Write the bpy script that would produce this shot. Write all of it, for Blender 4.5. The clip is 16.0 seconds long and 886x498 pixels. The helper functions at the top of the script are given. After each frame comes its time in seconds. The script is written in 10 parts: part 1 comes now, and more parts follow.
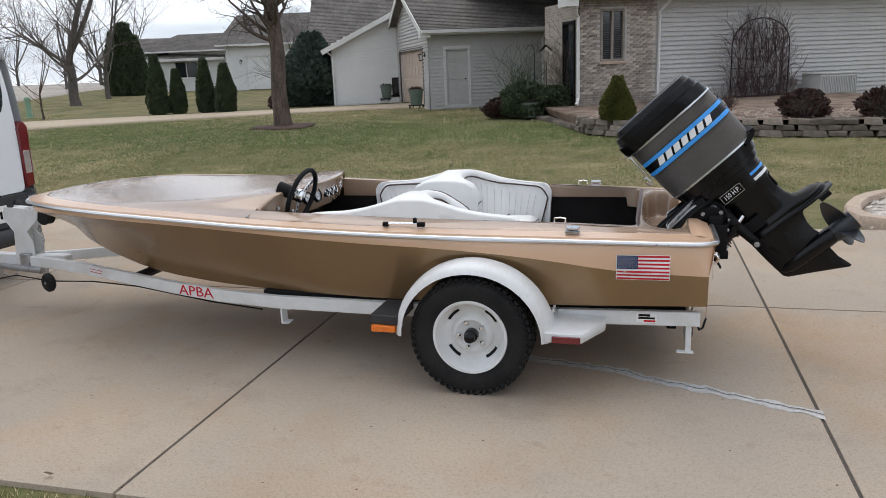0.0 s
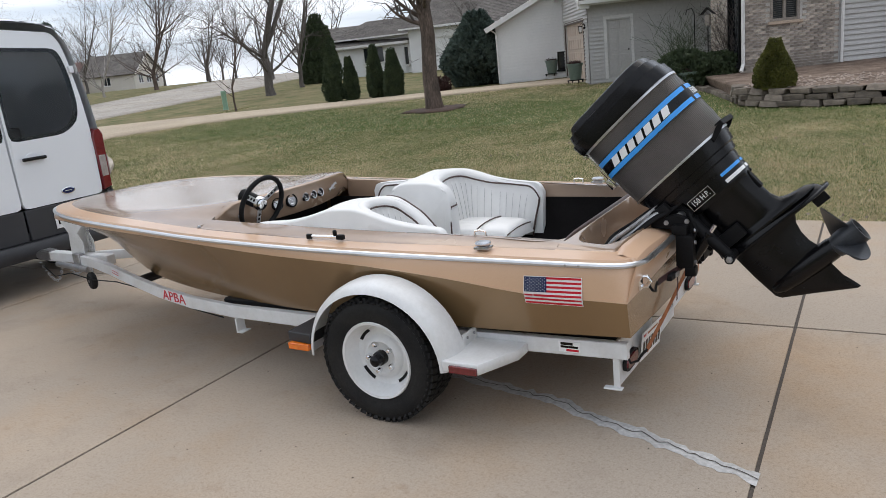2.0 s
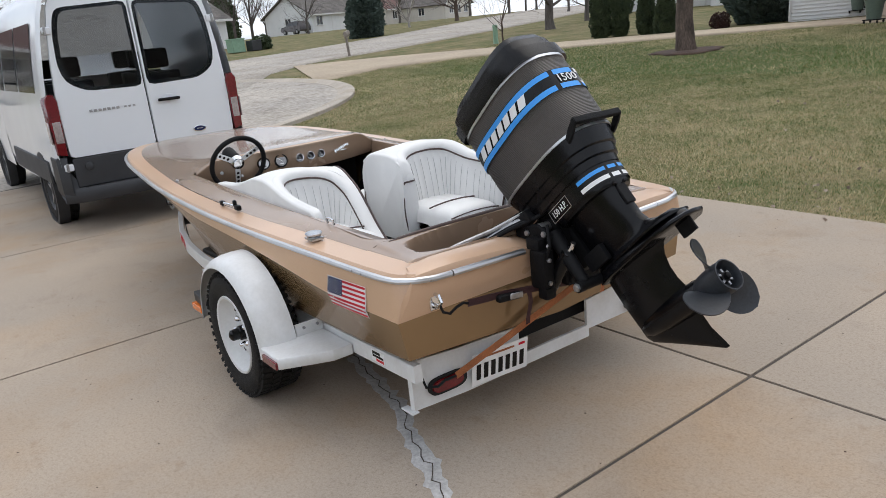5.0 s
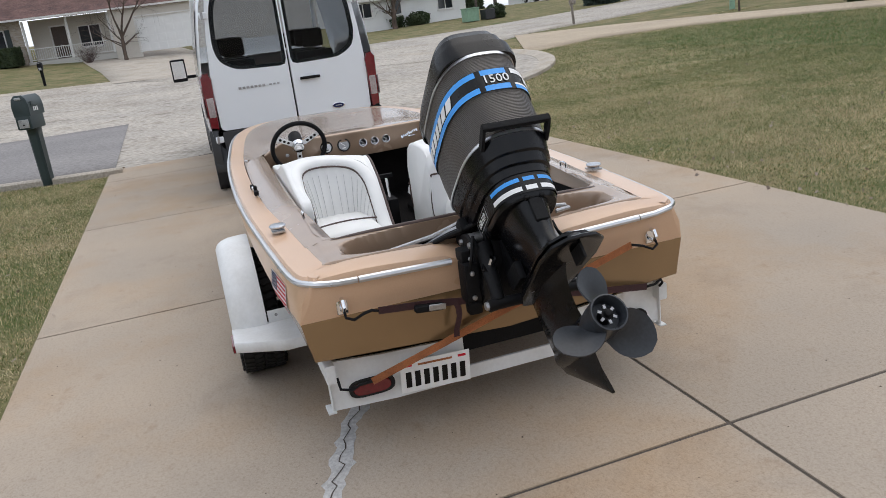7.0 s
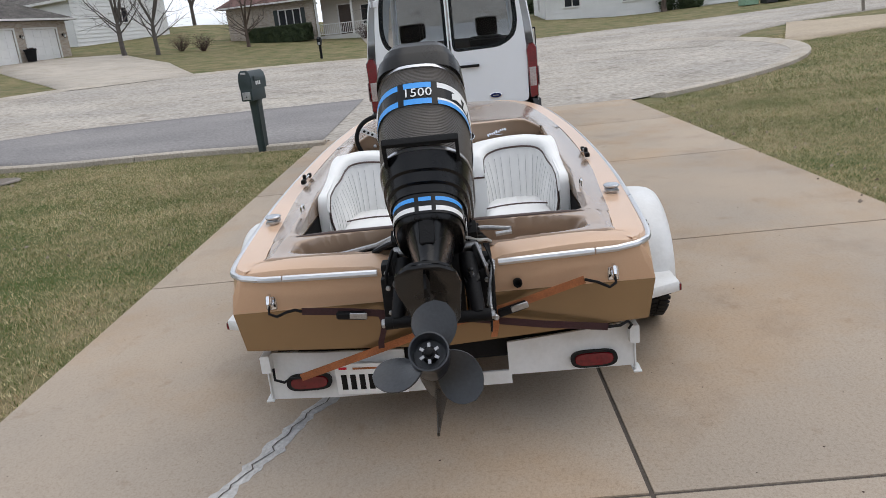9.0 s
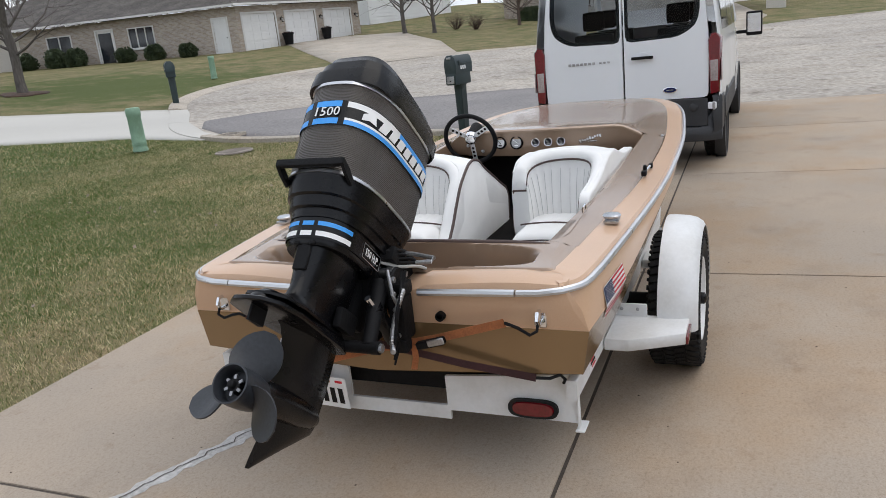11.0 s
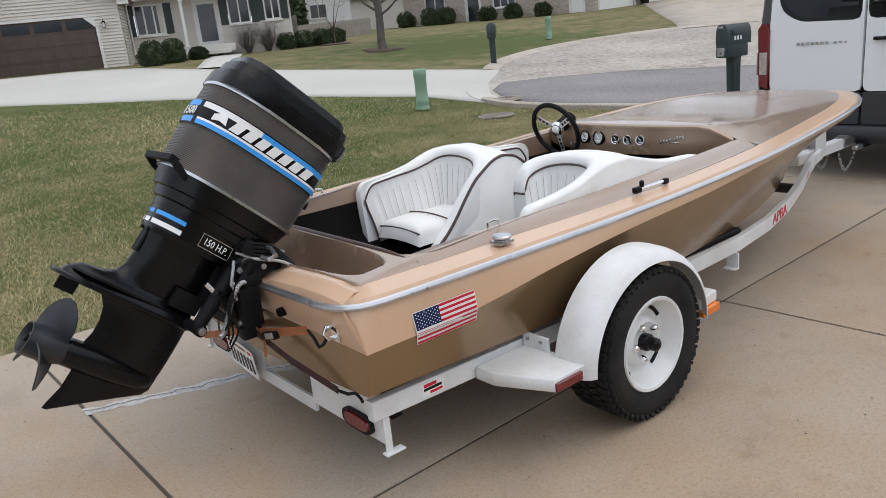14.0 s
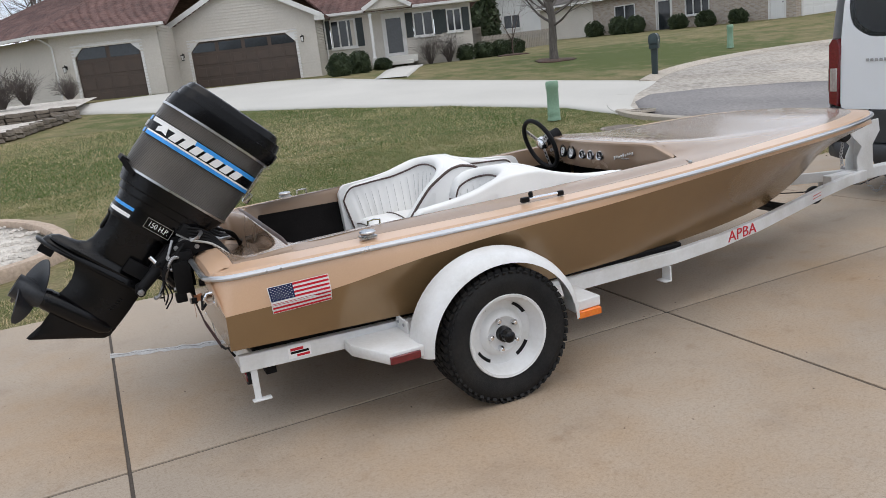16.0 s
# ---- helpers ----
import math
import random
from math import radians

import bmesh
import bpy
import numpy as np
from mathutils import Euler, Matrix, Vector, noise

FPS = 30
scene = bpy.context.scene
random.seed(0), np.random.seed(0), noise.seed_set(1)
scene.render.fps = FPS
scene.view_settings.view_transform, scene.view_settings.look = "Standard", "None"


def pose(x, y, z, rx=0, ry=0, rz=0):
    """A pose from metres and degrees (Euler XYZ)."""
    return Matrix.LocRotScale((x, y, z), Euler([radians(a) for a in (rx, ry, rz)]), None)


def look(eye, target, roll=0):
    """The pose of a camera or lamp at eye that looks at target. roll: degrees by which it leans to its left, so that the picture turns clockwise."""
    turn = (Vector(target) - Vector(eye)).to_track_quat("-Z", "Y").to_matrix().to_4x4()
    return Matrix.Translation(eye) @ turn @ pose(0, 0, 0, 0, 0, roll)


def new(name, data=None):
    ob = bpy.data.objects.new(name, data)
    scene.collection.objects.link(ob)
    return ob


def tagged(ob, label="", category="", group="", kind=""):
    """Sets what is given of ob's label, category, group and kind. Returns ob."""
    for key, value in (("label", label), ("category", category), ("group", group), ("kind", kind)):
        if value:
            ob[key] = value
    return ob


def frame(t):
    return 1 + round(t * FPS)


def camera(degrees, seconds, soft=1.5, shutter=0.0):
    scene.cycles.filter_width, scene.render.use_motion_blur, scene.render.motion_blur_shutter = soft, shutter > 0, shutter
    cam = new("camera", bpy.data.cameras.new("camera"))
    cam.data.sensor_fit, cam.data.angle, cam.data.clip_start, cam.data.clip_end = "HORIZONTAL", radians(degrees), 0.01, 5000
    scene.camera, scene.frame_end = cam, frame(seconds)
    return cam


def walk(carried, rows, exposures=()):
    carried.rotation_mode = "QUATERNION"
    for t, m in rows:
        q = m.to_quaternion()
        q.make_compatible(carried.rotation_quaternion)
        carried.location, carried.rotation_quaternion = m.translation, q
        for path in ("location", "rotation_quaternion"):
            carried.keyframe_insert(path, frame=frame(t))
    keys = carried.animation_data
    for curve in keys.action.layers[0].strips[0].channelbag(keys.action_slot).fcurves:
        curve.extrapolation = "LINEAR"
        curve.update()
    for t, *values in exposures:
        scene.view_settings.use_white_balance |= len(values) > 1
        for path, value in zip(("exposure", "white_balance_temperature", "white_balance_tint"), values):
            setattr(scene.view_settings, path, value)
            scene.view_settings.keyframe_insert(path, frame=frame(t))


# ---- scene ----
cam = camera(61.0, 16.0, soft=0.65)
PATH = [
    (0, (-0.191, -4.748, 1.705), (-0.762, -2.887, 1.244), -2.3),
    (0.5, (0.117, -4.552, 1.71), (-0.587, -2.734, 1.262), -3.0),
    (1, (0.433, -4.353, 1.727), (-0.377, -2.581, 1.278), -3.8),
    (1.5, (0.706, -4.1, 1.693), (-0.195, -2.375, 1.235), -4.7),
    (2, (1.018, -3.825, 1.73), (-0.028, -2.192, 1.241), -6.0),
    (2.5, (1.355, -3.534, 1.734), (0.166, -2.012, 1.215), -7.1),
    (3, (1.531, -3.219, 1.718), (0.235, -1.795, 1.176), -7.7),
    (3.5, (1.716, -2.92, 1.731), (0.321, -1.596, 1.179), -7.5),
    (4, (2.017, -2.66, 1.739), (0.545, -1.426, 1.182), -7.3),
    (4.5, (2.206, -2.433, 1.718), (0.686, -1.26, 1.157), -6.3),
    (5, (2.327, -2.186, 1.719), (0.743, -1.111, 1.141), -5.8),
    (5.2, (2.378, -2.085, 1.723), (0.765, -1.06, 1.136), -5.9),
    (7.5, (2.835, -0.707, 1.693), (0.958, -0.337, 1.112), -7.3),
    (8, (2.867, -0.393, 1.682), (0.963, -0.174, 1.109), -7.3),
    (8.5, (2.857, -0.094, 1.689), (0.939, -0.061, 1.122), -6.7),
    (9, (2.853, 0.239, 1.676), (0.939, 0.097, 1.112), -6.1),
    (9.5, (2.788, 0.539, 1.67), (0.891, 0.234, 1.114), -5.8),
    (10, (2.674, 0.852, 1.683), (0.812, 0.369, 1.134), -5.8),
    (12.5, (1.767, 2.164, 1.646), (0.282, 0.95, 1.08), -5.9),
    (13, (1.538, 2.33, 1.637), (0.151, 1.009, 1.061), -5.3),
    (13.5, (1.333, 2.546, 1.637), (0.064, 1.109, 1.067), -5.4),
    (14, (1.159, 2.881, 1.646), (-0.004, 1.351, 1.093), -6.0),
    (14.5, (0.941, 3.158, 1.621), (-0.112, 1.544, 1.086), -6.8),
    (15, (0.734, 3.452, 1.628), (-0.191, 1.755, 1.116), -7.7),
    (15.5, (0.5, 3.825, 1.625), (-0.317, 2.067, 1.133), -7.4),
    (16, (0.263, 4.061, 1.587), (-0.472, 2.264, 1.108), -6.4),
]
walk(cam, [(t, look(eye, target, roll)) for t, eye, target, roll in PATH], exposures=[(0.0, 0.20), (3.0, 0.20), (5.0, 0.20), (8.0, 0.16), (10.0, 0.15), (12.5, 0.19), (14.5, 0.20), (16.0, 0.21)])

# ---- world and light: a bright overcast sky ----
world = bpy.data.worlds.new("sky")
scene.world = world
world.use_nodes = True
wn, wl = world.node_tree.nodes, world.node_tree.links
bg = wn["Background"]
sky = wn.new("ShaderNodeTexSky")
sky.sky_type, sky.sun_disc = "NISHITA", False
SUN_UP, SUN_TURN = 68.0, 330.0
sky.sun_elevation, sky.sun_rotation = radians(SUN_UP), radians(SUN_TURN)
sky.air_density, sky.dust_density = 1.0, 1.5
wco = wn.new("ShaderNodeTexCoord")
wmap = wn.new("ShaderNodeMapping")
wmap.inputs["Scale"].default_value = (1.4, 1.4, 13.0)
wl.new(wco.outputs["Generated"], wmap.inputs["Vector"])
wno = wn.new("ShaderNodeTexNoise")
wno.inputs["Scale"].default_value, wno.inputs["Detail"].default_value = 1.7, 7.0
wl.new(wmap.outputs["Vector"], wno.inputs["Vector"])
wra = wn.new("ShaderNodeMapRange")
wra.inputs["From Min"].default_value, wra.inputs["From Max"].default_value = 0.34, 0.58
wra.inputs["To Min"].default_value, wra.inputs["To Max"].default_value = 0.0, 1.0
wl.new(wno.outputs["Fac"], wra.inputs["Value"])
wmx = wn.new("ShaderNodeMix")
wmx.data_type = "RGBA"
wmx.inputs["B"].default_value = (8.9, 9.3, 10.0, 1)
wl.new(wra.outputs["Result"], wmx.inputs["Factor"])
wmb = wn.new("ShaderNodeMix")
wmb.data_type = "RGBA"
wmb.inputs["Factor"].default_value = 0.65
wmb.inputs["B"].default_value = (5.2, 6.0, 7.5, 1)
wl.new(sky.outputs["Color"], wmb.inputs["A"])
wl.new(wmb.outputs["Result"], wmx.inputs["A"])
wl.new(wmx.outputs["Result"], bg.inputs["Color"])
bg.inputs["Strength"].default_value = 0.112

sun = new("sun", bpy.data.lights.new("sun", "SUN"))
sun.data.energy, sun.data.angle, sun.data.color = 0.85, radians(60), (1.0, 0.93, 0.84)
_e, _a = radians(SUN_UP), radians(SUN_TURN)
sun.matrix_world = look((0, 0, 30), (-math.sin(_a) * math.cos(_e) * 10, -math.cos(_a) * math.cos(_e) * 10, 30 - math.sin(_e) * 10))


# ---- materials ----
def mat(name, base, rough=0.5, metal=0.0, var=0.12, big=1.5, fine=40.0, bump=0.0, bump_scale=120.0, other=None, stain=0.5,
        coat=0.0, piece=0.0, spec=0.5, rvar=0.15, stretch=(1, 1, 1), alpha=None):
    """A surface with a broad and a fine variation of colour, uneven gloss and a fine relief, in metres."""
    m = bpy.data.materials.new(name)
    m.use_nodes = True
    n, l = m.node_tree.nodes, m.node_tree.links
    b = n["Principled BSDF"]
    co = n.new("ShaderNodeTexCoord")
    mp = n.new("ShaderNodeMapping")
    mp.inputs["Scale"].default_value = stretch
    l.new(co.outputs["Object"], mp.inputs["Vector"])
    n1 = n.new("ShaderNodeTexNoise")
    n1.inputs["Scale"].default_value, n1.inputs["Detail"].default_value = big, 4.0
    n2 = n.new("ShaderNodeTexNoise")
    n2.inputs["Scale"].default_value, n2.inputs["Detail"].default_value = fine, 5.0
    for k in (n1, n2):
        l.new(mp.outputs["Vector"], k.inputs["Vector"])
    lo = tuple(c * (1 - var) for c in base) if other is None else other
    hi = tuple(min(1.0, c * (1 + var * 0.6)) for c in base) if other is None else base
    r1 = n.new("ShaderNodeMapRange")
    r1.inputs["From Min"].default_value, r1.inputs["From Max"].default_value = 0.35, 0.65
    l.new(n1.outputs["Fac"], r1.inputs["Value"])
    m1 = n.new("ShaderNodeMix")
    m1.data_type = "RGBA"
    m1.inputs["A"].default_value, m1.inputs["B"].default_value = (*lo, 1), (*hi, 1)
    l.new(r1.outputs["Result"], m1.inputs["Factor"])
    m2 = n.new("ShaderNodeMix")
    m2.data_type, m2.blend_type = "RGBA", "OVERLAY"
    m2.inputs["Factor"].default_value = stain
    l.new(m1.outputs["Result"], m2.inputs["A"])
    l.new(n2.outputs["Fac"], m2.inputs["B"])
    last = m2.outputs["Result"]
    if piece:
        oi = n.new("ShaderNodeObjectInfo")
        rp = n.new("ShaderNodeMapRange")
        rp.inputs["To Min"].default_value, rp.inputs["To Max"].default_value = 1 - piece, 1 + piece
        l.new(oi.outputs["Random"], rp.inputs["Value"])
        m3 = n.new("ShaderNodeVectorMath")
        m3.operation = "SCALE"
        l.new(last, m3.inputs[0])
        l.new(rp.outputs["Result"], m3.inputs["Scale"])
        last = m3.outputs["Vector"]
    l.new(last, b.inputs["Base Color"])
    rr = n.new("ShaderNodeMapRange")
    rr.inputs["To Min"].default_value, rr.inputs["To Max"].default_value = max(0.02, rough - rvar), min(1.0, rough + rvar)
    l.new(n1.outputs["Fac"], rr.inputs["Value"])
    l.new(rr.outputs["Result"], b.inputs["Roughness"])
    b.inputs["Metallic"].default_value = metal
    b.inputs["Specular IOR Level"].default_value = spec
    b.inputs["Coat Weight"].default_value = coat
    b.inputs["Coat Roughness"].default_value = 0.12
    if bump:
        n3 = n.new("ShaderNodeTexNoise")
        n3.inputs["Scale"].default_value, n3.inputs["Detail"].default_value = bump_scale, 4.0
        l.new(mp.outputs["Vector"], n3.inputs["Vector"])
        bp = n.new("ShaderNodeBump")
        bp.inputs["Strength"].default_value, bp.inputs["Distance"].default_value = min(1.0, bump), 0.01
        l.new(n3.outputs["Fac"], bp.inputs["Height"])
        l.new(bp.outputs["Normal"], b.inputs["Normal"])
    return m


M = {
    "concrete": mat("driveway_concrete", (0.45, 0.368, 0.288), 0.88, big=0.7, fine=110.0, bump=0.25, bump_scale=260.0, other=(0.385, 0.327, 0.268), stain=0.20, spec=0.25, piece=0.05),
    "joint": mat("joint_filler", (0.085, 0.070, 0.058), 0.95, big=3, fine=60, bump=0.3),
    "kerb": mat("kerb_concrete", (0.47, 0.42, 0.36), 0.9, big=0.8, fine=30, bump=0.3, other=(0.39, 0.35, 0.30), piece=0.06, spec=0.2),
    "path": mat("tan_driveway", (0.47, 0.39, 0.29), 0.9, big=0.4, fine=14, bump=0.2, other=(0.40, 0.33, 0.25), spec=0.2),
    "newcon": mat("pale_concrete", (0.53, 0.515, 0.48), 0.9, big=0.3, fine=45, bump=0.15, var=0.06, spec=0.2, stain=0.12),
    "street": mat("aged_asphalt", (0.45, 0.41, 0.36), 0.92, big=0.25, fine=8, bump=0.4, bump_scale=80, other=(0.37, 0.34, 0.305), stain=0.7, spec=0.2),
    "patch": mat("newer_asphalt", (0.27, 0.255, 0.25), 0.9, big=0.4, fine=18, bump=0.4, bump_scale=90, other=(0.215, 0.205, 0.205), spec=0.2),
    "sealer": mat("crack_sealer", (0.52, 0.51, 0.50), 0.8, big=6, fine=50, bump=0.4, other=(0.42, 0.41, 0.40)),
    "brown": mat("brown_gelcoat", (0.280, 0.178, 0.088), 0.24, metal=0.4, var=0.10, big=2.2, fine=300, stain=0.15, coat=0.35, rvar=0.06),
    "deckbrown": mat("brown_deck_gelcoat", (0.335, 0.232, 0.160), 0.26, metal=0.15, var=0.10, big=2.0, fine=350, stain=0.15, coat=0.7, rvar=0.05),
    "peach": mat("peach_gelcoat", (0.64, 0.42, 0.275), 0.30, var=0.06, big=2.0, fine=200, stain=0.12, coat=0.35, rvar=0.06),
    "white": mat("white_trailer_paint", (0.77, 0.78, 0.79), 0.42, var=0.06, big=5, fine=60, stain=0.2, bump=0.05, other=(0.66, 0.66, 0.65)),
    "rubber": mat("tyre_rubber", (0.012, 0.012, 0.013), 0.72, var=0.25, big=7, fine=80, bump=0.25, bump_scale=200, other=(0.020, 0.0195, 0.019), spec=0.25),
    "black": mat("black_paint", (0.0045, 0.0045, 0.0055), 0.25, var=0.2, big=8, fine=150, bump=0.04, rvar=0.1, coat=0.05, spec=0.26),
    "blackmat": mat("dull_black", (0.007, 0.007, 0.008), 0.60, var=0.3, big=9, fine=90, bump=0.2, spec=0.18),
    "vinyl": mat("white_vinyl", (0.83, 0.825, 0.81), 0.45, var=0.04, big=6, fine=300, stain=0.12, bump=0.08, bump_scale=500),
    "piping": mat("brown_piping", (0.075, 0.045, 0.038), 0.5, var=0.15, big=9, fine=120),
    "alu": mat("aluminium_rail", (0.66, 0.67, 0.69), 0.33, metal=1.0, var=0.05, big=5, fine=40, stain=0.12),
    "chrome": mat("chrome", (0.82, 0.83, 0.85), 0.10, metal=1.0, var=0.04, big=8, fine=60, rvar=0.05),
    "cast": mat("weathered_cast_metal", (0.50, 0.52, 0.55), 0.30, metal=1.0, var=0.2, big=20, fine=150, bump=0.06, rvar=0.12),
    "steel": mat("dull_steel", (0.42, 0.42, 0.43), 0.42, metal=0.9, var=0.2, big=12, fine=120, bump=0.1),
    "van": mat("white_van_paint", (0.80, 0.825, 0.86), 0.22, var=0.02, big=1.2, fine=200, stain=0.05, coat=0.6, rvar=0.04),
    "plastic": mat("dark_grey_plastic", (0.032, 0.033, 0.037), 0.55, var=0.15, big=4, fine=150, bump=0.1, bump_scale=400),
    "dark": mat("dark_carpet", (0.010, 0.009, 0.009), 0.9, var=0.3, big=5, fine=150, bump=0.4, bump_scale=300, spec=0.1),
    "red": mat("red_paint", (0.56, 0.018, 0.035), 0.4, var=0.08, big=8, fine=80, stain=0.10, spec=0.25),
    "blue": mat("flag_blue", (0.012, 0.022, 0.085), 0.45, var=0.08, big=8, fine=80, stain=0.10, spec=0.2),
    "cyan": mat("bright_blue_stripe", (0.05, 0.34, 0.86), 0.35, var=0.06, big=8, fine=100, stain=0.12),
    "decal": mat("white_decal", (0.85, 0.85, 0.85), 0.4, var=0.05, big=8, fine=100, stain=0.12),
    "orange": mat("amber_lens", (0.85, 0.20, 0.02), 0.25, var=0.08, big=8, fine=60, coat=0.5),
    "redlens": mat("red_lens", (0.15, 0.006, 0.011), 0.15, var=0.12, big=8, fine=60, coat=0.7, rvar=0.05),
    "siding1": mat("grey_vinyl_siding", (0.50, 0.49, 0.475), 0.7, var=0.05, big=0.7, fine=15, stain=0.15),
    "siding2": mat("beige_vinyl_siding", (0.60, 0.56, 0.50), 0.7, var=0.05, big=0.7, fine=15, stain=0.15),
    "siding3": mat("white_vinyl_siding", (0.74, 0.74, 0.73), 0.7, var=0.05, big=0.7, fine=15, stain=0.15),
    "roof1": mat("grey_shingle", (0.13, 0.118, 0.108), 0.95, var=0.3, big=1.2, fine=7, stain=0.7, bump=0.5, bump_scale=30),
    "roof2": mat("red_brown_shingle", (0.155, 0.088, 0.078), 0.95, var=0.3, big=1.2, fine=7, stain=0.7, bump=0.5, bump_scale=30),
    "trim": mat("white_trim", (0.70, 0.69, 0.67), 0.5, var=0.05, big=2, fine=30, stain=0.15),
    "brick": mat("buff_brick", (0.44, 0.385, 0.33), 0.9, var=0.25, big=4, fine=25, stain=0.5, bump=0.4, bump_scale=60, other=(0.26, 0.22, 0.19), piece=0.42),
    "mortar": mat("mortar", (0.47, 0.45, 0.42), 0.95, var=0.1, big=3, fine=40, bump=0.3),
    "bark": mat("tree_bark", (0.105, 0.076, 0.060), 0.95, var=0.45, big=7, fine=34, stain=0.9, bump=1.0, bump_scale=26, stretch=(1, 1, 0.3)),
    "barkgrey": mat("grey_bark", (0.105, 0.092, 0.082), 0.95, var=0.25, big=4, fine=20, stain=0.7, bump=0.7, bump_scale=40, stretch=(1, 1, 0.25)),
    "twig": mat("bare_twigs", (0.095, 0.078, 0.070), 0.95, var=0.25, big=2, fine=12),
    "ever": mat("evergreen_leaf", (0.072, 0.098, 0.045), 0.75, var=0.4, big=3, fine=18, stain=0.6, other=(0.034, 0.052, 0.024)),
    "spruce": mat("blue_spruce_leaf", (0.095, 0.13, 0.108), 0.75, var=0.3, big=3, fine=18, stain=0.6, other=(0.05, 0.073, 0.06)),
    "gold": mat("yellow_green_leaf", (0.14, 0.14, 0.03), 0.75, var=0.3, big=3, fine=18, stain=0.6, other=(0.07, 0.075, 0.015)),
    "redleaf": mat("red_brown_leaf", (0.075, 0.035, 0.030), 0.8, var=0.3, big=3, fine=18, stain=0.6, other=(0.04, 0.022, 0.018)),
    "mulch": mat("bark_mulch", (0.075, 0.045, 0.032), 0.95, var=0.35, big=3, fine=30, stain=0.8, bump=0.9, bump_scale=60),
    "stone": mat("retaining_block", (0.165, 0.138, 0.11), 0.95, var=0.25, big=2, fine=20, stain=0.6, bump=0.6, bump_scale=40, piece=0.35),
    "gravel": mat("white_gravel", (0.55, 0.51, 0.46), 0.9, var=0.2, big=6, fine=60, stain=0.6, piece=0.2),
    "edging": mat("tan_edging", (0.46, 0.36, 0.28), 0.9, var=0.12, big=3, fine=30, stain=0.4, bump=0.3),
    "garage": mat("brown_garage_door", (0.075, 0.052, 0.040), 0.55, var=0.12, big=2, fine=40, stain=0.3),
    "tandoor": mat("tan_garage_door", (0.50, 0.41, 0.34), 0.6, var=0.06, big=2, fine=40, stain=0.2),
    "post": mat("dark_green_plastic", (0.020, 0.036, 0.038), 0.42, var=0.12, big=4, fine=60, stain=0.2),
    "mint": mat("faded_green_plastic", (0.24, 0.38, 0.27), 0.6, var=0.10, big=4, fine=40, stain=0.3),
    "timber": mat("weathered_timber", (0.27, 0.235, 0.205), 0.9, var=0.2, big=3, fine=30, stain=0.6, bump=0.4),
    "darkpane": mat("dark_window_glass", (0.022, 0.026, 0.030), 0.08, var=0.1, big=0.8, fine=10, spec=0.7, rvar=0.04),
    "strapo": mat("orange_strap", (0.36, 0.125, 0.045), 0.8, var=0.2, big=14, fine=160, bump=0.3, bump_scale=500),
    "strapd": mat("dark_red_strap", (0.045, 0.014, 0.016), 0.75, var=0.2, big=14, fine=160, bump=0.3, bump_scale=500),
    "fence": mat("grey_timber_fence", (0.30, 0.27, 0.235), 0.9, var=0.15, big=2, fine=20, stain=0.5),
    "carbody": mat("dark_car_paint", (0.045, 0.035, 0.033), 0.25, var=0.05, big=2, fine=60, coat=0.5, rvar=0.05),
}


M.update({
    "clearlens": mat("clear_lamp_lens", (0.46, 0.40, 0.40), 0.12, metal=0.35, var=0.15, big=10, fine=120, coat=0.6),
    "bedmix": mat("bed_gravel_mulch", (0.24, 0.18, 0.14), 0.95, var=0.3, big=2.5, fine=26, stain=0.85, bump=0.8, bump_scale=35, other=(0.12, 0.085, 0.065), spec=0.2),
    "pebble": mat("tan_stone", (0.36, 0.29, 0.24), 0.9, var=0.25, big=3, fine=25, stain=0.6),
    "vine": mat("bare_vine", (0.085, 0.055, 0.055), 0.9, var=0.3, big=4, fine=25),
    "acgrey": mat("pale_grey_enamel", (0.46, 0.46, 0.44), 0.5, var=0.06, big=3, fine=30, stain=0.2),
    "potgreen": mat("green_glazed_pot", (0.13, 0.17, 0.14), 0.45, var=0.12, big=4, fine=40, stain=0.3),
    "birch": mat("pale_birch_bark", (0.36, 0.33, 0.30), 0.9, var=0.25, big=5, fine=25, stain=0.6),
})


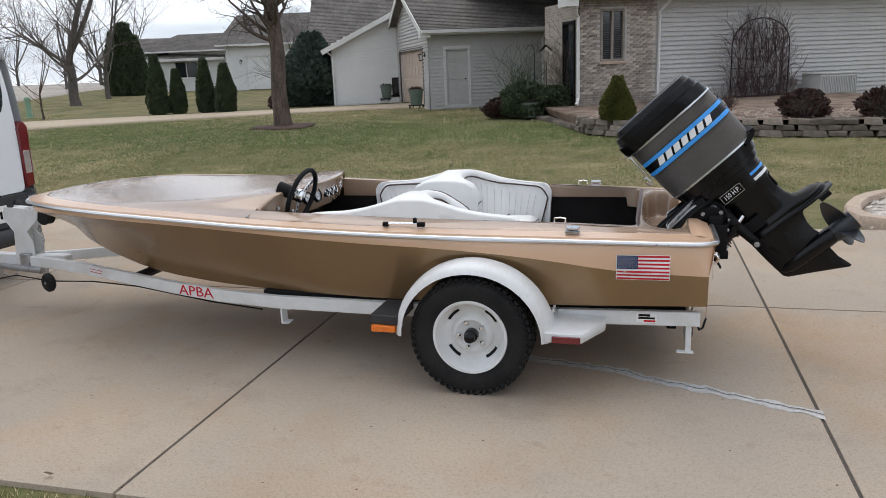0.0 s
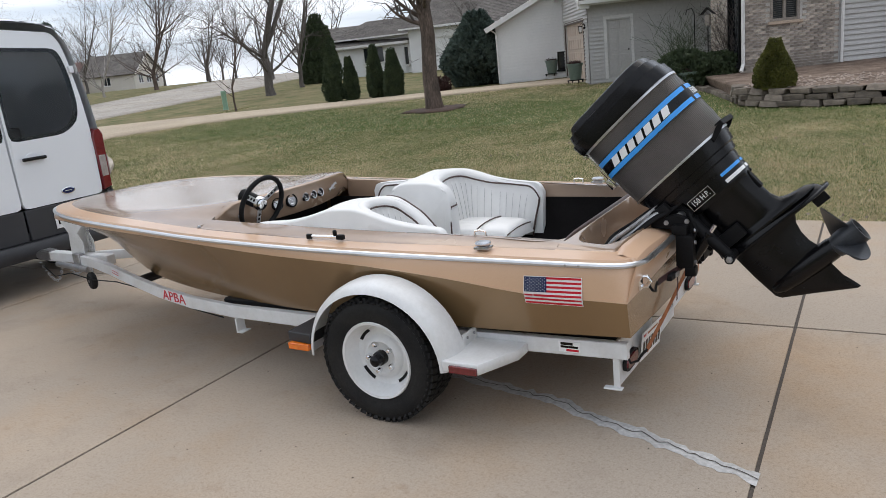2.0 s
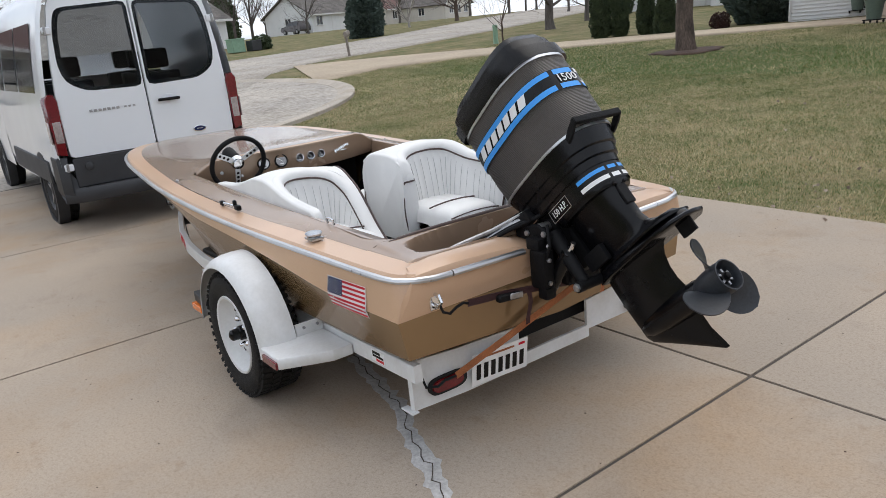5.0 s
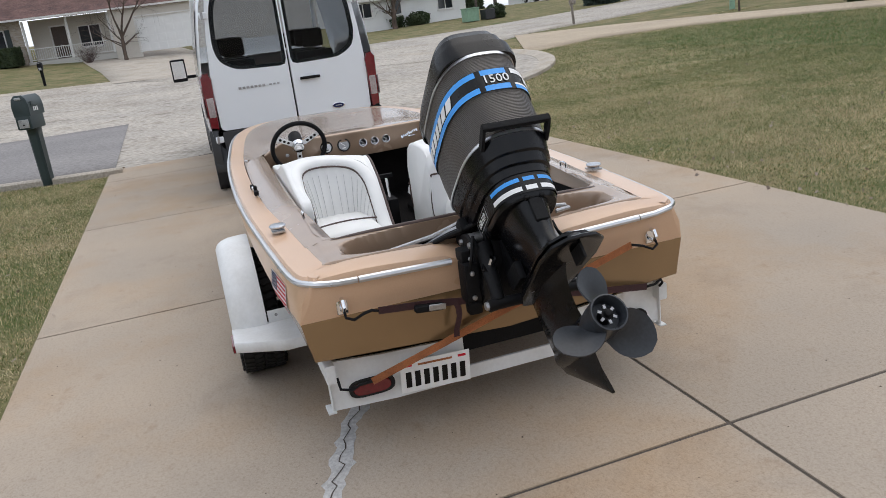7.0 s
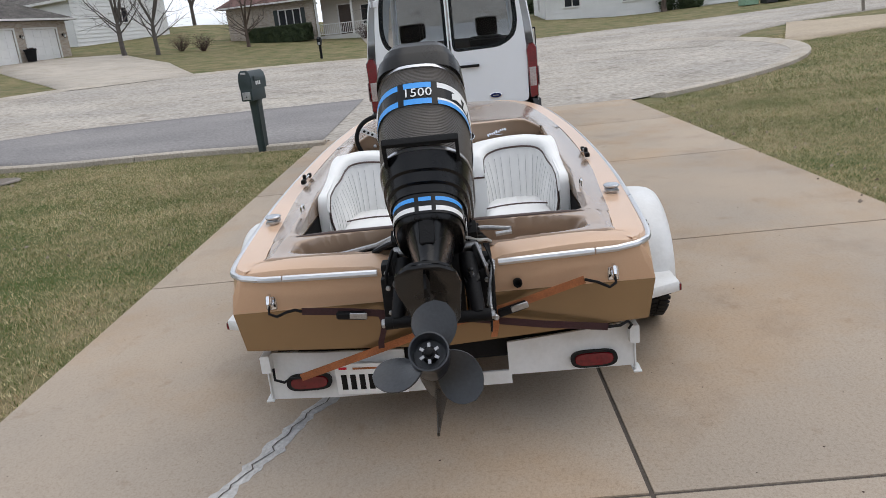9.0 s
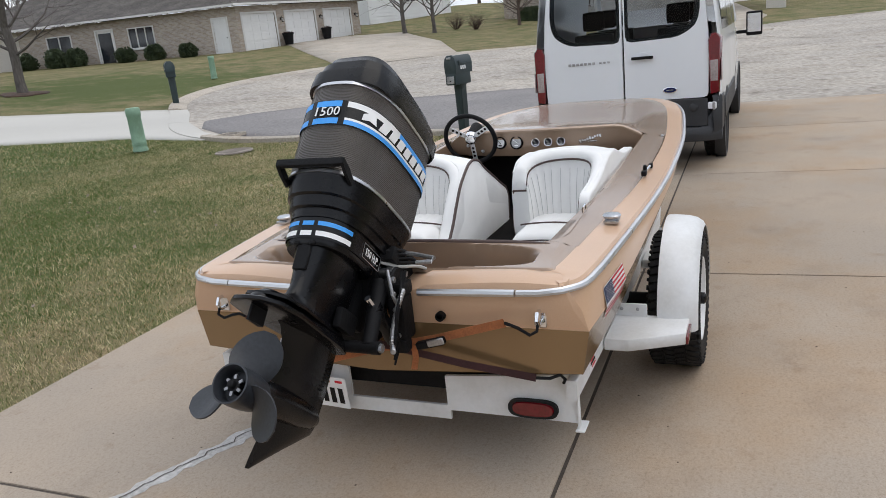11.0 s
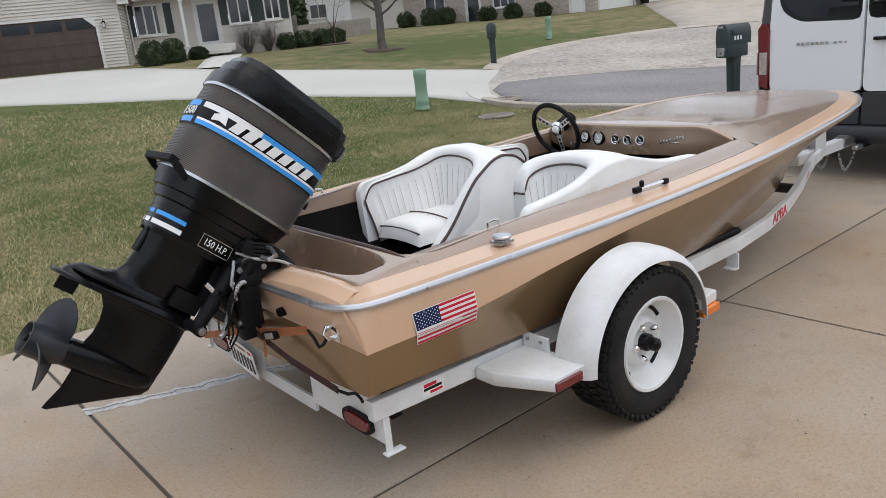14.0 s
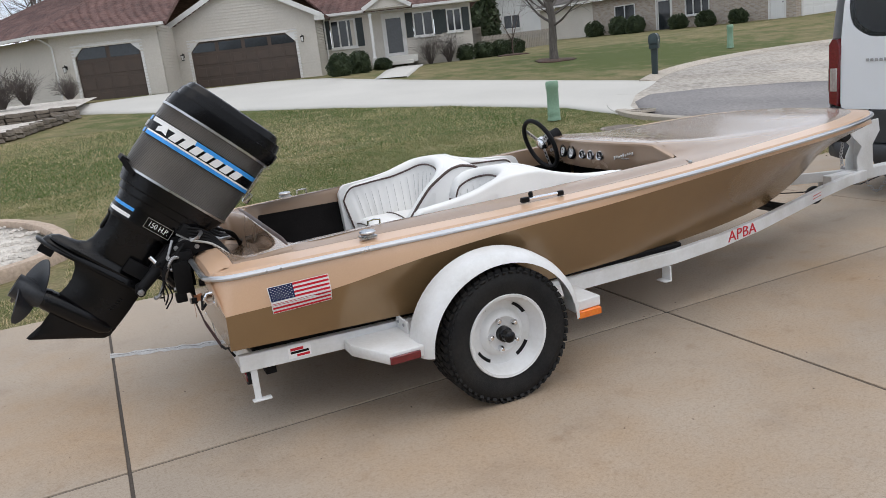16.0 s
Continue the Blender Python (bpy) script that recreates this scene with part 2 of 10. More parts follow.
def turf(name, straw, green, rough, island=False):
    """Dormant grass: straw and green mixed by patches, greener in watered stretches of lawn."""
    m = mat(name, straw, rough, big=0.5, fine=9.0 if island else 26.0, bump=0.0 if island else 0.9, bump_scale=38.0, stain=0.6 if island else 0.9, spec=0.12)
    n, l = m.node_tree.nodes, m.node_tree.links
    b = n["Principled BSDF"]
    co = n.new("ShaderNodeTexCoord")
    total = None
    for (x, y), r in (((-9.0, 13.5), 8.0), ((-1.0, 14.5), 6.5), ((-17.0, 15.0), 7.0), ((-20.0, -22.0), 9.0), ((-5.0, -19.0), 8.0), ((-3.0, -6.5), 4.6), ((-8.0, -11.0), 5.5), ((1.0, -12.0), 6.0)):
        d = n.new("ShaderNodeVectorMath")
        d.operation = "DISTANCE"
        d.inputs[1].default_value = (x, y, 0.3)
        l.new(co.outputs["Object"], d.inputs[0])
        k = n.new("ShaderNodeMapRange")
        k.interpolation_type = "SMOOTHSTEP"
        k.inputs["From Min"].default_value, k.inputs["From Max"].default_value = r, 0.0
        l.new(d.outputs["Value"], k.inputs["Value"])
        if total is None:
            total = k.outputs["Result"]
        else:
            ad = n.new("ShaderNodeMath")
            ad.operation = "ADD"
            l.new(total, ad.inputs[0])
            l.new(k.outputs["Result"], ad.inputs[1])
            total = ad.outputs[0]
    no = n.new("ShaderNodeTexNoise")
    no.inputs["Scale"].default_value, no.inputs["Detail"].default_value, no.inputs["Roughness"].default_value = 0.9, 9.0, 0.72
    l.new(co.outputs["Object"], no.inputs["Vector"])
    ma = n.new("ShaderNodeMath")
    ma.operation = "MULTIPLY_ADD"
    l.new(total, ma.inputs[0])
    ma.inputs[1].default_value = 0.25
    l.new(no.outputs["Fac"], ma.inputs[2])
    last = ma.outputs[0]
    if island:
        ge = n.new("ShaderNodeNewGeometry")
        mi = n.new("ShaderNodeMath")
        mi.operation = "MULTIPLY_ADD"
        l.new(ge.outputs["Random Per Island"], mi.inputs[0])
        mi.inputs[1].default_value = 0.95
        l.new(last, mi.inputs[2])
        mj = n.new("ShaderNodeMath")
        mj.operation = "SUBTRACT"
        l.new(mi.outputs[0], mj.inputs[0])
        mj.inputs[1].default_value = 0.50
        last = mj.outputs[0]
    ra = n.new("ShaderNodeMapRange")
    ra.inputs["From Min"].default_value, ra.inputs["From Max"].default_value = 0.35, 0.66
    l.new(last, ra.inputs["Value"])
    mx = n.new("ShaderNodeMix")
    mx.data_type = "RGBA"
    mx.inputs["B"].default_value = (*green, 1)
    l.new(ra.outputs["Result"], mx.inputs["Factor"])
    l.new(b.inputs["Base Color"].links[0].from_socket, mx.inputs["A"])
    l.new(mx.outputs["Result"], b.inputs["Base Color"])
    return m


def weathered(m, marks):
    """Adds patches of another tint to a surface: each mark is (scale, from, to, tint, strength, detail)."""
    n, l = m.node_tree.nodes, m.node_tree.links
    b = n["Principled BSDF"]
    co = n.new("ShaderNodeTexCoord")
    for scale, lo, hi, tint, strength, detail in marks:
        no = n.new("ShaderNodeTexNoise")
        no.inputs["Scale"].default_value, no.inputs["Detail"].default_value, no.inputs["Roughness"].default_value = scale, detail, 0.65
        l.new(co.outputs["Object"], no.inputs["Vector"])
        ra = n.new("ShaderNodeMapRange")
        ra.inputs["From Min"].default_value, ra.inputs["From Max"].default_value = lo, hi
        ra.inputs["To Max"].default_value = strength
        l.new(no.outputs["Fac"], ra.inputs["Value"])
        mx = n.new("ShaderNodeMix")
        mx.data_type, mx.blend_type = "RGBA", "MULTIPLY"
        mx.inputs["B"].default_value = (*tint, 1)
        l.new(ra.outputs["Result"], mx.inputs["Factor"])
        l.new(b.inputs["Base Color"].links[0].from_socket, mx.inputs["A"])
        l.new(mx.outputs["Result"], b.inputs["Base Color"])
    return m


weathered(M["concrete"], [(0.55, 0.48, 0.66, (1.0, 0.84, 0.66), 0.65, 6), (1.7, 0.54, 0.72, (0.74, 0.72, 0.72), 0.6, 8), (5.0, 0.60, 0.74, (0.68, 0.58, 0.50), 0.55, 9), (60.0, 0.50, 0.70, (0.72, 0.69, 0.66), 0.7, 4), (170.0, 0.52, 0.66, (0.70, 0.68, 0.66), 0.6, 3)])
weathered(M["street"], [(0.35, 0.48, 0.68, (0.80, 0.78, 0.75), 0.8, 7), (1.6, 0.55, 0.66, (0.55, 0.53, 0.50), 0.7, 10), (28.0, 0.55, 0.75, (0.6, 0.6, 0.6), 0.6, 4)])
weathered(M["kerb"], [(1.2, 0.5, 0.7, (0.75, 0.70, 0.62), 0.6, 7), (40.0, 0.55, 0.75, (0.65, 0.62, 0.6), 0.5, 4)])
M["grass"] = turf("lawn_turf", (0.25, 0.20, 0.115), (0.085, 0.105, 0.036), 0.95)
M["blade"] = turf("lawn_blade", (0.66, 0.55, 0.345), (0.110, 0.152, 0.042), 0.8, True)


def glass(name, tint, rough=0.02):
    m = bpy.data.materials.new(name)
    m.use_nodes = True
    b = m.node_tree.nodes["Principled BSDF"]
    b.inputs["Base Color"].default_value = (*tint, 1)
    b.inputs["Roughness"].default_value = rough
    b.inputs["Transmission Weight"].default_value = 1.0
    b.inputs["IOR"].default_value = 1.28
    return m


M["vanglass"] = glass("tinted_van_glass", (0.24, 0.26, 0.275))


# ---- builders ----
def thing(name, label, category, m=None, group="", kind=""):
    ob = new(name)
    ob.empty_display_size = 0.1
    if m is not None:
        ob.matrix_basis = m
    return tagged(ob, label, category, group, kind)


def finish(name, bm, material, smooth=40):
    me = bpy.data.meshes.new(name)
    bmesh.ops.recalc_face_normals(bm, faces=bm.faces)
    bm.to_mesh(me)
    bm.free()
    me.materials.append(material)
    if smooth:
        me.shade_smooth()
        me.set_sharp_from_angle(angle=radians(smooth))
    return me


def part(name, bm, material, parent, label="", smooth=40, m=None):
    ob = new(name, finish(name, bm, material, smooth))
    ob.parent = parent
    if m is not None:
        ob.matrix_basis = m
    return tagged(ob, label)


def solo(name, bm, material, label, category, group="", kind="", smooth=40, m=None):
    ob = new(name, finish(name, bm, material, smooth))
    if m is not None:
        ob.matrix_basis = m
    return tagged(ob, label, category, group, kind)


def box(bm, c, s, bevel=0.0, m=None, seg=1):
    """A box with centre c and size s, its edges rounded off."""
    t = Matrix.LocRotScale(c, None, s)
    r = bmesh.ops.create_cube(bm, size=1.0, matrix=(m @ t) if m is not None else t)
    if bevel:
        es = list({e for v in r["verts"] for e in v.link_edges})
        bmesh.ops.bevel(bm, geom=es, offset=bevel, segments=seg, affect="EDGES", profile=0.7)
    return bm


def B(*boxes, bevel=0.0, seg=1):
    bm = bmesh.new()
    for c, s in boxes:
        box(bm, c, s, bevel, None, seg)
    return bm


def loft(bm, rings, closed=True, caps=(True, True)):
    """Skin over rings of equally many points; closed: each ring is a loop."""
    vs = [[bm.verts.new(p) for p in r] for r in rings]
    n = len(rings[0])
    for a, b in zip(vs, vs[1:]):
        for i in range(n if closed else n - 1):
            j = (i + 1) % n
            try:
                bm.faces.new((a[i], a[j], b[j], b[i]))
            except ValueError:
                pass
    if closed:
        for k, r in ((0, vs[0]), (1, vs[-1])):
            if caps[k]:
                bm.faces.new(r)
    return bm


def tube(bm, pts, r, seg=8, caps=True, flat=1.0):
    """A round bar along points; r may be one radius or one for each point."""
    pts = [Vector(p) for p in pts]
    rs = r if isinstance(r, (list, tuple)) else [r] * len(pts)
    rings, side = [], None
    for i, p in enumerate(pts):
        d = (pts[min(i + 1, len(pts) - 1)] - pts[max(i - 1, 0)]).normalized()
        if side is None:
            side = d.orthogonal().normalized()
            if abs(d.z) < 0.95:
                side = d.cross(Vector((0, 0, 1))).normalized()
        side = (side - d * side.dot(d)).normalized()
        up = side.cross(d)
        rings.append([p + (side * math.cos(a) + up * math.sin(a) * flat) * rs[i] for a in (2 * math.pi * k / seg for k in range(seg))])
    return loft(bm, rings, True, (caps, caps))


def turned(bm, profile, m=None, seg=24, caps=(True, True)):
    """A body of revolution round local x from (x, radius) pairs."""
    rings = []
    for x, r in profile:
        ring = [Vector((x, r * math.cos(a), r * math.sin(a))) for a in (2 * math.pi * k / seg for k in range(seg))]
        rings.append([(m @ p) if m is not None else p for p in ring])
    return loft(bm, rings, True, caps)


def prism(bm, outline, depth, m=None):
    """An outline in local x, z pushed along local y from -depth / 2 to depth / 2."""
    rings = [[Vector((x, y, z)) for x, z in outline] for y in (-depth / 2, depth / 2)]
    if m is not None:
        rings = [[m @ p for p in r] for r in rings]
    return loft(bm, rings, True)


def curve_at(table, x):
    """Smooth value at x from pairs (x, value) in rising order."""
    if x <= table[0][0]:
        return table[0][1]
    if x >= table[-1][0]:
        return table[-1][1]
    for i in range(len(table) - 1):
        if x <= table[i + 1][0]:
            break
    x0, y0 = table[i]
    x1, y1 = table[i + 1]
    h = x1 - x0
    m0 = (y1 - table[i - 1][1]) / (x1 - table[i - 1][0]) if i > 0 else (y1 - y0) / h
    m1 = (table[i + 2][1] - y0) / (table[i + 2][0] - x0) if i + 2 < len(table) else (y1 - y0) / h
    u = (x - x0) / h
    return ((2 * u**3 - 3 * u**2 + 1) * y0 + (u**3 - 2 * u**2 + u) * h * m0 + (3 * u**2 - 2 * u**3) * y1 + (u**3 - u**2) * h * m1)


def ease(a, b, x):
    u = max(0.0, min(1.0, (x - a) / (b - a)))
    return u * u * (3 - 2 * u)


def words(name, text, size, material, parent, m, extrude=0.001, label="", shear=0.0, space=1.0, width=1.0):
    """Lettering in the built-in font, as a mesh."""
    cu = bpy.data.curves.new(name, "FONT")
    cu.body, cu.size, cu.extrude, cu.align_x, cu.align_y = text, size, extrude, "CENTER", "CENTER"
    cu.shear, cu.space_character, cu.resolution_u = shear, space, 2
    tmp = bpy.data.objects.new(name, cu)
    scene.collection.objects.link(tmp)
    me = bpy.data.meshes.new_from_object(tmp.evaluated_get(bpy.context.evaluated_depsgraph_get()))
    bpy.data.objects.remove(tmp)
    me.transform(Matrix.Diagonal((width, 1, 1, 1)))
    me.materials.clear()
    me.materials.append(material)
    ob = new(name, me)
    ob.parent, ob.matrix_basis = parent, m
    return tagged(ob, label)

# ---- the lie of the land ----
def terr(x, y):
    """Height of the ground: level at the driveway, rising gently to both sides and beyond the turning circle."""
    s = max(0.0, -y - 2.4)
    a = 0.02 * min(s, 25) + 0.0016 * min(s, 25) ** 2 + 0.03 * min(max(0.0, s - 25), 40)
    b = 0.018 * min(max(0.0, y - 3.4), 45)
    k = 0.4 + 0.6 * ease(15, -5, y)
    q = max(0.0, -x - 15)
    return a + b + k * 0.0008 * min(q, 60) ** 2


def axis_steps(lo, hi, near_lo, near_hi, step, grow):
    out, v, s = [], near_lo, step
    while v < near_hi:
        out.append(v)
        v += step
    v = near_hi
    while v < hi:
        out.append(v)
        s *= grow
        v += s
    out.append(hi)
    v, s = near_lo, step
    while v > lo:
        s *= grow
        v -= s
        out.insert(0, max(v, lo))
    return out


gx = axis_steps(-700, 500, -30, 8, 0.5, 1.12)
gy = axis_steps(-600, 600, -30, 26, 0.5, 1.12)
bm = bmesh.new()
loft(bm, [[(x, y, terr(x, y) - 0.03) for y in gy] for x in gx], closed=False)
solo("ground", bm, M["grass"], "dormant spring lawn, straw-coloured with greener patches", "ground", kind="structure", smooth=180)


def ribbon(bm, left, right, lift, step=1.5, across=4):
    """A paved strip between two edges given as equally many (x, y) points, laid on the land."""
    def fine(pts):
        out = []
        for p, q in zip(pts, pts[1:]):
            for k in range(4):
                out.append((p[0] + (q[0] - p[0]) * k / 4, p[1] + (q[1] - p[1]) * k / 4))
        return out + [pts[-1]]
    rows = []
    for p, q in zip(fine(left), fine(right)):
        rows.append([(p[0] + (q[0] - p[0]) * k / across, p[1] + (q[1] - p[1]) * k / across) for k in range(across + 1)])
    top = []
    for r in rows:
        line = [(x, y, terr(x, y) + lift) for x, y in r]
        top.append([(*line[0][:2], line[0][2] - 0.08), *line, (*line[-1][:2], line[-1][2] - 0.08)])
    return loft(bm, top, closed=False)


# turning circle and street
CX, CY, CR = -23.3, -3.9, 13.3


def circle_r(a):
    """The circle's radius at an angle: it bulges out towards the drain."""
    d = math.degrees(a)
    d = d - 360 if d > 180 else d + 360 if d < -180 else d
    return CR + 1.1 * ease(-2, -17, d) * ease(-44, -19, d)


bm = bmesh.new()
rings = []
for r in (0.01, 2.5, 5, 7.5, 10, 12, CR + 0.15):
    ring = []
    for k in range(144):
        a = 2 * math.pi * k / 144
        rr = r * circle_r(a) / CR
        x, y = CX + rr * math.cos(a), CY + rr * math.sin(a)
        ring.append((x, y, terr(x, y) - 0.004))
    rings.append(ring)
loft(bm, rings, True, (False, False))
solo("road_circle", bm, M["street"], "worn grey asphalt turning circle with fine cracks", "road", kind="structure", smooth=180)
bm = bmesh.new()
ribbon(bm, [(-24, 8), (-30, 11.5), (-33.5, 15), (-36, 22), (-41, 34), (-46, 45), (-58, 66), (-80, 95)],
       [(-36, -4), (-42, 2), (-45.5, 10), (-48.5, 22), (-53, 32), (-60, 45), (-74, 66), (-98, 95)], 0.004, across=8)
solo("road_street", bm, M["street"], "pale worn street curving away between lawns", "road", kind="structure", smooth=180)
bm = bmesh.new()
ribbon(bm, [(-9.95, -2.6), (-9.7, -5.2), (-9.38, -7.0), (-9.52, -8.5), (-10.6, -10.1), (-11.6, -10.9)],
       [(-17.8, -3.0), (-16.8, -5.8), (-15.8, -7.67), (-14.72, -9.45), (-13.07, -10.61), (-11.8, -11.0)], 0.006, across=8)
solo("road_patch", bm, M["patch"], "darker strip of newer asphalt beside the kerb", "road", kind="structure", smooth=180)

# drives of the neighbours
bm = bmesh.new()
ribbon(bm, [(-9.0, 23.6), (-10.7, 23.5), (-12.5, 22.8), (-16.5, 20.9), (-19.9, 18.8), (-22.4, 16.6), (-23.4, 13.2), (-21.6, 9.6)],
       [(-9.0, 27.0), (-11.2, 26.2), (-13.8, 25.3), (-18.1, 23.5), (-22.3, 21.6), (-25.5, 20.2), (-30, 17.3), (-33.0, 14.0)], 0.012)
solo("pavement_tan_drive", bm, M["path"], "tan concrete drive leading to the grey house", "driveway", kind="structure", smooth=180)
bm = bmesh.new()
ribbon(bm, [(3.5, -26.4), (0.35, -23.8), (-3.0, -20.4), (-5.8, -17.4), (-8.0, -14.4), (-9.35, -11.0), (-9.2, -9.1), (-9.15, -8.5)],
       [(-2.0, -30.5), (-6.5, -30.5), (-9.9, -23.7), (-11.1, -21.2), (-12.2, -19.0), (-13.2, -16.4), (-13.75, -14.9), (-13.95, -14.1)], 0.002, across=10)
solo("pavement_pale_drive", bm, M["newcon"], "pale concrete drive in front of the beige house", "driveway", kind="structure", smooth=180)
bm = bmesh.new()
ribbon(bm, [(-27.5, -16.6), (-31, -19.5), (-42.9, -30.5)], [(-33.5, -13.4), (-42.0, -18.0), (-49, -24.0)], 0.015)
solo("pavement_wide_drive", bm, M["kerb"], "wide concrete drive in front of white garage doors", "driveway", kind="structure", smooth=180)
bm = bmesh.new()
ribbon(bm, [(-36.3, -5.0), (-45.8, -6.5), (-70, -11.5)], [(-37.5, -0.5), (-47.9, 0.5), (-72, -4)], 0.015)
solo("pavement_far_drive", bm, M["kerb"], "concrete drive across the turning circle", "driveway", kind="structure", smooth=180)

# kerb round the circle, in cast lengths
kerb = thing("kerb", "rolled concrete kerb round the turning circle", "kerb", kind="structure")


def kerb_piece(a0, a1, dropped=False):
    bm = bmesh.new()
    rows = []
    for k in range(9):
        a = a0 + (a1 - a0) * k / 8
        row, cr = [], circle_r(a)
        for r, z in ((cr + 0.08, -0.03), (cr + 0.08, 0.004), (cr + 0.18, 0.010), (cr + 0.34, 0.02 if dropped else 0.062), (cr + 0.52, 0.024 if dropped else 0.07), (cr + 0.56, 0.022 if dropped else 0.05), (cr + 0.56, -0.05)):
            x, y = CX + r * math.cos(a), CY + r * math.sin(a)
            row.append((x, y, terr(x, y) + z))
        rows.append(row)
    loft(bm, rows, True, (True, True))
    part("kerb_stone", bm, M["newcon" if dropped else "kerb"], kerb)


STEP = 3.0 / CR
a = radians(33.0)
while a < radians(118):
    kerb_piece(a, a + STEP - 0.0009)
    a += STEP
a = radians(6.0)
while a > radians(-190):
    kerb_piece(a - STEP + 0.0009, a, radians(-52) < a - STEP / 2 < radians(-17))
    a -= STEP

# our driveway: cast slabs with open joints
DRIVE = pose(0.49, 0.72, 0, 0, 0, 2.0)
drive = thing("driveway", "tan concrete driveway cast in large slabs", "driveway", DRIVE, kind="structure")
bm = B(((-1.5, -0.15, -0.06), (20, 5.6, 0.106)))
part("joint_bed", bm, M["joint"], drive, "dark dirty joint between the slabs")
xs_port = [-10.6, -9.35, -6.25, -3.03, 0.0, 3.05, 6.1, 9.2]
xs_star = [-12.3, -9.35, -6.25, -3.03, 0.0, 3.05, 6.1, 9.2]
G = 0.0080
for ys, xs in (((-3.02, 0.0), xs_port), ((0.0, 2.72), xs_star)):
    for xa, xb in zip(xs, xs[1:]):
        bm = B((((xa + xb) / 2, (ys[0] + ys[1]) / 2, -0.06), (xb - xa - 2 * G, ys[1] - ys[0] - 2 * G, 0.12)), bevel=0.008, seg=2)
        part("slab", bm, M["concrete"], drive)

# sealed crack across one slab
rnd = random.Random(5)
line = [(-1.15, -0.50), (-0.89, -0.545), (-0.65, -0.585), (-0.42, -0.64), (-0.2, -0.735), (0.03, -0.80), (0.24, -0.89), (0.42, -0.955), (0.60, -1.0)]
fine = []
for p, q in zip(line, line[1:]):
    for k in range(6):
        fine.append((p[0] + (q[0] - p[0]) * k / 6 + rnd.uniform(-0.006, 0.006), p[1] + (q[1] - p[1]) * k / 6 + rnd.uniform(-0.012, 0.012)))
bm = bmesh.new()
wide, thin = [], []
for i, (x, y) in enumerate(fine):
    w = 0.040 + rnd.uniform(-0.010, 0.014)
    wide.append([(x, y - w, 0.0015), (x, y - w * 0.5, 0.004), (x, y + w * 0.5, 0.004), (x, y + w, 0.0015)])
    thin.append([(x, y - 0.003 + 0.006 * math.sin(i * 1.7), 0.0065), (x, y + 0.003 + 0.006 * math.sin(i * 1.7), 0.0065)])
loft(bm, wide, closed=False)
seal = solo("crack_sealer", bm, M["sealer"], "smeared grey sealer along a crack in the concrete", "crack", kind="structure", smooth=180)
bm = bmesh.new()
loft(bm, thin, closed=False)
part("crack_line", bm, M["joint"], seal, "thin dark open crack")
# ---- the boat ----
BOAT = pose(0, 0, 0, 0, 0, 1.1)
boat = thing("speedboat", "peach and brown fibreglass speedboat with open cockpit on a trailer", "boat", BOAT)

RAIL_Y = [(-4.74, 0.0), (-4.726, 0.13), (-4.69, 0.24), (-4.63, 0.36), (-4.52, 0.485), (-4.34, 0.61), (-4.05, 0.735), (-3.7, 0.815), (-3.2, 0.872), (-2.6, 0.920),
          (-1.8, 0.936), (-1.2, 0.925), (-0.7, 0.897), (-0.3, 0.868), (-0.10, 0.848), (-0.02, 0.825), (0.03, 0.775)]
RAIL_Z = [(-4.74, 0.905), (-4.5, 0.925), (-4.0, 0.925), (-3.1, 0.890), (-2.5, 0.862), (-1.7, 0.835), (-0.7, 0.815), (0.03, 0.797)]
SEAM_Y = [(-4.74, 0.0), (-4.38, 0.595), (-4.05, 0.722), (-3.7, 0.808), (-3.1, 0.872), (-2.0, 0.942), (-1.33, 0.945), (-0.86, 0.932), (-0.44, 0.902), (0.0, 0.858)]
SEAM_Z = [(-4.74, 0.865), (-4.5, 0.885), (-4.0, 0.885), (-3.1, 0.855), (-2.0, 0.795), (-1.33, 0.765), (-0.86, 0.723), (-0.44, 0.664), (0.0, 0.636)]
CHINE_Y = [(-4.74, 0.0), (-4.6, 0.035), (-4.38, 0.15), (-4.02, 0.29), (-3.55, 0.47), (-3.05, 0.60), (-2.5, 0.705), (-1.7, 0.79), (-0.8, 0.83), (0.0, 0.828)]
CHINE_Z = [(-4.74, 0.80), (-4.6, 0.72), (-4.38, 0.605), (-4.02, 0.515), (-3.55, 0.455), (-3.05, 0.43), (-2.5, 0.425), (-1.7, 0.425), (-0.8, 0.445), (0.0, 0.47)]
KEEL_Z = [(-4.74, 0.80), (-4.6, 0.71), (-4.38, 0.575), (-4.02, 0.46), (-3.55, 0.38), (-3.05, 0.345), (-2.5, 0.335), (-1.7, 0.345), (-0.8, 0.385), (0.0, 0.42)]


def tb(x, table):
    return curve_at(table, x)


STATIONS = [-4.74, -4.735, -4.72, -4.69, -4.65, -4.60, -4.54, -4.47, -4.40, -4.32, -4.2, -4.05, -3.9, -3.7, -3.5, -3.3, -3.1, -2.9, -2.7, -2.5, -2.3, -2.1, -1.9, -1.7, -1.5, -1.3,
            -1.1, -0.9, -0.75, -0.6, -0.45, -0.3, -0.2, -0.1, -0.05, 0.0]

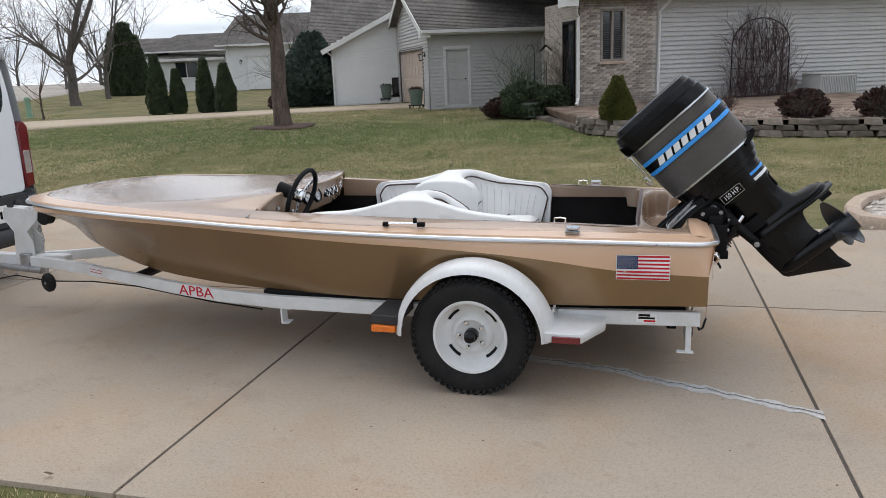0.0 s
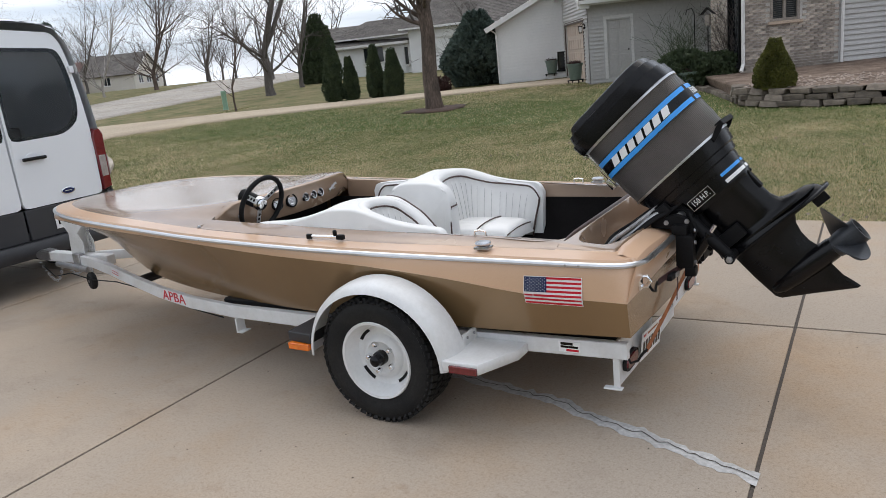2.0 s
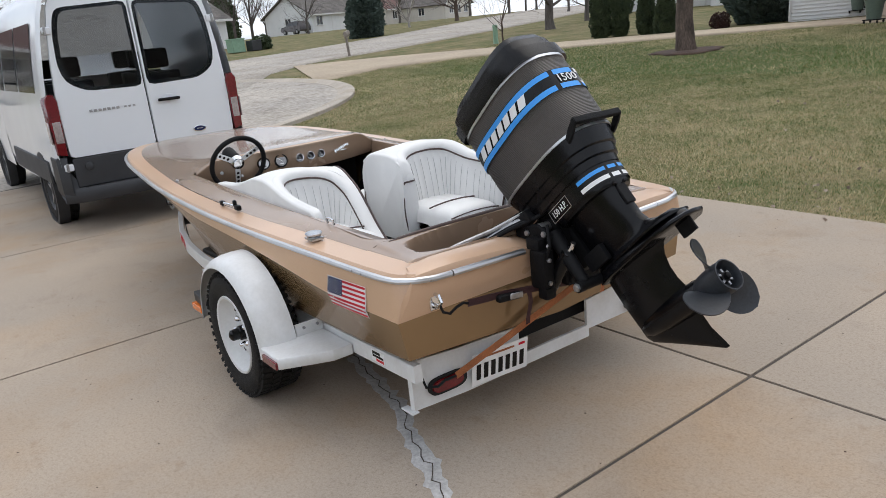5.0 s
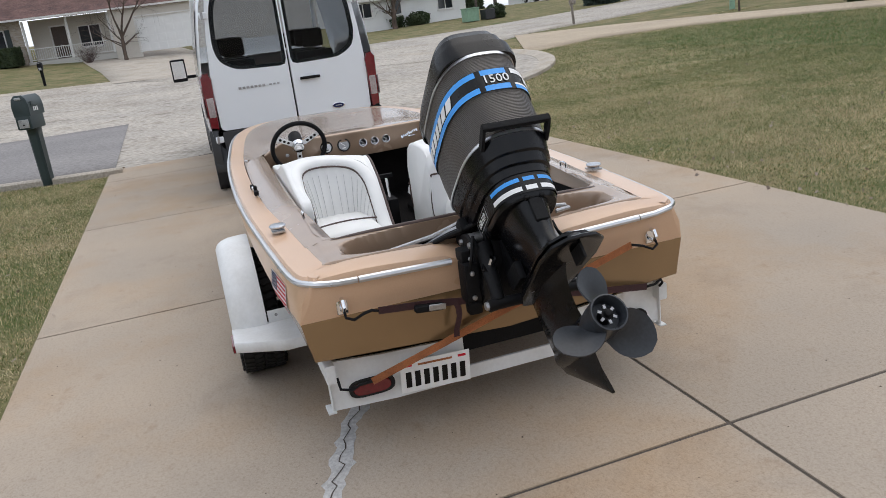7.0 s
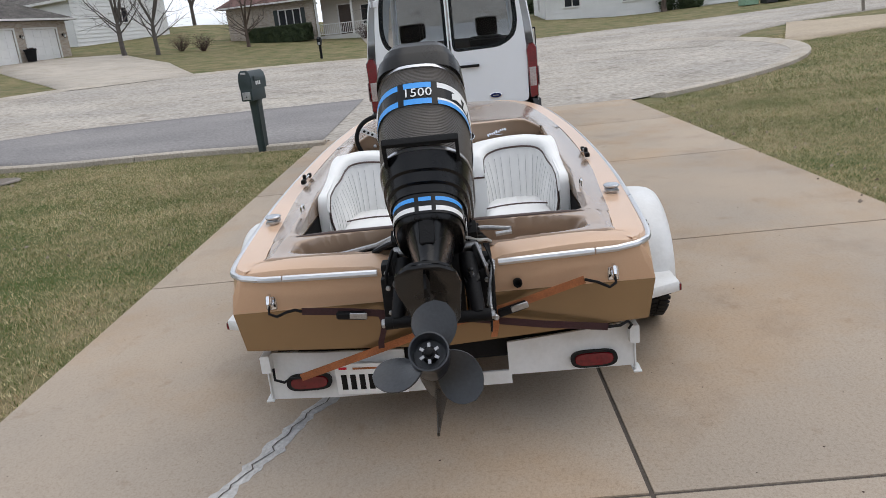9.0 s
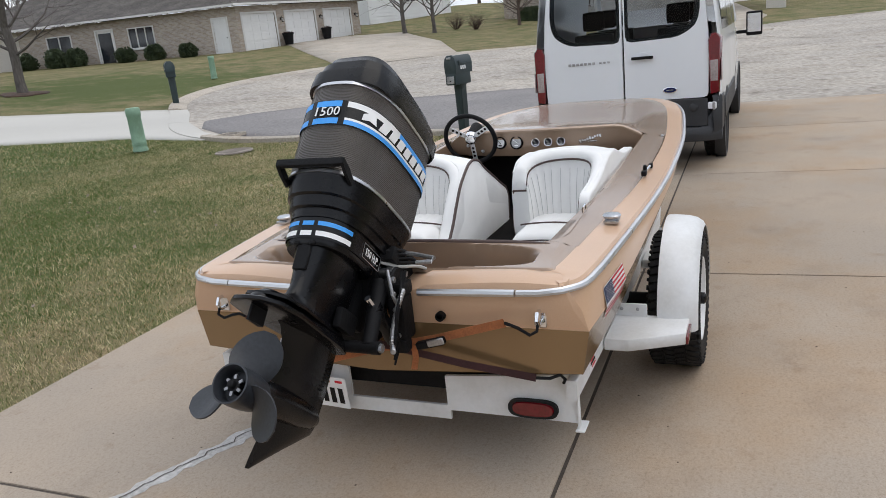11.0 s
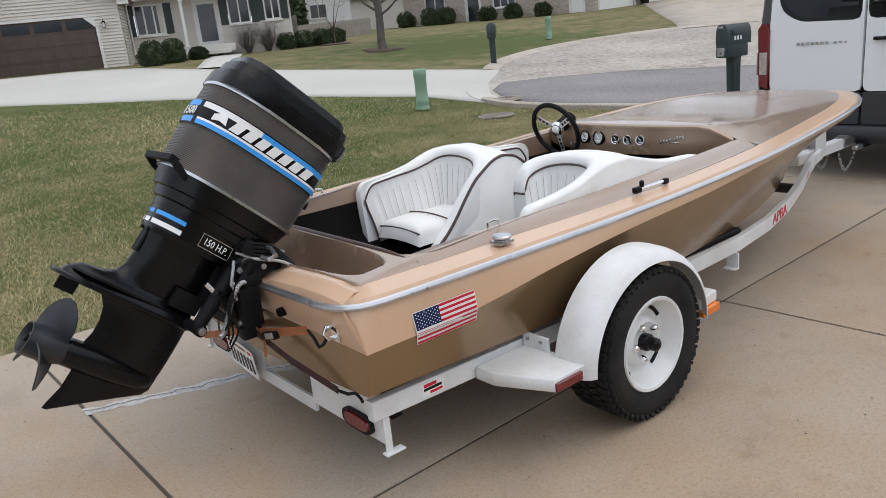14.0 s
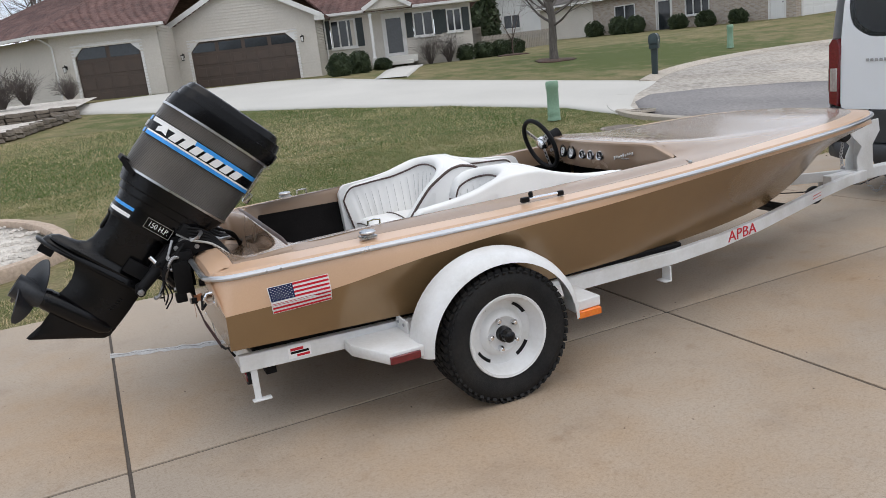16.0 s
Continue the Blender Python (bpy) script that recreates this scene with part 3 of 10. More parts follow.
# bottom and lower sides, brown
bm = bmesh.new()
rings = []
for x in STATIONS:
    ys, zs, yc, zc, zk = tb(x, SEAM_Y), tb(x, SEAM_Z), tb(x, CHINE_Y), tb(x, CHINE_Z), tb(x, KEEL_Z)
    if x < -4.68:
        ys = tb(x, RAIL_Y) * 0.985
    hollow = 0.07 * ease(-2.0, -4.0, x) * ease(-4.74, -4.45, x)
    half = [(0.0, zk), (yc * 0.5, zk + (zc - zk) * 0.45)]
    for k in range(6):
        u = k / 5
        half.append((yc + (ys - yc) * u - hollow * math.sin(math.pi * u), zc + (zs - zc) * u))
    ring = [(x, -y, z) for y, z in reversed(half)] + [(x, y, z) for y, z in half[1:]]
    rings.append(ring)
loft(bm, rings, closed=False)
part("hull_bottom", bm, M["brown"], boat, "glossy golden-brown lower hull")

# upper sides and deck edge, peach
outer, inner = [], []
rail_x = STATIONS[:-1] + [-0.02, 0.01, 0.03]
for x in rail_x:
    outer.append(Vector((x, tb(x, RAIL_Y), tb(x, RAIL_Z))))
for i, p in enumerate(outer):
    a, b = outer[max(i - 1, 0)], outer[min(i + 1, len(outer) - 1)]
    d = Vector((b.x - a.x, b.y - a.y, 0)).normalized()
    if i == 0:
        d = Vector((0, 1, 0))
    w = tb(p.x, [(-4.74, 0.125), (-4.0, 0.115), (-2.6, 0.10), (-1.5, 0.105), (-0.7, 0.125), (0.03, 0.13)])
    q = p + Vector((d.y, -d.x, 0)) * w
    q.y = max(q.y, 0.0)
    q.x = min(q.x, -0.085)
    inner.append(Vector((q.x, q.y, p.z + 0.028)))
inner[0].y = 0.0
for sgn in (-1, 1):
    bm = bmesh.new()
    rings = []
    for x, p, q in zip(rail_x, outer, inner):
        xs = min(x, 0.0)
        ys = tb(xs, SEAM_Y) if x >= -4.68 else tb(x, RAIL_Y) * 0.985
        seam = Vector((xs, ys, tb(xs, SEAM_Z)))
        ring = [seam, seam.lerp(p, 0.35) + Vector((0, 0.004, 0)), seam.lerp(p, 0.7) + Vector((0, 0.004, 0)), p, p.lerp(q, 0.1) + Vector((0, 0, 0.018)), p.lerp(q, 0.5) + Vector((0, 0, 0.010)), q]
        rings.append([(v.x, sgn * v.y, v.z) for v in ring])
    loft(bm, rings, closed=False)
    part("hull_topside", bm, M["peach"], boat, "pale peach upper side and deck edge")

# transom
bm = bmesh.new()
low = [(0.0, -0.858, 0.636), (0.0, -0.828, 0.47), (0, -0.414, 0.445), (0.0, 0.0, 0.42), (0, 0.414, 0.445), (0.0, 0.828, 0.47), (0.0, 0.858, 0.636)]
bm.faces.new([bm.verts.new(p) for p in low])
part("transom_lower", bm, M["brown"], boat)
bm = bmesh.new()
rows = []
for k in range(25):
    y = -1 + 2 * k / 24
    dip = 0.022 * ease(0.62, 0.15, abs(y) * 0.8) + 0.025 * ease(0.25, 0.20, abs(y) * 0.8)
    sink = 0.010 * ease(0.84, 1.0, abs(y))
    rows.append([(0.0, y * 0.858, 0.636), (0.022, y * (0.858 - 0.045 * abs(y)), 0.72), (0.03, y * 0.79, 0.790 - dip), (0.02, y * 0.785, 0.815 - dip - sink * 0.5), (-0.04, y * 0.765, 0.838 - dip - sink), (-0.092, y * 0.745, 0.828 - dip * 0.5 - sink), (-0.118, y * 0.70, 0.790 - dip * 0.5)])
loft(bm, rows, closed=False)
part("transom_upper", bm, M["peach"], boat, "peach transom top with rounded lip")
for sgn in (-1, 1):
    bm = bmesh.new()
    loft(bm, [[(0.0, sgn * 0.858, 0.636), (0.022, sgn * 0.813, 0.72), (0.03, sgn * 0.79, 0.79), (0.02, sgn * 0.785, 0.815)],
              [(0.0, sgn * 0.858, 0.636), (0.015, sgn * 0.84, 0.72), (0.03, sgn * 0.80, 0.795), (0.0, sgn * 0.80, 0.83)]], closed=False)
    part("corner_filler", bm, M["peach"], boat)


# decks, brown
def zin(x):
    return tb(x, RAIL_Z) + 0.028


def zdeck(x, y):
    e = abs(y)
    yd = tb(x, RAIL_Y) - 0.11
    z = zin(x)
    z += 0.034 * ease(yd, yd - 0.12, e) * ease(-3.9, -3.0, x)
    z += 0.060 * ease(-3.20, -2.52, x) * ease(0.70, 0.52, e)
    z += (0.012 + 0.016 * ease(-3.0, -2.5, x)) * (1 - min(1.0, e / 0.8) ** 2) * ease(-4.75, -3.8, x)
    z -= 0.016 * ease(-3.5, -2.9, x) * ease(0.76, 0.70, e) * ease(0.60, 0.66, e)
    return z


def dash_x(y):
    return -2.455 - 0.36 * y * y


NV = 28
bm = bmesh.new()
rows = []
for q in inner:
    if q.x > -2.62:
        break
    rows.append([(q.x, (-1 + 2 * k / NV) * q.y, zdeck(q.x, (-1 + 2 * k / NV) * q.y) if 0 < k < NV else q.z) for k in range(NV + 1)])
yd = tb(-2.62, RAIL_Y) - 0.102
rows.append([(-2.62, (-1 + 2 * k / NV) * yd, zdeck(-2.62, (-1 + 2 * k / NV) * yd) if 0 < k < NV else zin(-2.62)) for k in range(NV + 1)])
loft(bm, rows, closed=False)
rows = []
for k in range(25):
    y = -0.675 + 1.35 * k / 24
    xd = dash_x(y)
    rows.append([(-2.62 + (xd + 2.62) * u, y, zdeck(-2.62 + (xd + 2.62) * u, y)) for u in (0.0, 0.3, 0.6, 0.9, 1.0)] + [(xd + 0.012, y, zdeck(xd, y) - 0.008), (xd + 0.012, y, zdeck(xd, y) - 0.02)])
loft(bm, rows, closed=False)
bmesh.ops.remove_doubles(bm, verts=bm.verts, dist=0.0005)
part("foredeck", bm, M["deckbrown"], boat, "glossy metallic brown foredeck with raised cowl")

CO = [-2.62, -2.5, -2.35, -2.2, -2.0, -1.8, -1.6, -1.4, -1.2, -1.0, -0.8, -0.65, -0.56, -0.50, -0.465, -0.435, -0.41, -0.39, -0.375, -0.365, -0.36]
for sgn in (-1, 1):
    bm = bmesh.new()
    rows = []
    for x in CO:
        yd = tb(x, RAIL_Y) - 0.105 - 0.018 * ease(-1.4, -0.6, x)
        k = max(0.0, (x + 0.50) / 0.14)
        cut = 0.14 * (1 - math.sqrt(max(0.0, 1 - k * k)))
        ys = [yd, yd - 0.03, yd - 0.06, min(yd - 0.09, 0.700 - cut * 0.3), min(yd - 0.12, 0.695 - cut * 0.6), 0.690 - cut]
        row = [(x, sgn * y, zdeck(x, max(y, 0.69)) if i else zin(x)) for i, y in enumerate(ys)]
        zt = row[-1][2]
        row += [(x, sgn * (0.678 - cut), zt - 0.006), (x, sgn * (0.672 - cut), zt - 0.03), (x, sgn * (0.672 - cut), 0.72)]
        rows.append(row)
    loft(bm, rows, closed=False)
    part("coaming", bm, M["deckbrown"], boat, "moulded brown cockpit side")

# cockpit lining
bm = bmesh.new()
for sgn in (-1, 1):
    loft(bm, [[(x, sgn * 0.668, 0.785), (x, sgn * 0.655, 0.60), (x, sgn * 0.52, 0.45)] for x in (-2.8, -2.6, -2.0, -1.4, -0.8, -0.37)], closed=False)
loft(bm, [[(x, y, 0.45) for y in (-0.53, 0.0, 0.53)] for x in (-2.8, -1.7, -0.37)], closed=False)
loft(bm, [[(-2.8, y, z) for y in (-0.62, 0, 0.62)] for z in (0.45, 0.7, 0.9)], closed=False)
loft(bm, [[(-0.37, y, z) for y in (-0.67, 0, 0.67)] for z in (0.44, 0.7, 0.85)], closed=False)
part("cockpit_lining", bm, M["dark"], boat, "black carpeted cockpit lining")

# rear deck with splash well
def stadium(x0, x1, hy, z, n=64, r=None, p=5.0):
    r = (x1 - x0) / 2 if r is None else r
    pts = []
    cx, cy = (x0 + x1) / 2, 0.0
    hx = (x1 - x0) / 2
    for k in range(n):
        a = 2 * math.pi * (k + 0.5) / n
        c, s = math.cos(a), math.sin(a)
        f = (abs(c) ** p + abs(s) ** p) ** (-1 / p)
        pts.append((cx + hx * c * f, hy * s * f, z))
    return pts


def rear_z(x):
    return 0.862 - 0.03 * ease(-0.2, -0.09, x)


bm = bmesh.new()
rows = []
for i in range(57):
    x = -0.36 + 0.288 * i / 56
    row = []
    for j in range(121):
        y = -0.752 + 1.504 * j / 120
        k = ease(-0.32, -0.10, x)
        rim = zdeck(x, max(0.69, min(abs(y), 0.742))) * (1 - k) + (0.834 - 0.014 * ease(0.70, 0.75, abs(y))) * k - 0.022 * ease(-0.095, -0.075, x) - 0.012 * ease(0.735, 0.752, abs(y))
        d = ((abs(y) / 0.625) ** 3.4 + (abs(x + 0.216) / 0.128) ** 3.4) ** (1 / 3.4)
        w = ease(1.01, 0.87, d)
        row.append((x, y, rim + (0.668 - 0.02 * (x + 0.25) - rim) * w))
    rows.append(row)
loft(bm, rows, closed=False)
part("rear_deck", bm, M["deckbrown"], boat, "brown rear deck with a sunken splash well")
bm = bmesh.new()
edge_z = zdeck(-0.36, 0.69) - 0.003
tube(bm, [(-0.355 - 0.008 * ease(0.64, 0.5, abs(y)), y, edge_z) for y in (-0.64, -0.58, -0.48, -0.33, 0, 0.33, 0.48, 0.58, 0.64)], [0.005, 0.009, 0.012, 0.013, 0.013, 0.013, 0.012, 0.009, 0.005], 10)
part("padded_edge", bm, M["piping"], boat, "dark brown padded cockpit edge")

# dash board
bm = bmesh.new()
rows = []
for k in range(25):
    y = -0.675 + 1.35 * k / 24
    xd, z = dash_x(y) + 0.004, zdeck(dash_x(y), y) - 0.018
    rows.append([(xd, y, z), (xd - 0.012, y, z - 0.06), (xd - 0.03, y, 0.835), (xd - 0.04, y, 0.825), (xd - 0.07, y, 0.825)])
loft(bm, rows, closed=False)
dash = part("dashboard", bm, M["deckbrown"], boat, "curved brown dashboard with round gauges")


def on_dash(y, z, out=0.0):
    top = zdeck(dash_x(y), y) - 0.018
    x = dash_x(y) + 0.004 - 0.2 * (top - z) + out
    turn = math.degrees(math.atan(0.72 * y))
    return pose(x, y, z, 0, 0, turn) @ pose(0, 0, 0, 0, -11, 0)


def gauge(y, z, r, face):
    m = on_dash(y, z, 0.004)
    bm = bmesh.new()
    turned(bm, [(-0.01, r), (0.008, r), (0.012, r * 0.93), (0.010, r * 0.80), (0.004, r * 0.80)], m, 24, (True, False))
    g = part("gauge_bezel", bm, M["chrome" if r < 0.034 else "black"], dash, "chromed gauge ring" if r < 0.034 else "black gauge ring")
    bm = bmesh.new()
    turned(bm, [(0.003, r * 0.8), (0.0045, r * 0.8)], m, 24)
    part("gauge_face", bm, face, g)
    bm = bmesh.new()
    box(bm, (0.006, 0.0, r * 0.25), (0.002, r * 0.07, r * 0.9), 0, m @ pose(0, 0, 0, 50, 0, 0))
    box(bm, (0.006, 0.0, -r * 0.45), (0.002, r * 0.6, r * 0.16), 0, m)
    part("gauge_needle", bm, M["decal"] if face is not M["decal"] else M["black"], g)


gauge(-0.255, 0.922, 0.043, M["decal"])
gauge(-0.135, 0.922, 0.046, M["steel"])
for y in (0.0, 0.085, 0.17):
    gauge(y, 0.918, 0.030, M["blackmat"])
bm = bmesh.new()
for k in range(9):
    box(bm, (0.0, -0.07 + 0.0165 * k, 0.003 * math.sin(k * 2.2)), (0.006, 0.0125, 0.018 + 0.008 * (k % 4 == 0)), 0.002, on_dash(0.36, 0.925, 0.004) @ pose(0, 0, 0, 14, 0, 0))
box(bm, (0.0, 0.01, -0.02), (0.006, 0.06, 0.007), 0.002, on_dash(0.36, 0.925, 0.004))
part("name_badge", bm, M["chrome"], dash, "small chrome script badge")
bm = bmesh.new()
turned(bm, [(0.0, 0.012), (0.012, 0.012), (0.014, 0.008)], on_dash(-0.52, 0.90, 0.002), 12)
part("switch_knob", bm, M["steel"], dash, "small metal switch")
bm = bmesh.new()
turned(bm, [(0.0, 0.010), (0.016, 0.010), (0.018, 0.006)], on_dash(-0.40, 0.862, 0.002), 12)
part("switch_knob", bm, M["steel"], dash, "small metal switch")

# steering wheel
WH = pose(-2.425, -0.45, 0.965, 0, 20, 0)
wheel = part("steering_wheel", tube(bmesh.new(), [(0.0, 0.178 * math.cos(a), 0.178 * math.sin(a)) for a in (2 * math.pi * k / 40 for k in range(41))], 0.0155, 10, False), M["blackmat"], boat,
             "three-spoke sports steering wheel with black padded rim", m=WH)
for k in range(3):
    bm = bmesh.new()
    an = radians(90 + 120 * k) + math.pi
    mm = pose(0, 0, 0, math.degrees(an) - 90, 0, 0)
    box(bm, (-0.012, 0, 0.10), (0.004, 0.034, 0.135), 0.001, mm)
    part("spoke", bm, M["alu"], wheel, "drilled aluminium spoke")
    for d in (0.075, 0.105, 0.135):
        bm = bmesh.new()
        turned(bm, [(-0.0098, 0.0095), (-0.0088, 0.0095)], mm @ pose(0, 0, d), 12)
        part("spoke_hole", bm, M["blackmat"], wheel)
bm = bmesh.new()
turned(bm, [(-0.03, 0.045), (-0.005, 0.045), (0.012, 0.034), (0.018, 0.012)], None, 24)
part("horn_cap", bm, M["chrome"], wheel, "domed chrome horn cap")
bm = bmesh.new()
turned(bm, [(-0.16, 0.045), (-0.05, 0.042), (-0.03, 0.035)], None, 20)
part("steering_column", bm, M["blackmat"], wheel)

# rub rail
for sgn in (-1, 1):
    bm = bmesh.new()
    pts = [Vector((p.x, sgn * p.y, p.z)) for p in outer]
    off = []
    for i, p in enumerate(pts):
        a, b = pts[max(i - 1, 0)], pts[min(i + 1, len(pts) - 1)]
        d = (b - a)
        nrm = Vector((d.y, -d.x, 0)).normalized() * (-sgn) if i else Vector((-1, 0, 0))
        off.append(p + nrm * 0.006)
    pts = off + [Vector((0.045, sgn * 0.70, 0.788)), Vector((0.045, sgn * 0.62, 0.785))]
    tube(bm, pts, 0.0130, 8, True, 1.0)
    part("rub_rail", bm, M["alu"], boat, "polished aluminium rub rail")
    bm = bmesh.new()
    tube(bm, [(0.046, sgn * 0.615, 0.785), (0.046, sgn * 0.24, 0.775)], 0.0140, 8)
    part("transom_rail", bm, M["alu"], boat, "aluminium rail along the transom")
    for x in (-0.26, -0.20):
        bm = bmesh.new()
        turned(bm, [(0, 0.006), (0.003, 0.004)], pose(x, sgn * (tb(x, RAIL_Y) + 0.02), tb(x, RAIL_Z), 0, 0, 90 * sgn), 8)
        part("rail_screw", bm, M["steel"], boat)

# deck caps, sliding latches, eyes and hooks
for sgn in (-1, 1):
    x, y = -0.688, sgn * 0.822
    z = tb(x, RAIL_Z) + 0.034
    bm = bmesh.new()
    box(bm, (x, y, z + 0.004), (0.075, 0.06, 0.012), 0.005, None, 2)
    cap = part("deck_vent", bm, M["cast"], boat, "chrome filler cap on the deck edge")
    bm = bmesh.new()
    up = pose(x, y, z, 0, -90, 0)
    turned(bm, [(0.006, 0.030), (0.014, 0.031), (0.020, 0.022)], up, 24)
    part("vent_neck", bm, M["cast"], cap)
    bm = bmesh.new()
    turned(bm, [(0.019, 0.036), (0.026, 0.039), (0.032, 0.034), (0.035, 0.012)], up, 24)
    part("vent_lid", bm, M["cast"], cap)
    x, y = -1.60, sgn * 0.838
    z = tb(x, RAIL_Z) + 0.034
    bm = bmesh.new()
    tube(bm, [(x - 0.12, y + sgn * 0.006, z + 0.016), (x + 0.07, y, z + 0.016)], 0.008, 8)
    lat = part("slide_latch", bm, M["chrome"], boat, "chrome sliding cover latch with black ends")
    part("latch_end", B(((x - 0.125, y + sgn * 0.006, z + 0.014), (0.035, 0.022, 0.026)), bevel=0.004), M["blackmat"], lat)
    part("latch_end", B(((x + 0.08, y, z + 0.014), (0.045, 0.026, 0.026)), bevel=0.004), M["blackmat"], lat)
    bm = B(((x + 0.045, y, z + 0.034), (0.022, 0.02, 0.034)), bevel=0.006)
    part("latch_grip", bm, M["blackmat"], lat)
    bm = bmesh.new()
    turned(bm, [(0, 0.011), (0.006, 0.010), (0.012, 0.004)], pose(-2.62, sgn * 0.80, zdeck(-2.62, 0.79), 0, -90, 0), 12)
    part("deck_stud", bm, M["steel"], boat)
    bm = bmesh.new()
    tube(bm, [(-0.80, sgn * 0.69, 0.872), (-0.80, sgn * 0.69, 0.895), (-0.77, sgn * 0.69, 0.90), (-0.74, sgn * 0.69, 0.895), (-0.74, sgn * 0.69, 0.872)], 0.005, 6)
    part("coaming_eye", bm, M["chrome"], boat)
    bm = bmesh.new()
    tube(bm, [(0.0, sgn * 0.69, 0.715), (0.045, sgn * 0.69, 0.712), (0.058, sgn * 0.69, 0.69), (0.045, sgn * 0.69, 0.668), (0.0, sgn * 0.69, 0.665)], 0.0085, 8)
    box(bm, (0.012, sgn * 0.69, 0.69), (0.012, 0.045, 0.085), 0.004)
    part("transom_eye", bm, M["chrome"], boat, "chrome eye bolt")
bm = bmesh.new()
turned(bm, [(0.0, 0.018), (0.03, 0.018), (0.03, 0.012), (0.01, 0.012)], pose(0.005, 0.31, 0.675), 14)
part("drain_hole", bm, M["blackmat"], boat)


def hull_y(x, z):
    """Half breadth of the hull side at a height."""
    a, b, c = (tb(x, CHINE_Y), tb(x, CHINE_Z)), (tb(x, SEAM_Y), tb(x, SEAM_Z)), (tb(x, RAIL_Y), tb(x, RAIL_Z))
    lo, hi = (a, b) if z < b[1] else (b, c)
    u = (z - lo[1]) / (hi[1] - lo[1])
    return lo[0] + (hi[0] - lo[0]) * u + (0.004 if z >= b[1] else 0.0)


# flag stickers
def flag(tl, tr, br, bl, out, flip):
    tl, tr, br, bl = (Vector(p) for p in (tl, tr, br, bl))
    inv = BOAT.inverted()
    tl, tr, br, bl = (inv @ p for p in (tl, tr, br, bl))

    def at(u, v, d):
        p = tl.lerp(tr, u).lerp(bl.lerp(br, u), v)
        return Vector((p.x, out * (hull_y(p.x, p.z) + d), p.z))

    def patch(bm, u0, v0, u1, v1, d):
        nu, nv = max(1, round((u1 - u0) * 6)), max(1, round((v1 - v0) * 13))
        loft(bm, [[at(u0 + (u1 - u0) * i / nu, v0 + (v1 - v0) * j / nv, d) for j in range(nv + 1)] for i in range(nu + 1)], closed=False)

    bm = bmesh.new()
    patch(bm, -0.012, -0.02, 1.012, 1.02, 0.003)
    f = part("flag_sticker", bm, M["decal"], boat, "sticker of a flag with red and white stripes")
    for k in range(7):
        bm = bmesh.new()
        v0 = (2 * k) / 13
        patch(bm, (0.4 if k < 4 else 0.0), v0, 1.0, v0 + 1 / 13, 0.0045)
        part("red_stripe", bm, M["red"], f)
    bm = bmesh.new()
    patch(bm, 0, 0, 0.4, 7 / 13, 0.0045)
    part("blue_field", bm, M["blue"], f)
    bm = bmesh.new()
    for r in range(9):
        for c in range(6 if r % 2 == 0 else 5):
            u = (0.033 + 0.0667 * c + (0.0333 if r % 2 else 0))
            v = 0.054 + 0.0538 * r
            vs = []
            for k in range(10):
                a = math.pi * 2 * k / 10 - math.pi / 2
                rr = 0.0125 if k % 2 == 0 else 0.0055
                vs.append(bm.verts.new(at(u + rr * math.cos(a), v + rr * 1.95 * math.sin(a), 0.006)))
            bm.faces.new(vs)
    part("white_stars", bm, M["decal"], f)


flag((-0.436, -0.889, 0.748), (-0.176, -0.869, 0.745), (-0.176, -0.889, 0.617), (-0.438, -0.908, 0.621), -1, False)
flag((-0.208, 0.869, 0.727), (-0.472, 0.884, 0.739), (-0.476, 0.908, 0.622), (-0.218, 0.890, 0.609), 1, True)
# ---- back-to-back seats ----
XC = -1.655


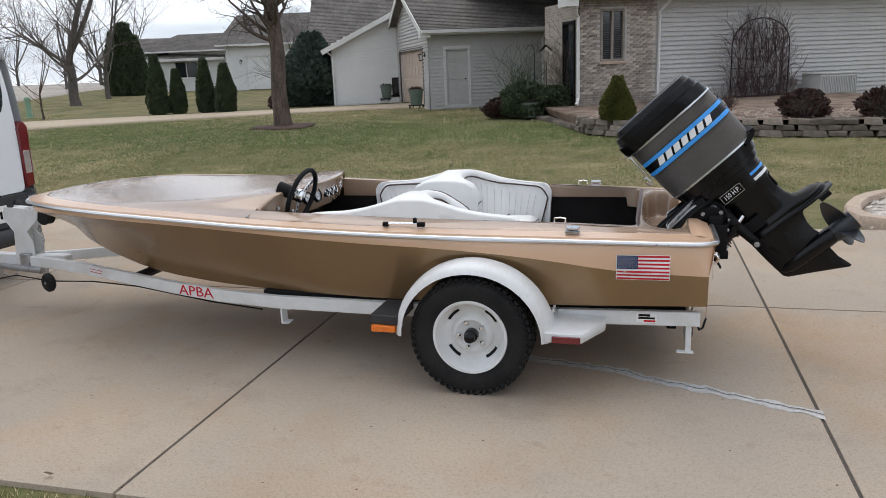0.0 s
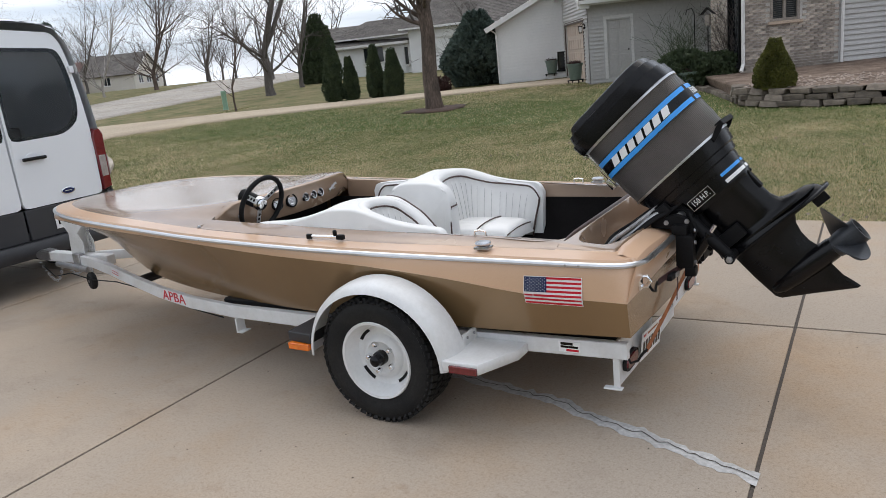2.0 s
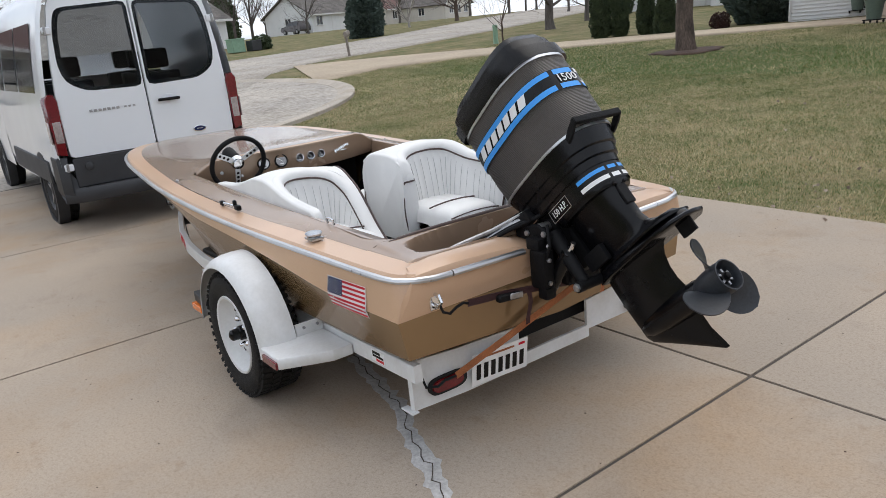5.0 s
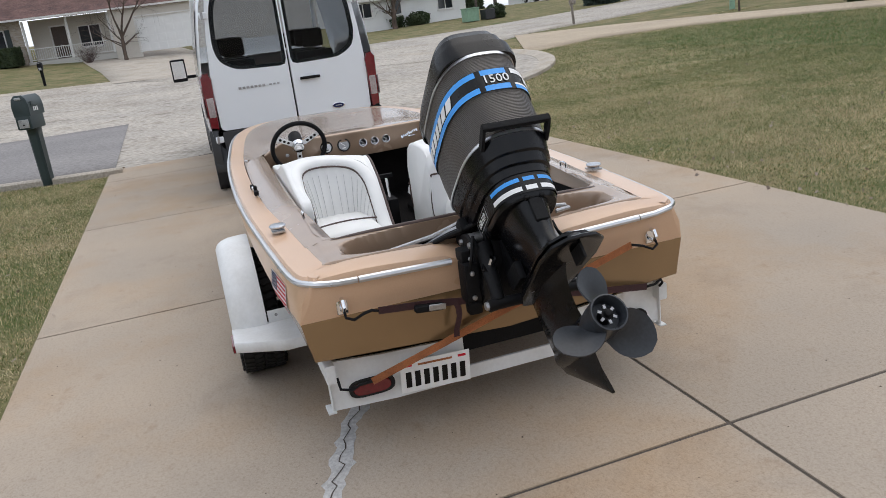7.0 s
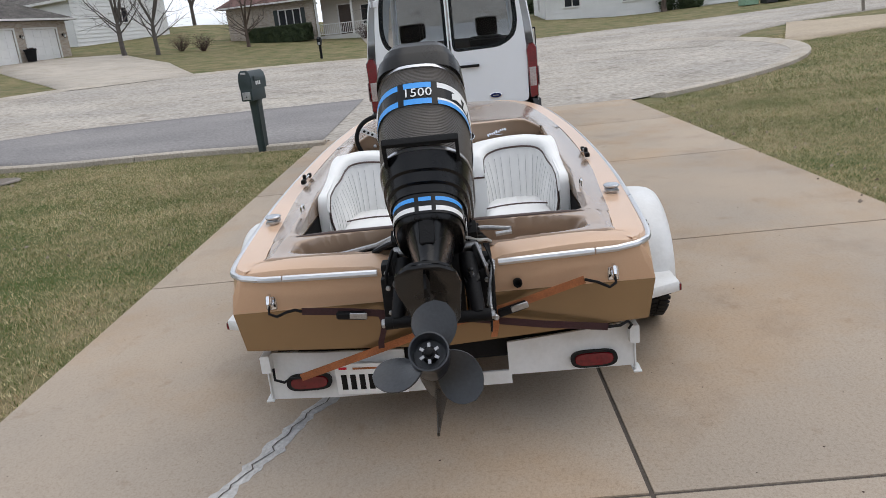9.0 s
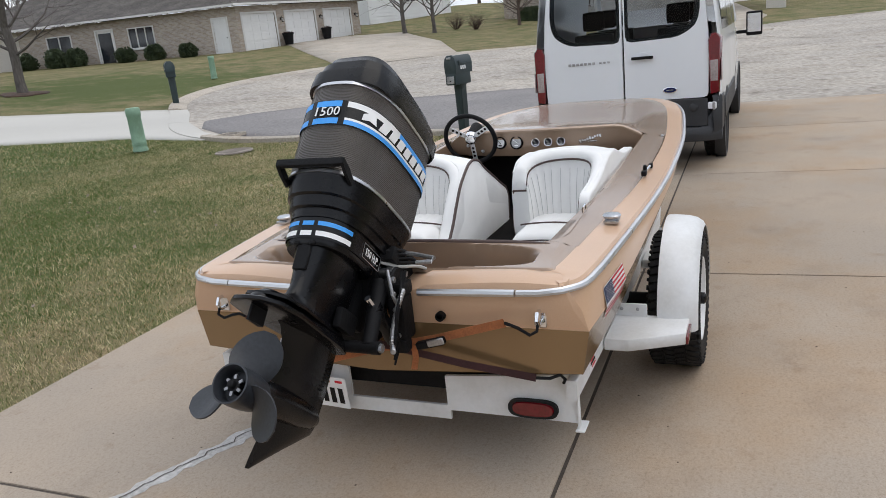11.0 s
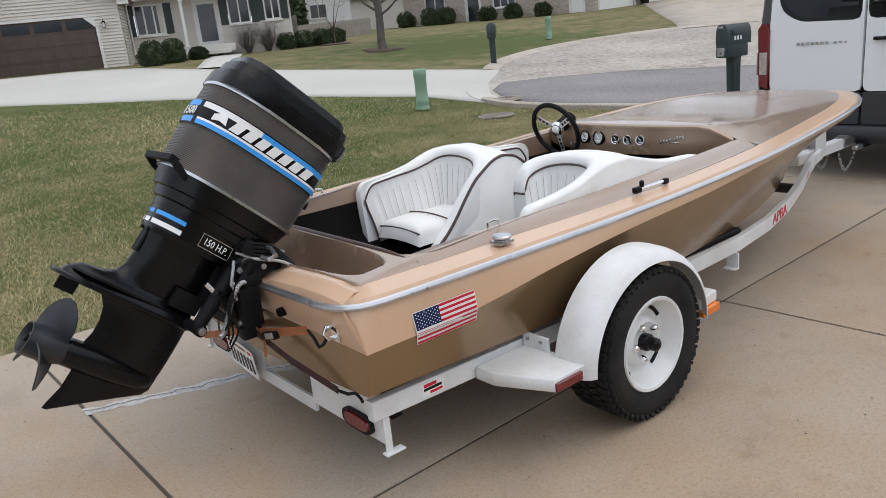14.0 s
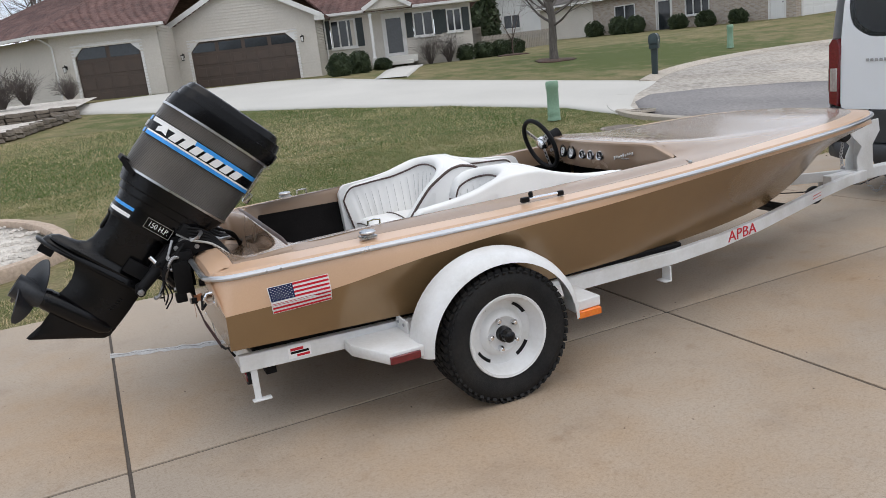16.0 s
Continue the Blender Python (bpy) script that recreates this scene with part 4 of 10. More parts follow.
def seat_unit(out, arm, label):
    """One upholstered hump with a barrel seat scooped into it on each side: one faces the stern, one the bow. out: the hull's side, +1 or -1; arm: it has a curved inboard arm."""
    unit = thing("lounge_chair", label, "chair", BOAT, "back-to-back boat chairs")
    YI, YO = 0.150, 0.662
    yc = (YI + YO) / 2
    INB = {1: [(XC, 0.968), (-1.58, 0.952), (-1.50, 0.908), (-1.43, 0.860), (-1.35, 0.775), (-1.27, 0.680), (-1.19, 0.605), (-1.12, 0.560)],
           -1: [(-1.12 - 1.13, 0.665), (-2.15, 0.715), (-2.04, 0.775), (-1.93, 0.835), (-1.83, 0.890), (-1.75, 0.945), (XC, 0.968)]}
    OUTB = {1: [(XC, 0.992), (-1.55, 0.988), (-1.45, 0.965), (-1.35, 0.935), (-1.22, 0.912), (-1.10, 0.900), (-0.99, 0.890)],
            -1: [(-2.33, 0.895), (-2.2, 0.905), (-2.05, 0.915), (-1.93, 0.935), (-1.80, 0.968), (-1.72, 0.988), (XC, 0.992)]}

    if not arm:
        INB = {1: [(XC, 0.982), (-1.56, 0.978), (-1.49, 0.962), (-1.43, 0.93)], -1: [(-1.88, 0.93), (-1.82, 0.962), (-1.75, 0.978), (XC, 0.982)]}

    def level(facing, x, v):
        """Height of the rim at x; v runs from -1 inboard to 1 outboard."""
        hi, ho = curve_at(INB[facing], x), curve_at(OUTB[facing], x)
        w = ease(-1, 1, v)
        return hi * (1 - w) + ho * w + 0.022 * (1 - v * v) * ease(0.30, 0.08, abs(x - XC))

    def tub(facing):
        W, R = 0.212, 0.185
        xb = XC + facing * 0.050
        end_in, end_out = (-1.13 if arm else -1.43, -1.005) if facing > 0 else (-2.22 if arm else -1.88, -2.30)
        x_arc = xb + facing * R
        plan = []
        n_arm, n_arc = 34, 72
        for k in range(n_arm):
            plan.append((end_in + (x_arc - end_in) * k / n_arm, -W))
        for k in range(n_arc + 1):
            a = math.pi * k / n_arc
            c, q = math.cos(a), math.sin(a)
            f = (abs(c) ** 2.6 + abs(q) ** 2.6) ** (-1 / 2.6)
            plan.append((x_arc - facing * R * q * f, -W * c * f))
        for k in range(1, n_arm + 1):
            plan.append((x_arc + (end_out - x_arc) * k / n_arm, W))
        dist = [0.0]
        for p, q in zip(plan, plan[1:]):
            dist.append(dist[-1] + math.hypot(q[0] - p[0], q[1] - p[1]))
        L = dist[-1]
        rings, crest = [], []
        for i, (px, py) in enumerate(plan):
            a, b = plan[max(i - 1, 0)], plan[min(i + 1, len(plan) - 1)]
            d = Vector((b[0] - a[0], b[1] - a[1])).normalized()
            nrm = Vector((-d.y, d.x)) * facing
            g, v = dist[i], py / W
            h = level(facing, px, v)
            tip = max(0.0, (g - L + 0.10) / 0.10)
            h -= 0.075 * tip ** 3
            h -= (0.02 if arm else 0.09) * max(0.0, (0.05 - g) / 0.05) ** 2
            slant = facing * 0.085 * ease(L - 0.34, L, g)
            lean = 0.060 * ease(0.10 if arm else 0.0, 0.34 if arm else 0.15, g) * ease(L - 0.10, L - 0.36, g)
            pl = 0.006 * abs(math.sin(g / 0.053 * math.pi)) ** 0.6 if (0.10 if arm else 0.02) < g < L - 0.05 else 0.0
            b0 = 0.50
            rim = 0.022 * ease(L - 0.50, L - 0.18, g)
            prof = []
            for u in (0.0, 0.15, 0.35, 0.55, 0.75, 0.92):
                z = b0 + (h - 0.060 - b0) * u
                prof.append((-0.032 + rim - lean * (1 - u) - 0.016 * math.sin(math.pi * u) + pl, z))
            prof += [(-0.034 + rim, h - 0.052 + rim), (-0.037 + rim, h - 0.036 + rim * 0.7), (-0.028 + rim, h - 0.012), (-0.008 + rim * 0.6, h - 0.001), (0.012, h), (0.030, h - 0.008), (0.042, h - 0.028), (0.046, h - 0.07), (0.044, h * 0.5 + 0.22), (0.040, 0.44)]
            rings.append([(px + nrm.x * o - slant * (h - max(0.44, z)) / 0.35, out * (yc + py + nrm.y * o), max(0.44, z)) for o, z in prof])
            q = rings[-1][6]
            crest.append((q[0] - nrm.x * 0.002, q[1] - out * nrm.y * 0.002, q[2] + 0.003))
        bm = bmesh.new()
        loft(bm, rings, closed=False)
        for r in (rings[0], rings[-1]):
            bm.faces.new([bm.verts.new(q) for q in r])
        part("stern_backrest" if facing > 0 else "bow_backrest", bm, M["vinyl"], unit, "white pleated vinyl", smooth=50)
        foot = [tuple(rings[-1][k]) for k in (5, 4, 3, 2, 1, 0)]
        head = [] if arm else [(rings[0][k][0] + 0.004 * facing, rings[0][k][1], rings[0][k][2]) for k in range(7)]
        part("piping", tube(bmesh.new(), head + crest[2 if arm else 1:] + foot, 0.0058, 6), M["piping"], unit, "dark brown piping")
        # thin grey tubes draw the lines between the pleats
        bm = bmesh.new()
        k = 3 if arm else 1
        while k * 0.053 < L - 0.05:
            i = min(range(len(dist)), key=lambda j: abs(dist[j] - k * 0.053))
            tube(bm, rings[i][:6], 0.0016, 4)
            k += 1
        tagged(part("seam", bm, M["seam"], unit, "thin grey lines along the pleats"), "thin grey lines along the pleats", "", "", "stuff")

    def cushion(x0, x1, z):
        w = 0.188
        bm = bmesh.new()
        rows = []
        nx, ny = 30, 48
        for i in range(nx + 1):
            u = i / nx
            x = x0 + (x1 - x0) * u
            row = []
            for j in range(ny + 1):
                v = -1 + 2 * j / ny
                edge = (1 - abs(v) ** 8) ** 0.5 * (1 - abs(2 * u - 1) ** 10) ** 0.5
                pl = 0.005 * abs(math.sin(v * w / 0.053 * math.pi)) ** 0.6 * (abs(v) < 0.9) * (u < 0.55)
                dent = 0.010 * math.exp(-((u - 0.55) / 0.03) ** 2)
                row.append((x, out * (yc + v * w), z - 0.10 + 0.10 * edge + 0.014 * (1 - v * v) - pl - dent))
            rows.append(row)
        loft(bm, rows, closed=False)
        part("cushion", bm, M["vinyl"], unit, "pleated seat cushion", smooth=60)
        for u, dz in ((0.55, 0.001), (0.965, -0.035)):
            pts = [(x0 + (x1 - x0) * u, out * (yc + w * (-0.95 + 1.9 * k / 12)), z + dz + 0.014 * (1 - (k / 6 - 1) ** 2)) for k in range(13)]
            part("piping", tube(bmesh.new(), pts, 0.0045, 6), M["piping"], unit, "dark brown piping")

    tub(1)
    tub(-1)
    cushion(-1.56, -1.06, 0.668)
    cushion(-1.75, -2.25, 0.655)
    # closed core between the two backs
    bm = bmesh.new()
    rings = []
    for k in range(17):
        v = -1 + 2 * k / 16
        hw = 0.060 + 0.150 * abs(v) ** 5
        ring = []
        for e in (-1.0, -0.92, -0.75, -0.4, 0.0, 0.4, 0.75, 0.92, 1.0):
            x = XC + hw * e
            ring.append((x, out * (yc + v * 0.252), level(1 if x > XC else -1, x, v) - 0.006 - 0.012 * abs(v) ** 12))
        rings.append([(XC - hw, out * (yc + v * 0.252), 0.46)] + ring + [(XC + hw, out * (yc + v * 0.252), 0.46)])
    loft(bm, rings, True)
    part("core", bm, M["vinyl"], unit, "smooth white top between the backs", smooth=50)
    # smooth inboard and outboard side panels with heavy edging
    for y0, y1, table, heavy in ((YI, YI + 0.05, INB, True), (YO - 0.05, YO, OUTB, False)):
        strong = heavy and arm
        line = []
        lo, hi = table[-1][0][0], table[1][-1][0]
        if heavy and not arm:
            lo, hi = lo + 0.03, hi - 0.03
        for k in range(61):
            x = lo + (hi - lo) * k / 60
            h = curve_at(table[1 if x > XC else -1], x)
            end = max(0.0, 1 - min(x - lo, hi - x) / 0.06)
            line.append((x, h - 0.004 - 0.05 * end ** 3))
        bm = bmesh.new()
        face = y0 if heavy else y1
        rings = []
        for o, drop in ((0.0, 0.014), (0.004, 0.005), (0.014, 0.0), (0.05, 0.0)):
            y = face + o if heavy else face - o
            rings.append([(x, out * y, h - drop) for x, h in line] + [(hi - 0.02, out * y, 0.45), (lo + 0.02, out * y, 0.45)])
        loft(bm, rings, True)
        part("side_panel", bm, M["vinyl"], unit, "smooth white vinyl side", smooth=50)
        if strong:
            pts = [(x, out * (face + 0.003), h - 0.006) for x, h in line]
            pts = [(lo + 0.02, out * (face + 0.003), 0.46)] + pts + [(hi - 0.01, out * (face + 0.003), 0.46)]
            part("edging", tube(bmesh.new(), pts, 0.0085, 8), M["piping"], unit, "heavy dark brown edging")
    part("base", B(((XC, out * yc, 0.48), (1.06, 0.44, 0.07)), bevel=0.02), M["dark"], unit, "dark plinth")
    return unit


M["seam"] = mat("grey_pleat_line", (0.50, 0.495, 0.49), 0.8, var=0.1, big=5, fine=80)
seat_unit(-1, True, "white pleated back-to-back chair behind the steering wheel")
seat_unit(1, False, "white pleated back-to-back chair beside the shift lever")
# shift lever between the seats
sh = thing("shift_lever", "black control lever with chrome stalk on the cockpit floor", "lever", BOAT)
part("lever_base", B(((-1.95, 0.02, 0.53), (0.16, 0.07, 0.17)), bevel=0.02, seg=2), M["blackmat"], sh)
part("lever_stalk", tube(bmesh.new(), [(-1.95, 0.02, 0.6), (-1.99, 0.02, 0.74)], 0.009, 8), M["chrome"], sh)
part("lever_grip", B(((-1.99, 0.02, 0.75), (0.03, 0.09, 0.028)), bevel=0.01, seg=2), M["blackmat"], sh)
# ---- the trailer ----
trailer = thing("boat_trailer", "white painted single-axle boat trailer carrying the speedboat", "trailer", BOAT)
SIDE = [(-0.03, 0.775, 0.425), (-1.0, 0.775, 0.405), (-1.8, 0.775, 0.402), (-2.5, 0.765, 0.405), (-2.9, 0.725, 0.415), (-3.3, 0.64, 0.428), (-3.8, 0.485, 0.438), (-4.3, 0.30, 0.435),
        (-4.75, 0.14, 0.42), (-5.05, 0.06, 0.41)]
for sgn in (-1, 1):
    bm = bmesh.new()
    rings = []
    for i, (x, y, z) in enumerate(SIDE):
        a, b = SIDE[max(i - 1, 0)], SIDE[min(i + 1, len(SIDE) - 1)]
        d = Vector((b[0] - a[0], b[1] - a[1], 0)).normalized()
        n = Vector((d.y, -d.x, 0)) * (1 if d.y * 0 + d.x < 0 else -1)
        p = Vector((x, y, z))
        n = Vector((-d.y, d.x, 0))
        if n.y < 0:
            n = -n
        o = n * 0.02
        ring = [p + o, p + o - Vector((0, 0, 0.078)), p - o - Vector((0, 0, 0.078)), p - o]
        rings.append([(q.x, sgn * q.y, q.z) for q in ring])
    loft(bm, rings, True)
    bmesh.ops.bevel(bm, geom=[e for e in bm.edges if abs((e.verts[0].co - e.verts[1].co).x) > 0.1], offset=0.004, segments=1, affect="EDGES")
    part("side_rail", bm, M["white"], trailer, "white steel side rail curving in to the tongue")
    bm = bmesh.new()
    box(bm, (-1.35, sgn * 0.70, 0.412), (2.5, 0.07, 0.035), 0.008)
    part("bunk", bm, M["blackmat"], trailer, "black carpeted bunk under the hull")
    bm = B(((-2.45, sgn * 0.77, 0.285), (0.012, 0.07, 0.09)), ((-2.43, sgn * 0.77, 0.243), (0.05, 0.075, 0.008)), bevel=0.002)
    part("drop_bracket", bm, M["white"], trailer)
bm = bmesh.new()
tube(bm, [(-3.75, -0.48, 0.385), (-3.75, 0.48, 0.385)], 0.035, 8)
part("front_crossmember", bm, M["plastic"], trailer, "dark grey front crossmember")
bm = B(((-3.72, 0.0, 0.40), (0.10, 0.12, 0.07)), bevel=0.02, seg=2)
part("keel_roller", bm, M["rubber"], trailer, "black keel roller")
bm = B(((-2.45, 0, 0.335), (0.07, 1.5, 0.05)), bevel=0.004)
part("crossmember", bm, M["white"], trailer)
bm = B(((-0.85, 0, 0.335), (0.07, 1.5, 0.05)), bevel=0.004)
part("crossmember", bm, M["white"], trailer)
bm = bmesh.new()
tube(bm, [(-1.2, -0.98, 0.315), (-1.2, 0.98, 0.315)], 0.03, 10)
part("axle", bm, M["blackmat"], trailer)
bm = B(((-5.13, 0, 0.37), (0.85, 0.085, 0.085)), bevel=0.006)
part("tongue", bm, M["white"], trailer, "white tongue beam")
bm = bmesh.new()
prism(bm, [(-5.50, 0.33), (-5.50, 0.42), (-5.62, 0.43), (-5.72, 0.40), (-5.72, 0.345), (-5.60, 0.335)], 0.10)
bmesh.ops.bevel(bm, geom=bm.edges[:], offset=0.012, segments=2, affect="EDGES")
part("coupler", bm, M["steel"], trailer, "steel ball coupler")

# winch stand
bm = bmesh.new()
for y in (-0.05, 0.05):
    prism(bm, [(-5.16, 0.39), (-4.98, 0.39), (-4.97, 0.52), (-5.02, 0.60), (-4.90, 0.70), (-4.88, 0.78), (-5.20, 0.795), (-5.22, 0.70), (-5.14, 0.60)], 0.008, pose(0, y, 0))
box(bm, (-5.1, 0, 0.60), (0.09, 0.10, 0.38), 0.004)
stand = part("winch_stand", bm, M["white"], trailer, "white plate winch stand")
bm = bmesh.new()
turned(bm, [(-0.045, 0.05), (-0.03, 0.062), (0.0, 0.055), (0.03, 0.062), (0.045, 0.05)], pose(-4.86, 0, 0.715, 0, 0, 90), 20)
part("bow_roller", bm, M["rubber"], stand, "black rubber bow stop roller")
bm = bmesh.new()
turned(bm, [(-0.05, 0.045), (0.05, 0.045)], pose(-5.07, 0, 0.735, 0, 0, 90), 16)
part("winch_drum", bm, M["steel"], stand)
bm = bmesh.new()
for k in range(9):
    c = Vector((-4.90 - 0.008 * math.sin(k), -0.03, 0.66 - 0.024 * k))
    rr = [(c + Vector((0.011 * math.cos(a) * (k % 2), 0.011 * math.cos(a) * (1 - k % 2), 0.017 * math.sin(a)))) for a in (2 * math.pi * j / 10 for j in range(11))]
    tube(bm, rr, 0.0035, 5, False)
part("safety_chain", bm, M["steel"], stand, "hanging steel chain")

# swung-up jack with its wheel
jack = part("tongue_jack", tube(bmesh.new(), [(-5.30, -0.11, 0.335), (-4.84, -0.14, 0.315)], 0.026, 10), M["steel"], trailer, "swung-up tongue jack with a small wheel")
part("jack_bracket", B(((-5.03, -0.085, 0.38), (0.09, 0.05, 0.11)), bevel=0.006), M["steel"], jack)
bm = bmesh.new()
turned(bm, [(-0.026, 0.035), (-0.024, 0.062), (-0.012, 0.073), (0.012, 0.073), (0.024, 0.062), (0.026, 0.035)], pose(-4.77, -0.17, 0.232, 0, 0, 72), 24)
jw = part("jack_wheel", bm, M["rubber"], jack, "small black jack wheel")
bm = bmesh.new()
turned(bm, [(-0.03, 0.012), (0.03, 0.012)], pose(-4.77, -0.17, 0.232, 0, 0, 72), 10)
part("wheel_hub", bm, M["steel"], jw)
part("jack_fork", B(((-4.80, -0.14, 0.278), (0.040, 0.010, 0.12)), bevel=0.002), M["steel"], jack)
bm = bmesh.new()
tube(bm, [(-5.55, -0.10, 0.30), (-5.3, -0.16, 0.235), (-5.1, -0.14, 0.27), (-4.7, -0.22, 0.26), (-4.2, -0.34, 0.31), (-3.7, -0.49, 0.335), (-3.0, -0.68, 0.315), (-2.6, -0.76, 0.31)], 0.005, 5)
part("wiring", bm, M["blackmat"], trailer, "loose black wiring along the rail")
for y in (-0.10, 0.12):
    bm = bmesh.new()
    for k in range(14):
        u = k / 13
        c = Vector((-5.25 - 0.33 * u, y - 0.1 * math.sin(3 * u) * y, 0.33 - 0.16 * math.sin(math.pi * u)))
        rr = [(c + Vector((0.016 * math.sin(a), 0.012 * math.cos(a) * (k % 2), 0.012 * math.cos(a) * (1 - k % 2)))) for a in (2 * math.pi * j / 8 for j in range(9))]
        tube(bm, rr, 0.0038, 5, False)
    part("hitch_chain", bm, M["steel"], trailer, "rusty safety chain hanging at the hitch")


# wheels
def wheel_of(sgn):
    c = pose(-1.2, 0.024 + sgn * 1.012, 0.325, 0, 0, 90 * sgn)
    w = thing("trailer_wheel", "", "")
    for k in ("label", "category"):
        if k in w:
            del w[k]
    w.parent = trailer
    w.matrix_basis = c
    bm = bmesh.new()
    turned(bm, [(-0.10, 0.20), (-0.112, 0.235), (-0.115, 0.27), (-0.107, 0.304), (-0.088, 0.318), (0.088, 0.318), (0.107, 0.304), (0.117, 0.27), (0.112, 0.235), (0.10, 0.20)], None, 64, (False, False))
    tyre = part("tyre", bm, M["rubber"], w, "black all-terrain tyre")
    bm = bmesh.new()
    for k in range(52):
        a = 2 * math.pi * k / 52
        for off, tw, wd, px in ((-0.078, 0.0, 0.05, 14), (-0.026, 0.5, 0.044, -18), (0.026, 0.0, 0.044, 18), (0.078, 0.5, 0.05, -14)):
            m = pose(0, 0, 0, math.degrees(a + tw * 2 * math.pi / 52), 0, 0) @ pose(off, 0, 0.321, 0, 0, px)
            box(bm, (0, 0, 0), (wd, 0.026, 0.013), 0, m)
        for s2 in (-1, 1):
            m = pose(0, 0, 0, math.degrees(a), 0, 0) @ pose(s2 * 0.105, 0, 0.301, 0, s2 * 40, 0)
            box(bm, (0, 0, 0), (0.008, 0.022 if k % 2 else 0.014, 0.03), 0, m)
    tagged(part("tread", bm, M["rubber"], tyre), kind="stuff")
    bm = bmesh.new()
    turned(bm, [(0.098, 0.205), (0.108, 0.200), (0.105, 0.188), (0.082, 0.178), (0.055, 0.165), (0.03, 0.155), (0.022, 0.135), (0.028, 0.115), (0.052, 0.10), (0.058, 0.085), (0.045, 0.065), (0.046, 0.04)], None, 56, (False, True))
    rim = part("rim", bm, M["white"], w, "white painted steel rim")
    for k in range(4):
        bm = bmesh.new()
        rows = []
        for j in range(7):
            a = radians(45 + 90 * k - 16 + 32 * j / 6)
            rows.append([(0.0335, 0.155 * math.cos(a), 0.155 * math.sin(a)), (0.0262, 0.140 * math.cos(a), 0.140 * math.sin(a))])
        loft(bm, rows, closed=False)
        part("rim_slot", bm, M["blackmat"], rim, "dark slot in the rim")
    for k in range(5):
        bm = bmesh.new()
        turned(bm, [(0.04, 0.0165), (0.068, 0.0150), (0.076, 0.008)], pose(0, 0, 0, 72 * k + 20, 0, 0) @ pose(0, 0, 0.073), 8)
        part("lug_nut", bm, M["chrome"], rim, "chrome lug nut")
    bm = bmesh.new()
    turned(bm, [(0.04, 0.038), (0.075, 0.037), (0.08, 0.03), (0.115, 0.028), (0.122, 0.02), (0.128, 0.008)], None, 20)
    part("hub_cap", bm, M["black"], rim, "black grease cap")


for sgn in (-1, 1):
    wheel_of(sgn)
    bm = bmesh.new()
    rings = []
    for k in range(29):
        a = math.pi * k / 28
        rx, rz = 0.432, 0.410
        c, s = math.cos(a), math.sin(a)
        ring = []
        for y, dr in ((0.965, -0.006), (0.965, 0.0), (1.0, 0.001), (1.06, -0.003), (1.097, -0.013), (1.122, -0.030), (1.134, -0.053), (1.129, -0.053), (1.116, -0.034), (1.092, -0.018), (1.06, -0.009), (1.0, -0.006)):
            ring.append((-1.195 + (rx + dr) * c, 0.018 + sgn * y, 0.320 + (rz + dr) * s))
        rings.append(ring)
    loft(bm, rings, True)
    part("fender", bm, M["white"], trailer, "rounded white steel fender")
    # rear step with a red marker
    bm = bmesh.new()
    top = [(-0.80, 0.80), (-0.51, 0.80), (-0.51, 0.90), (-0.615, 1.118), (-0.80, 1.118)]
    loft(bm, [[(x, sgn * y, z) for x, y in top] for z in (0.334, 0.385)], True)
    bmesh.ops.bevel(bm, geom=bm.edges[:], offset=0.004, segments=1, affect="EDGES")
    step = part("rear_step", bm, M["white"], trailer, "white step plate behind the fender")
    part("step_gusset", B(((-0.785, sgn * 0.87, 0.413), (0.012, 0.14, 0.06)), bevel=0.002), M["white"], step)
    part("red_marker", B(((-0.69, sgn * 1.122, 0.352), (0.145, 0.014, 0.036)), bevel=0.003), M["redlens"], step, "red side marker lens")
    bm = bmesh.new()
    for y in (0.83, 0.90):
        turned(bm, [(0, 0.008), (0.006, 0.008)], pose(-0.78, sgn * y, 0.42), 6)
    part("step_bolt", bm, M["steel"], step)
    # front step with an amber marker
    bm = bmesh.new()
    loft(bm, [[(x, sgn * y, z) for x, y in ((-1.76, 0.80), (-1.60, 0.80), (-1.60, 1.10), (-1.76, 1.085))] for z in ((0.372, 0.425) if sgn < 0 else (0.335, 0.385))], True)
    bmesh.ops.bevel(bm, geom=bm.edges[:], offset=0.004, segments=1, affect="EDGES")
    fs = part("front_step", bm, M["plastic" if sgn < 0 else "white"], trailer, "step plate in front of the fender")
    part("amber_marker", B(((-1.68, sgn * 1.095, 0.353 if sgn < 0 else 0.316), (0.135, 0.03, 0.036)), bevel=0.003), M["orange"], fs, "amber side marker lens")
    # tail lamps
    bm = bmesh.new()
    pts = [(-0.062, sgn * 0.61 + 0.098 * math.copysign(abs(math.cos(a)) ** 0.5, math.cos(a)), 0.275 + 0.038 * math.copysign(abs(math.sin(a)) ** 0.8, math.sin(a))) for a in (2 * math.pi * k / 32 for k in range(32))]
    loft(bm, [[(-0.08, y, z) for x, y, z in pts], pts, [(x - 0.004, sgn * 0.61 + (y - sgn * 0.61) * 0.86, 0.275 + (z - 0.275) * 0.78) for x, y, z in pts]], True, (True, True))
    lamp = part("tail_lamp", bm, M["rubber"], trailer, "oval red tail lamp in a black rubber rim")
    bm = bmesh.new()
    loft(bm, [[(-0.066, sgn * 0.61 + (y - sgn * 0.61) * 0.84, 0.275 + (z - 0.275) * 0.74) for x, y, z in pts], [(-0.058, sgn * 0.61 + (y - sgn * 0.61) * 0.80, 0.275 + (z - 0.275) * 0.70) for x, y, z in pts]], True)
    part("lens", bm, M["redlens"], lamp, "red lens")
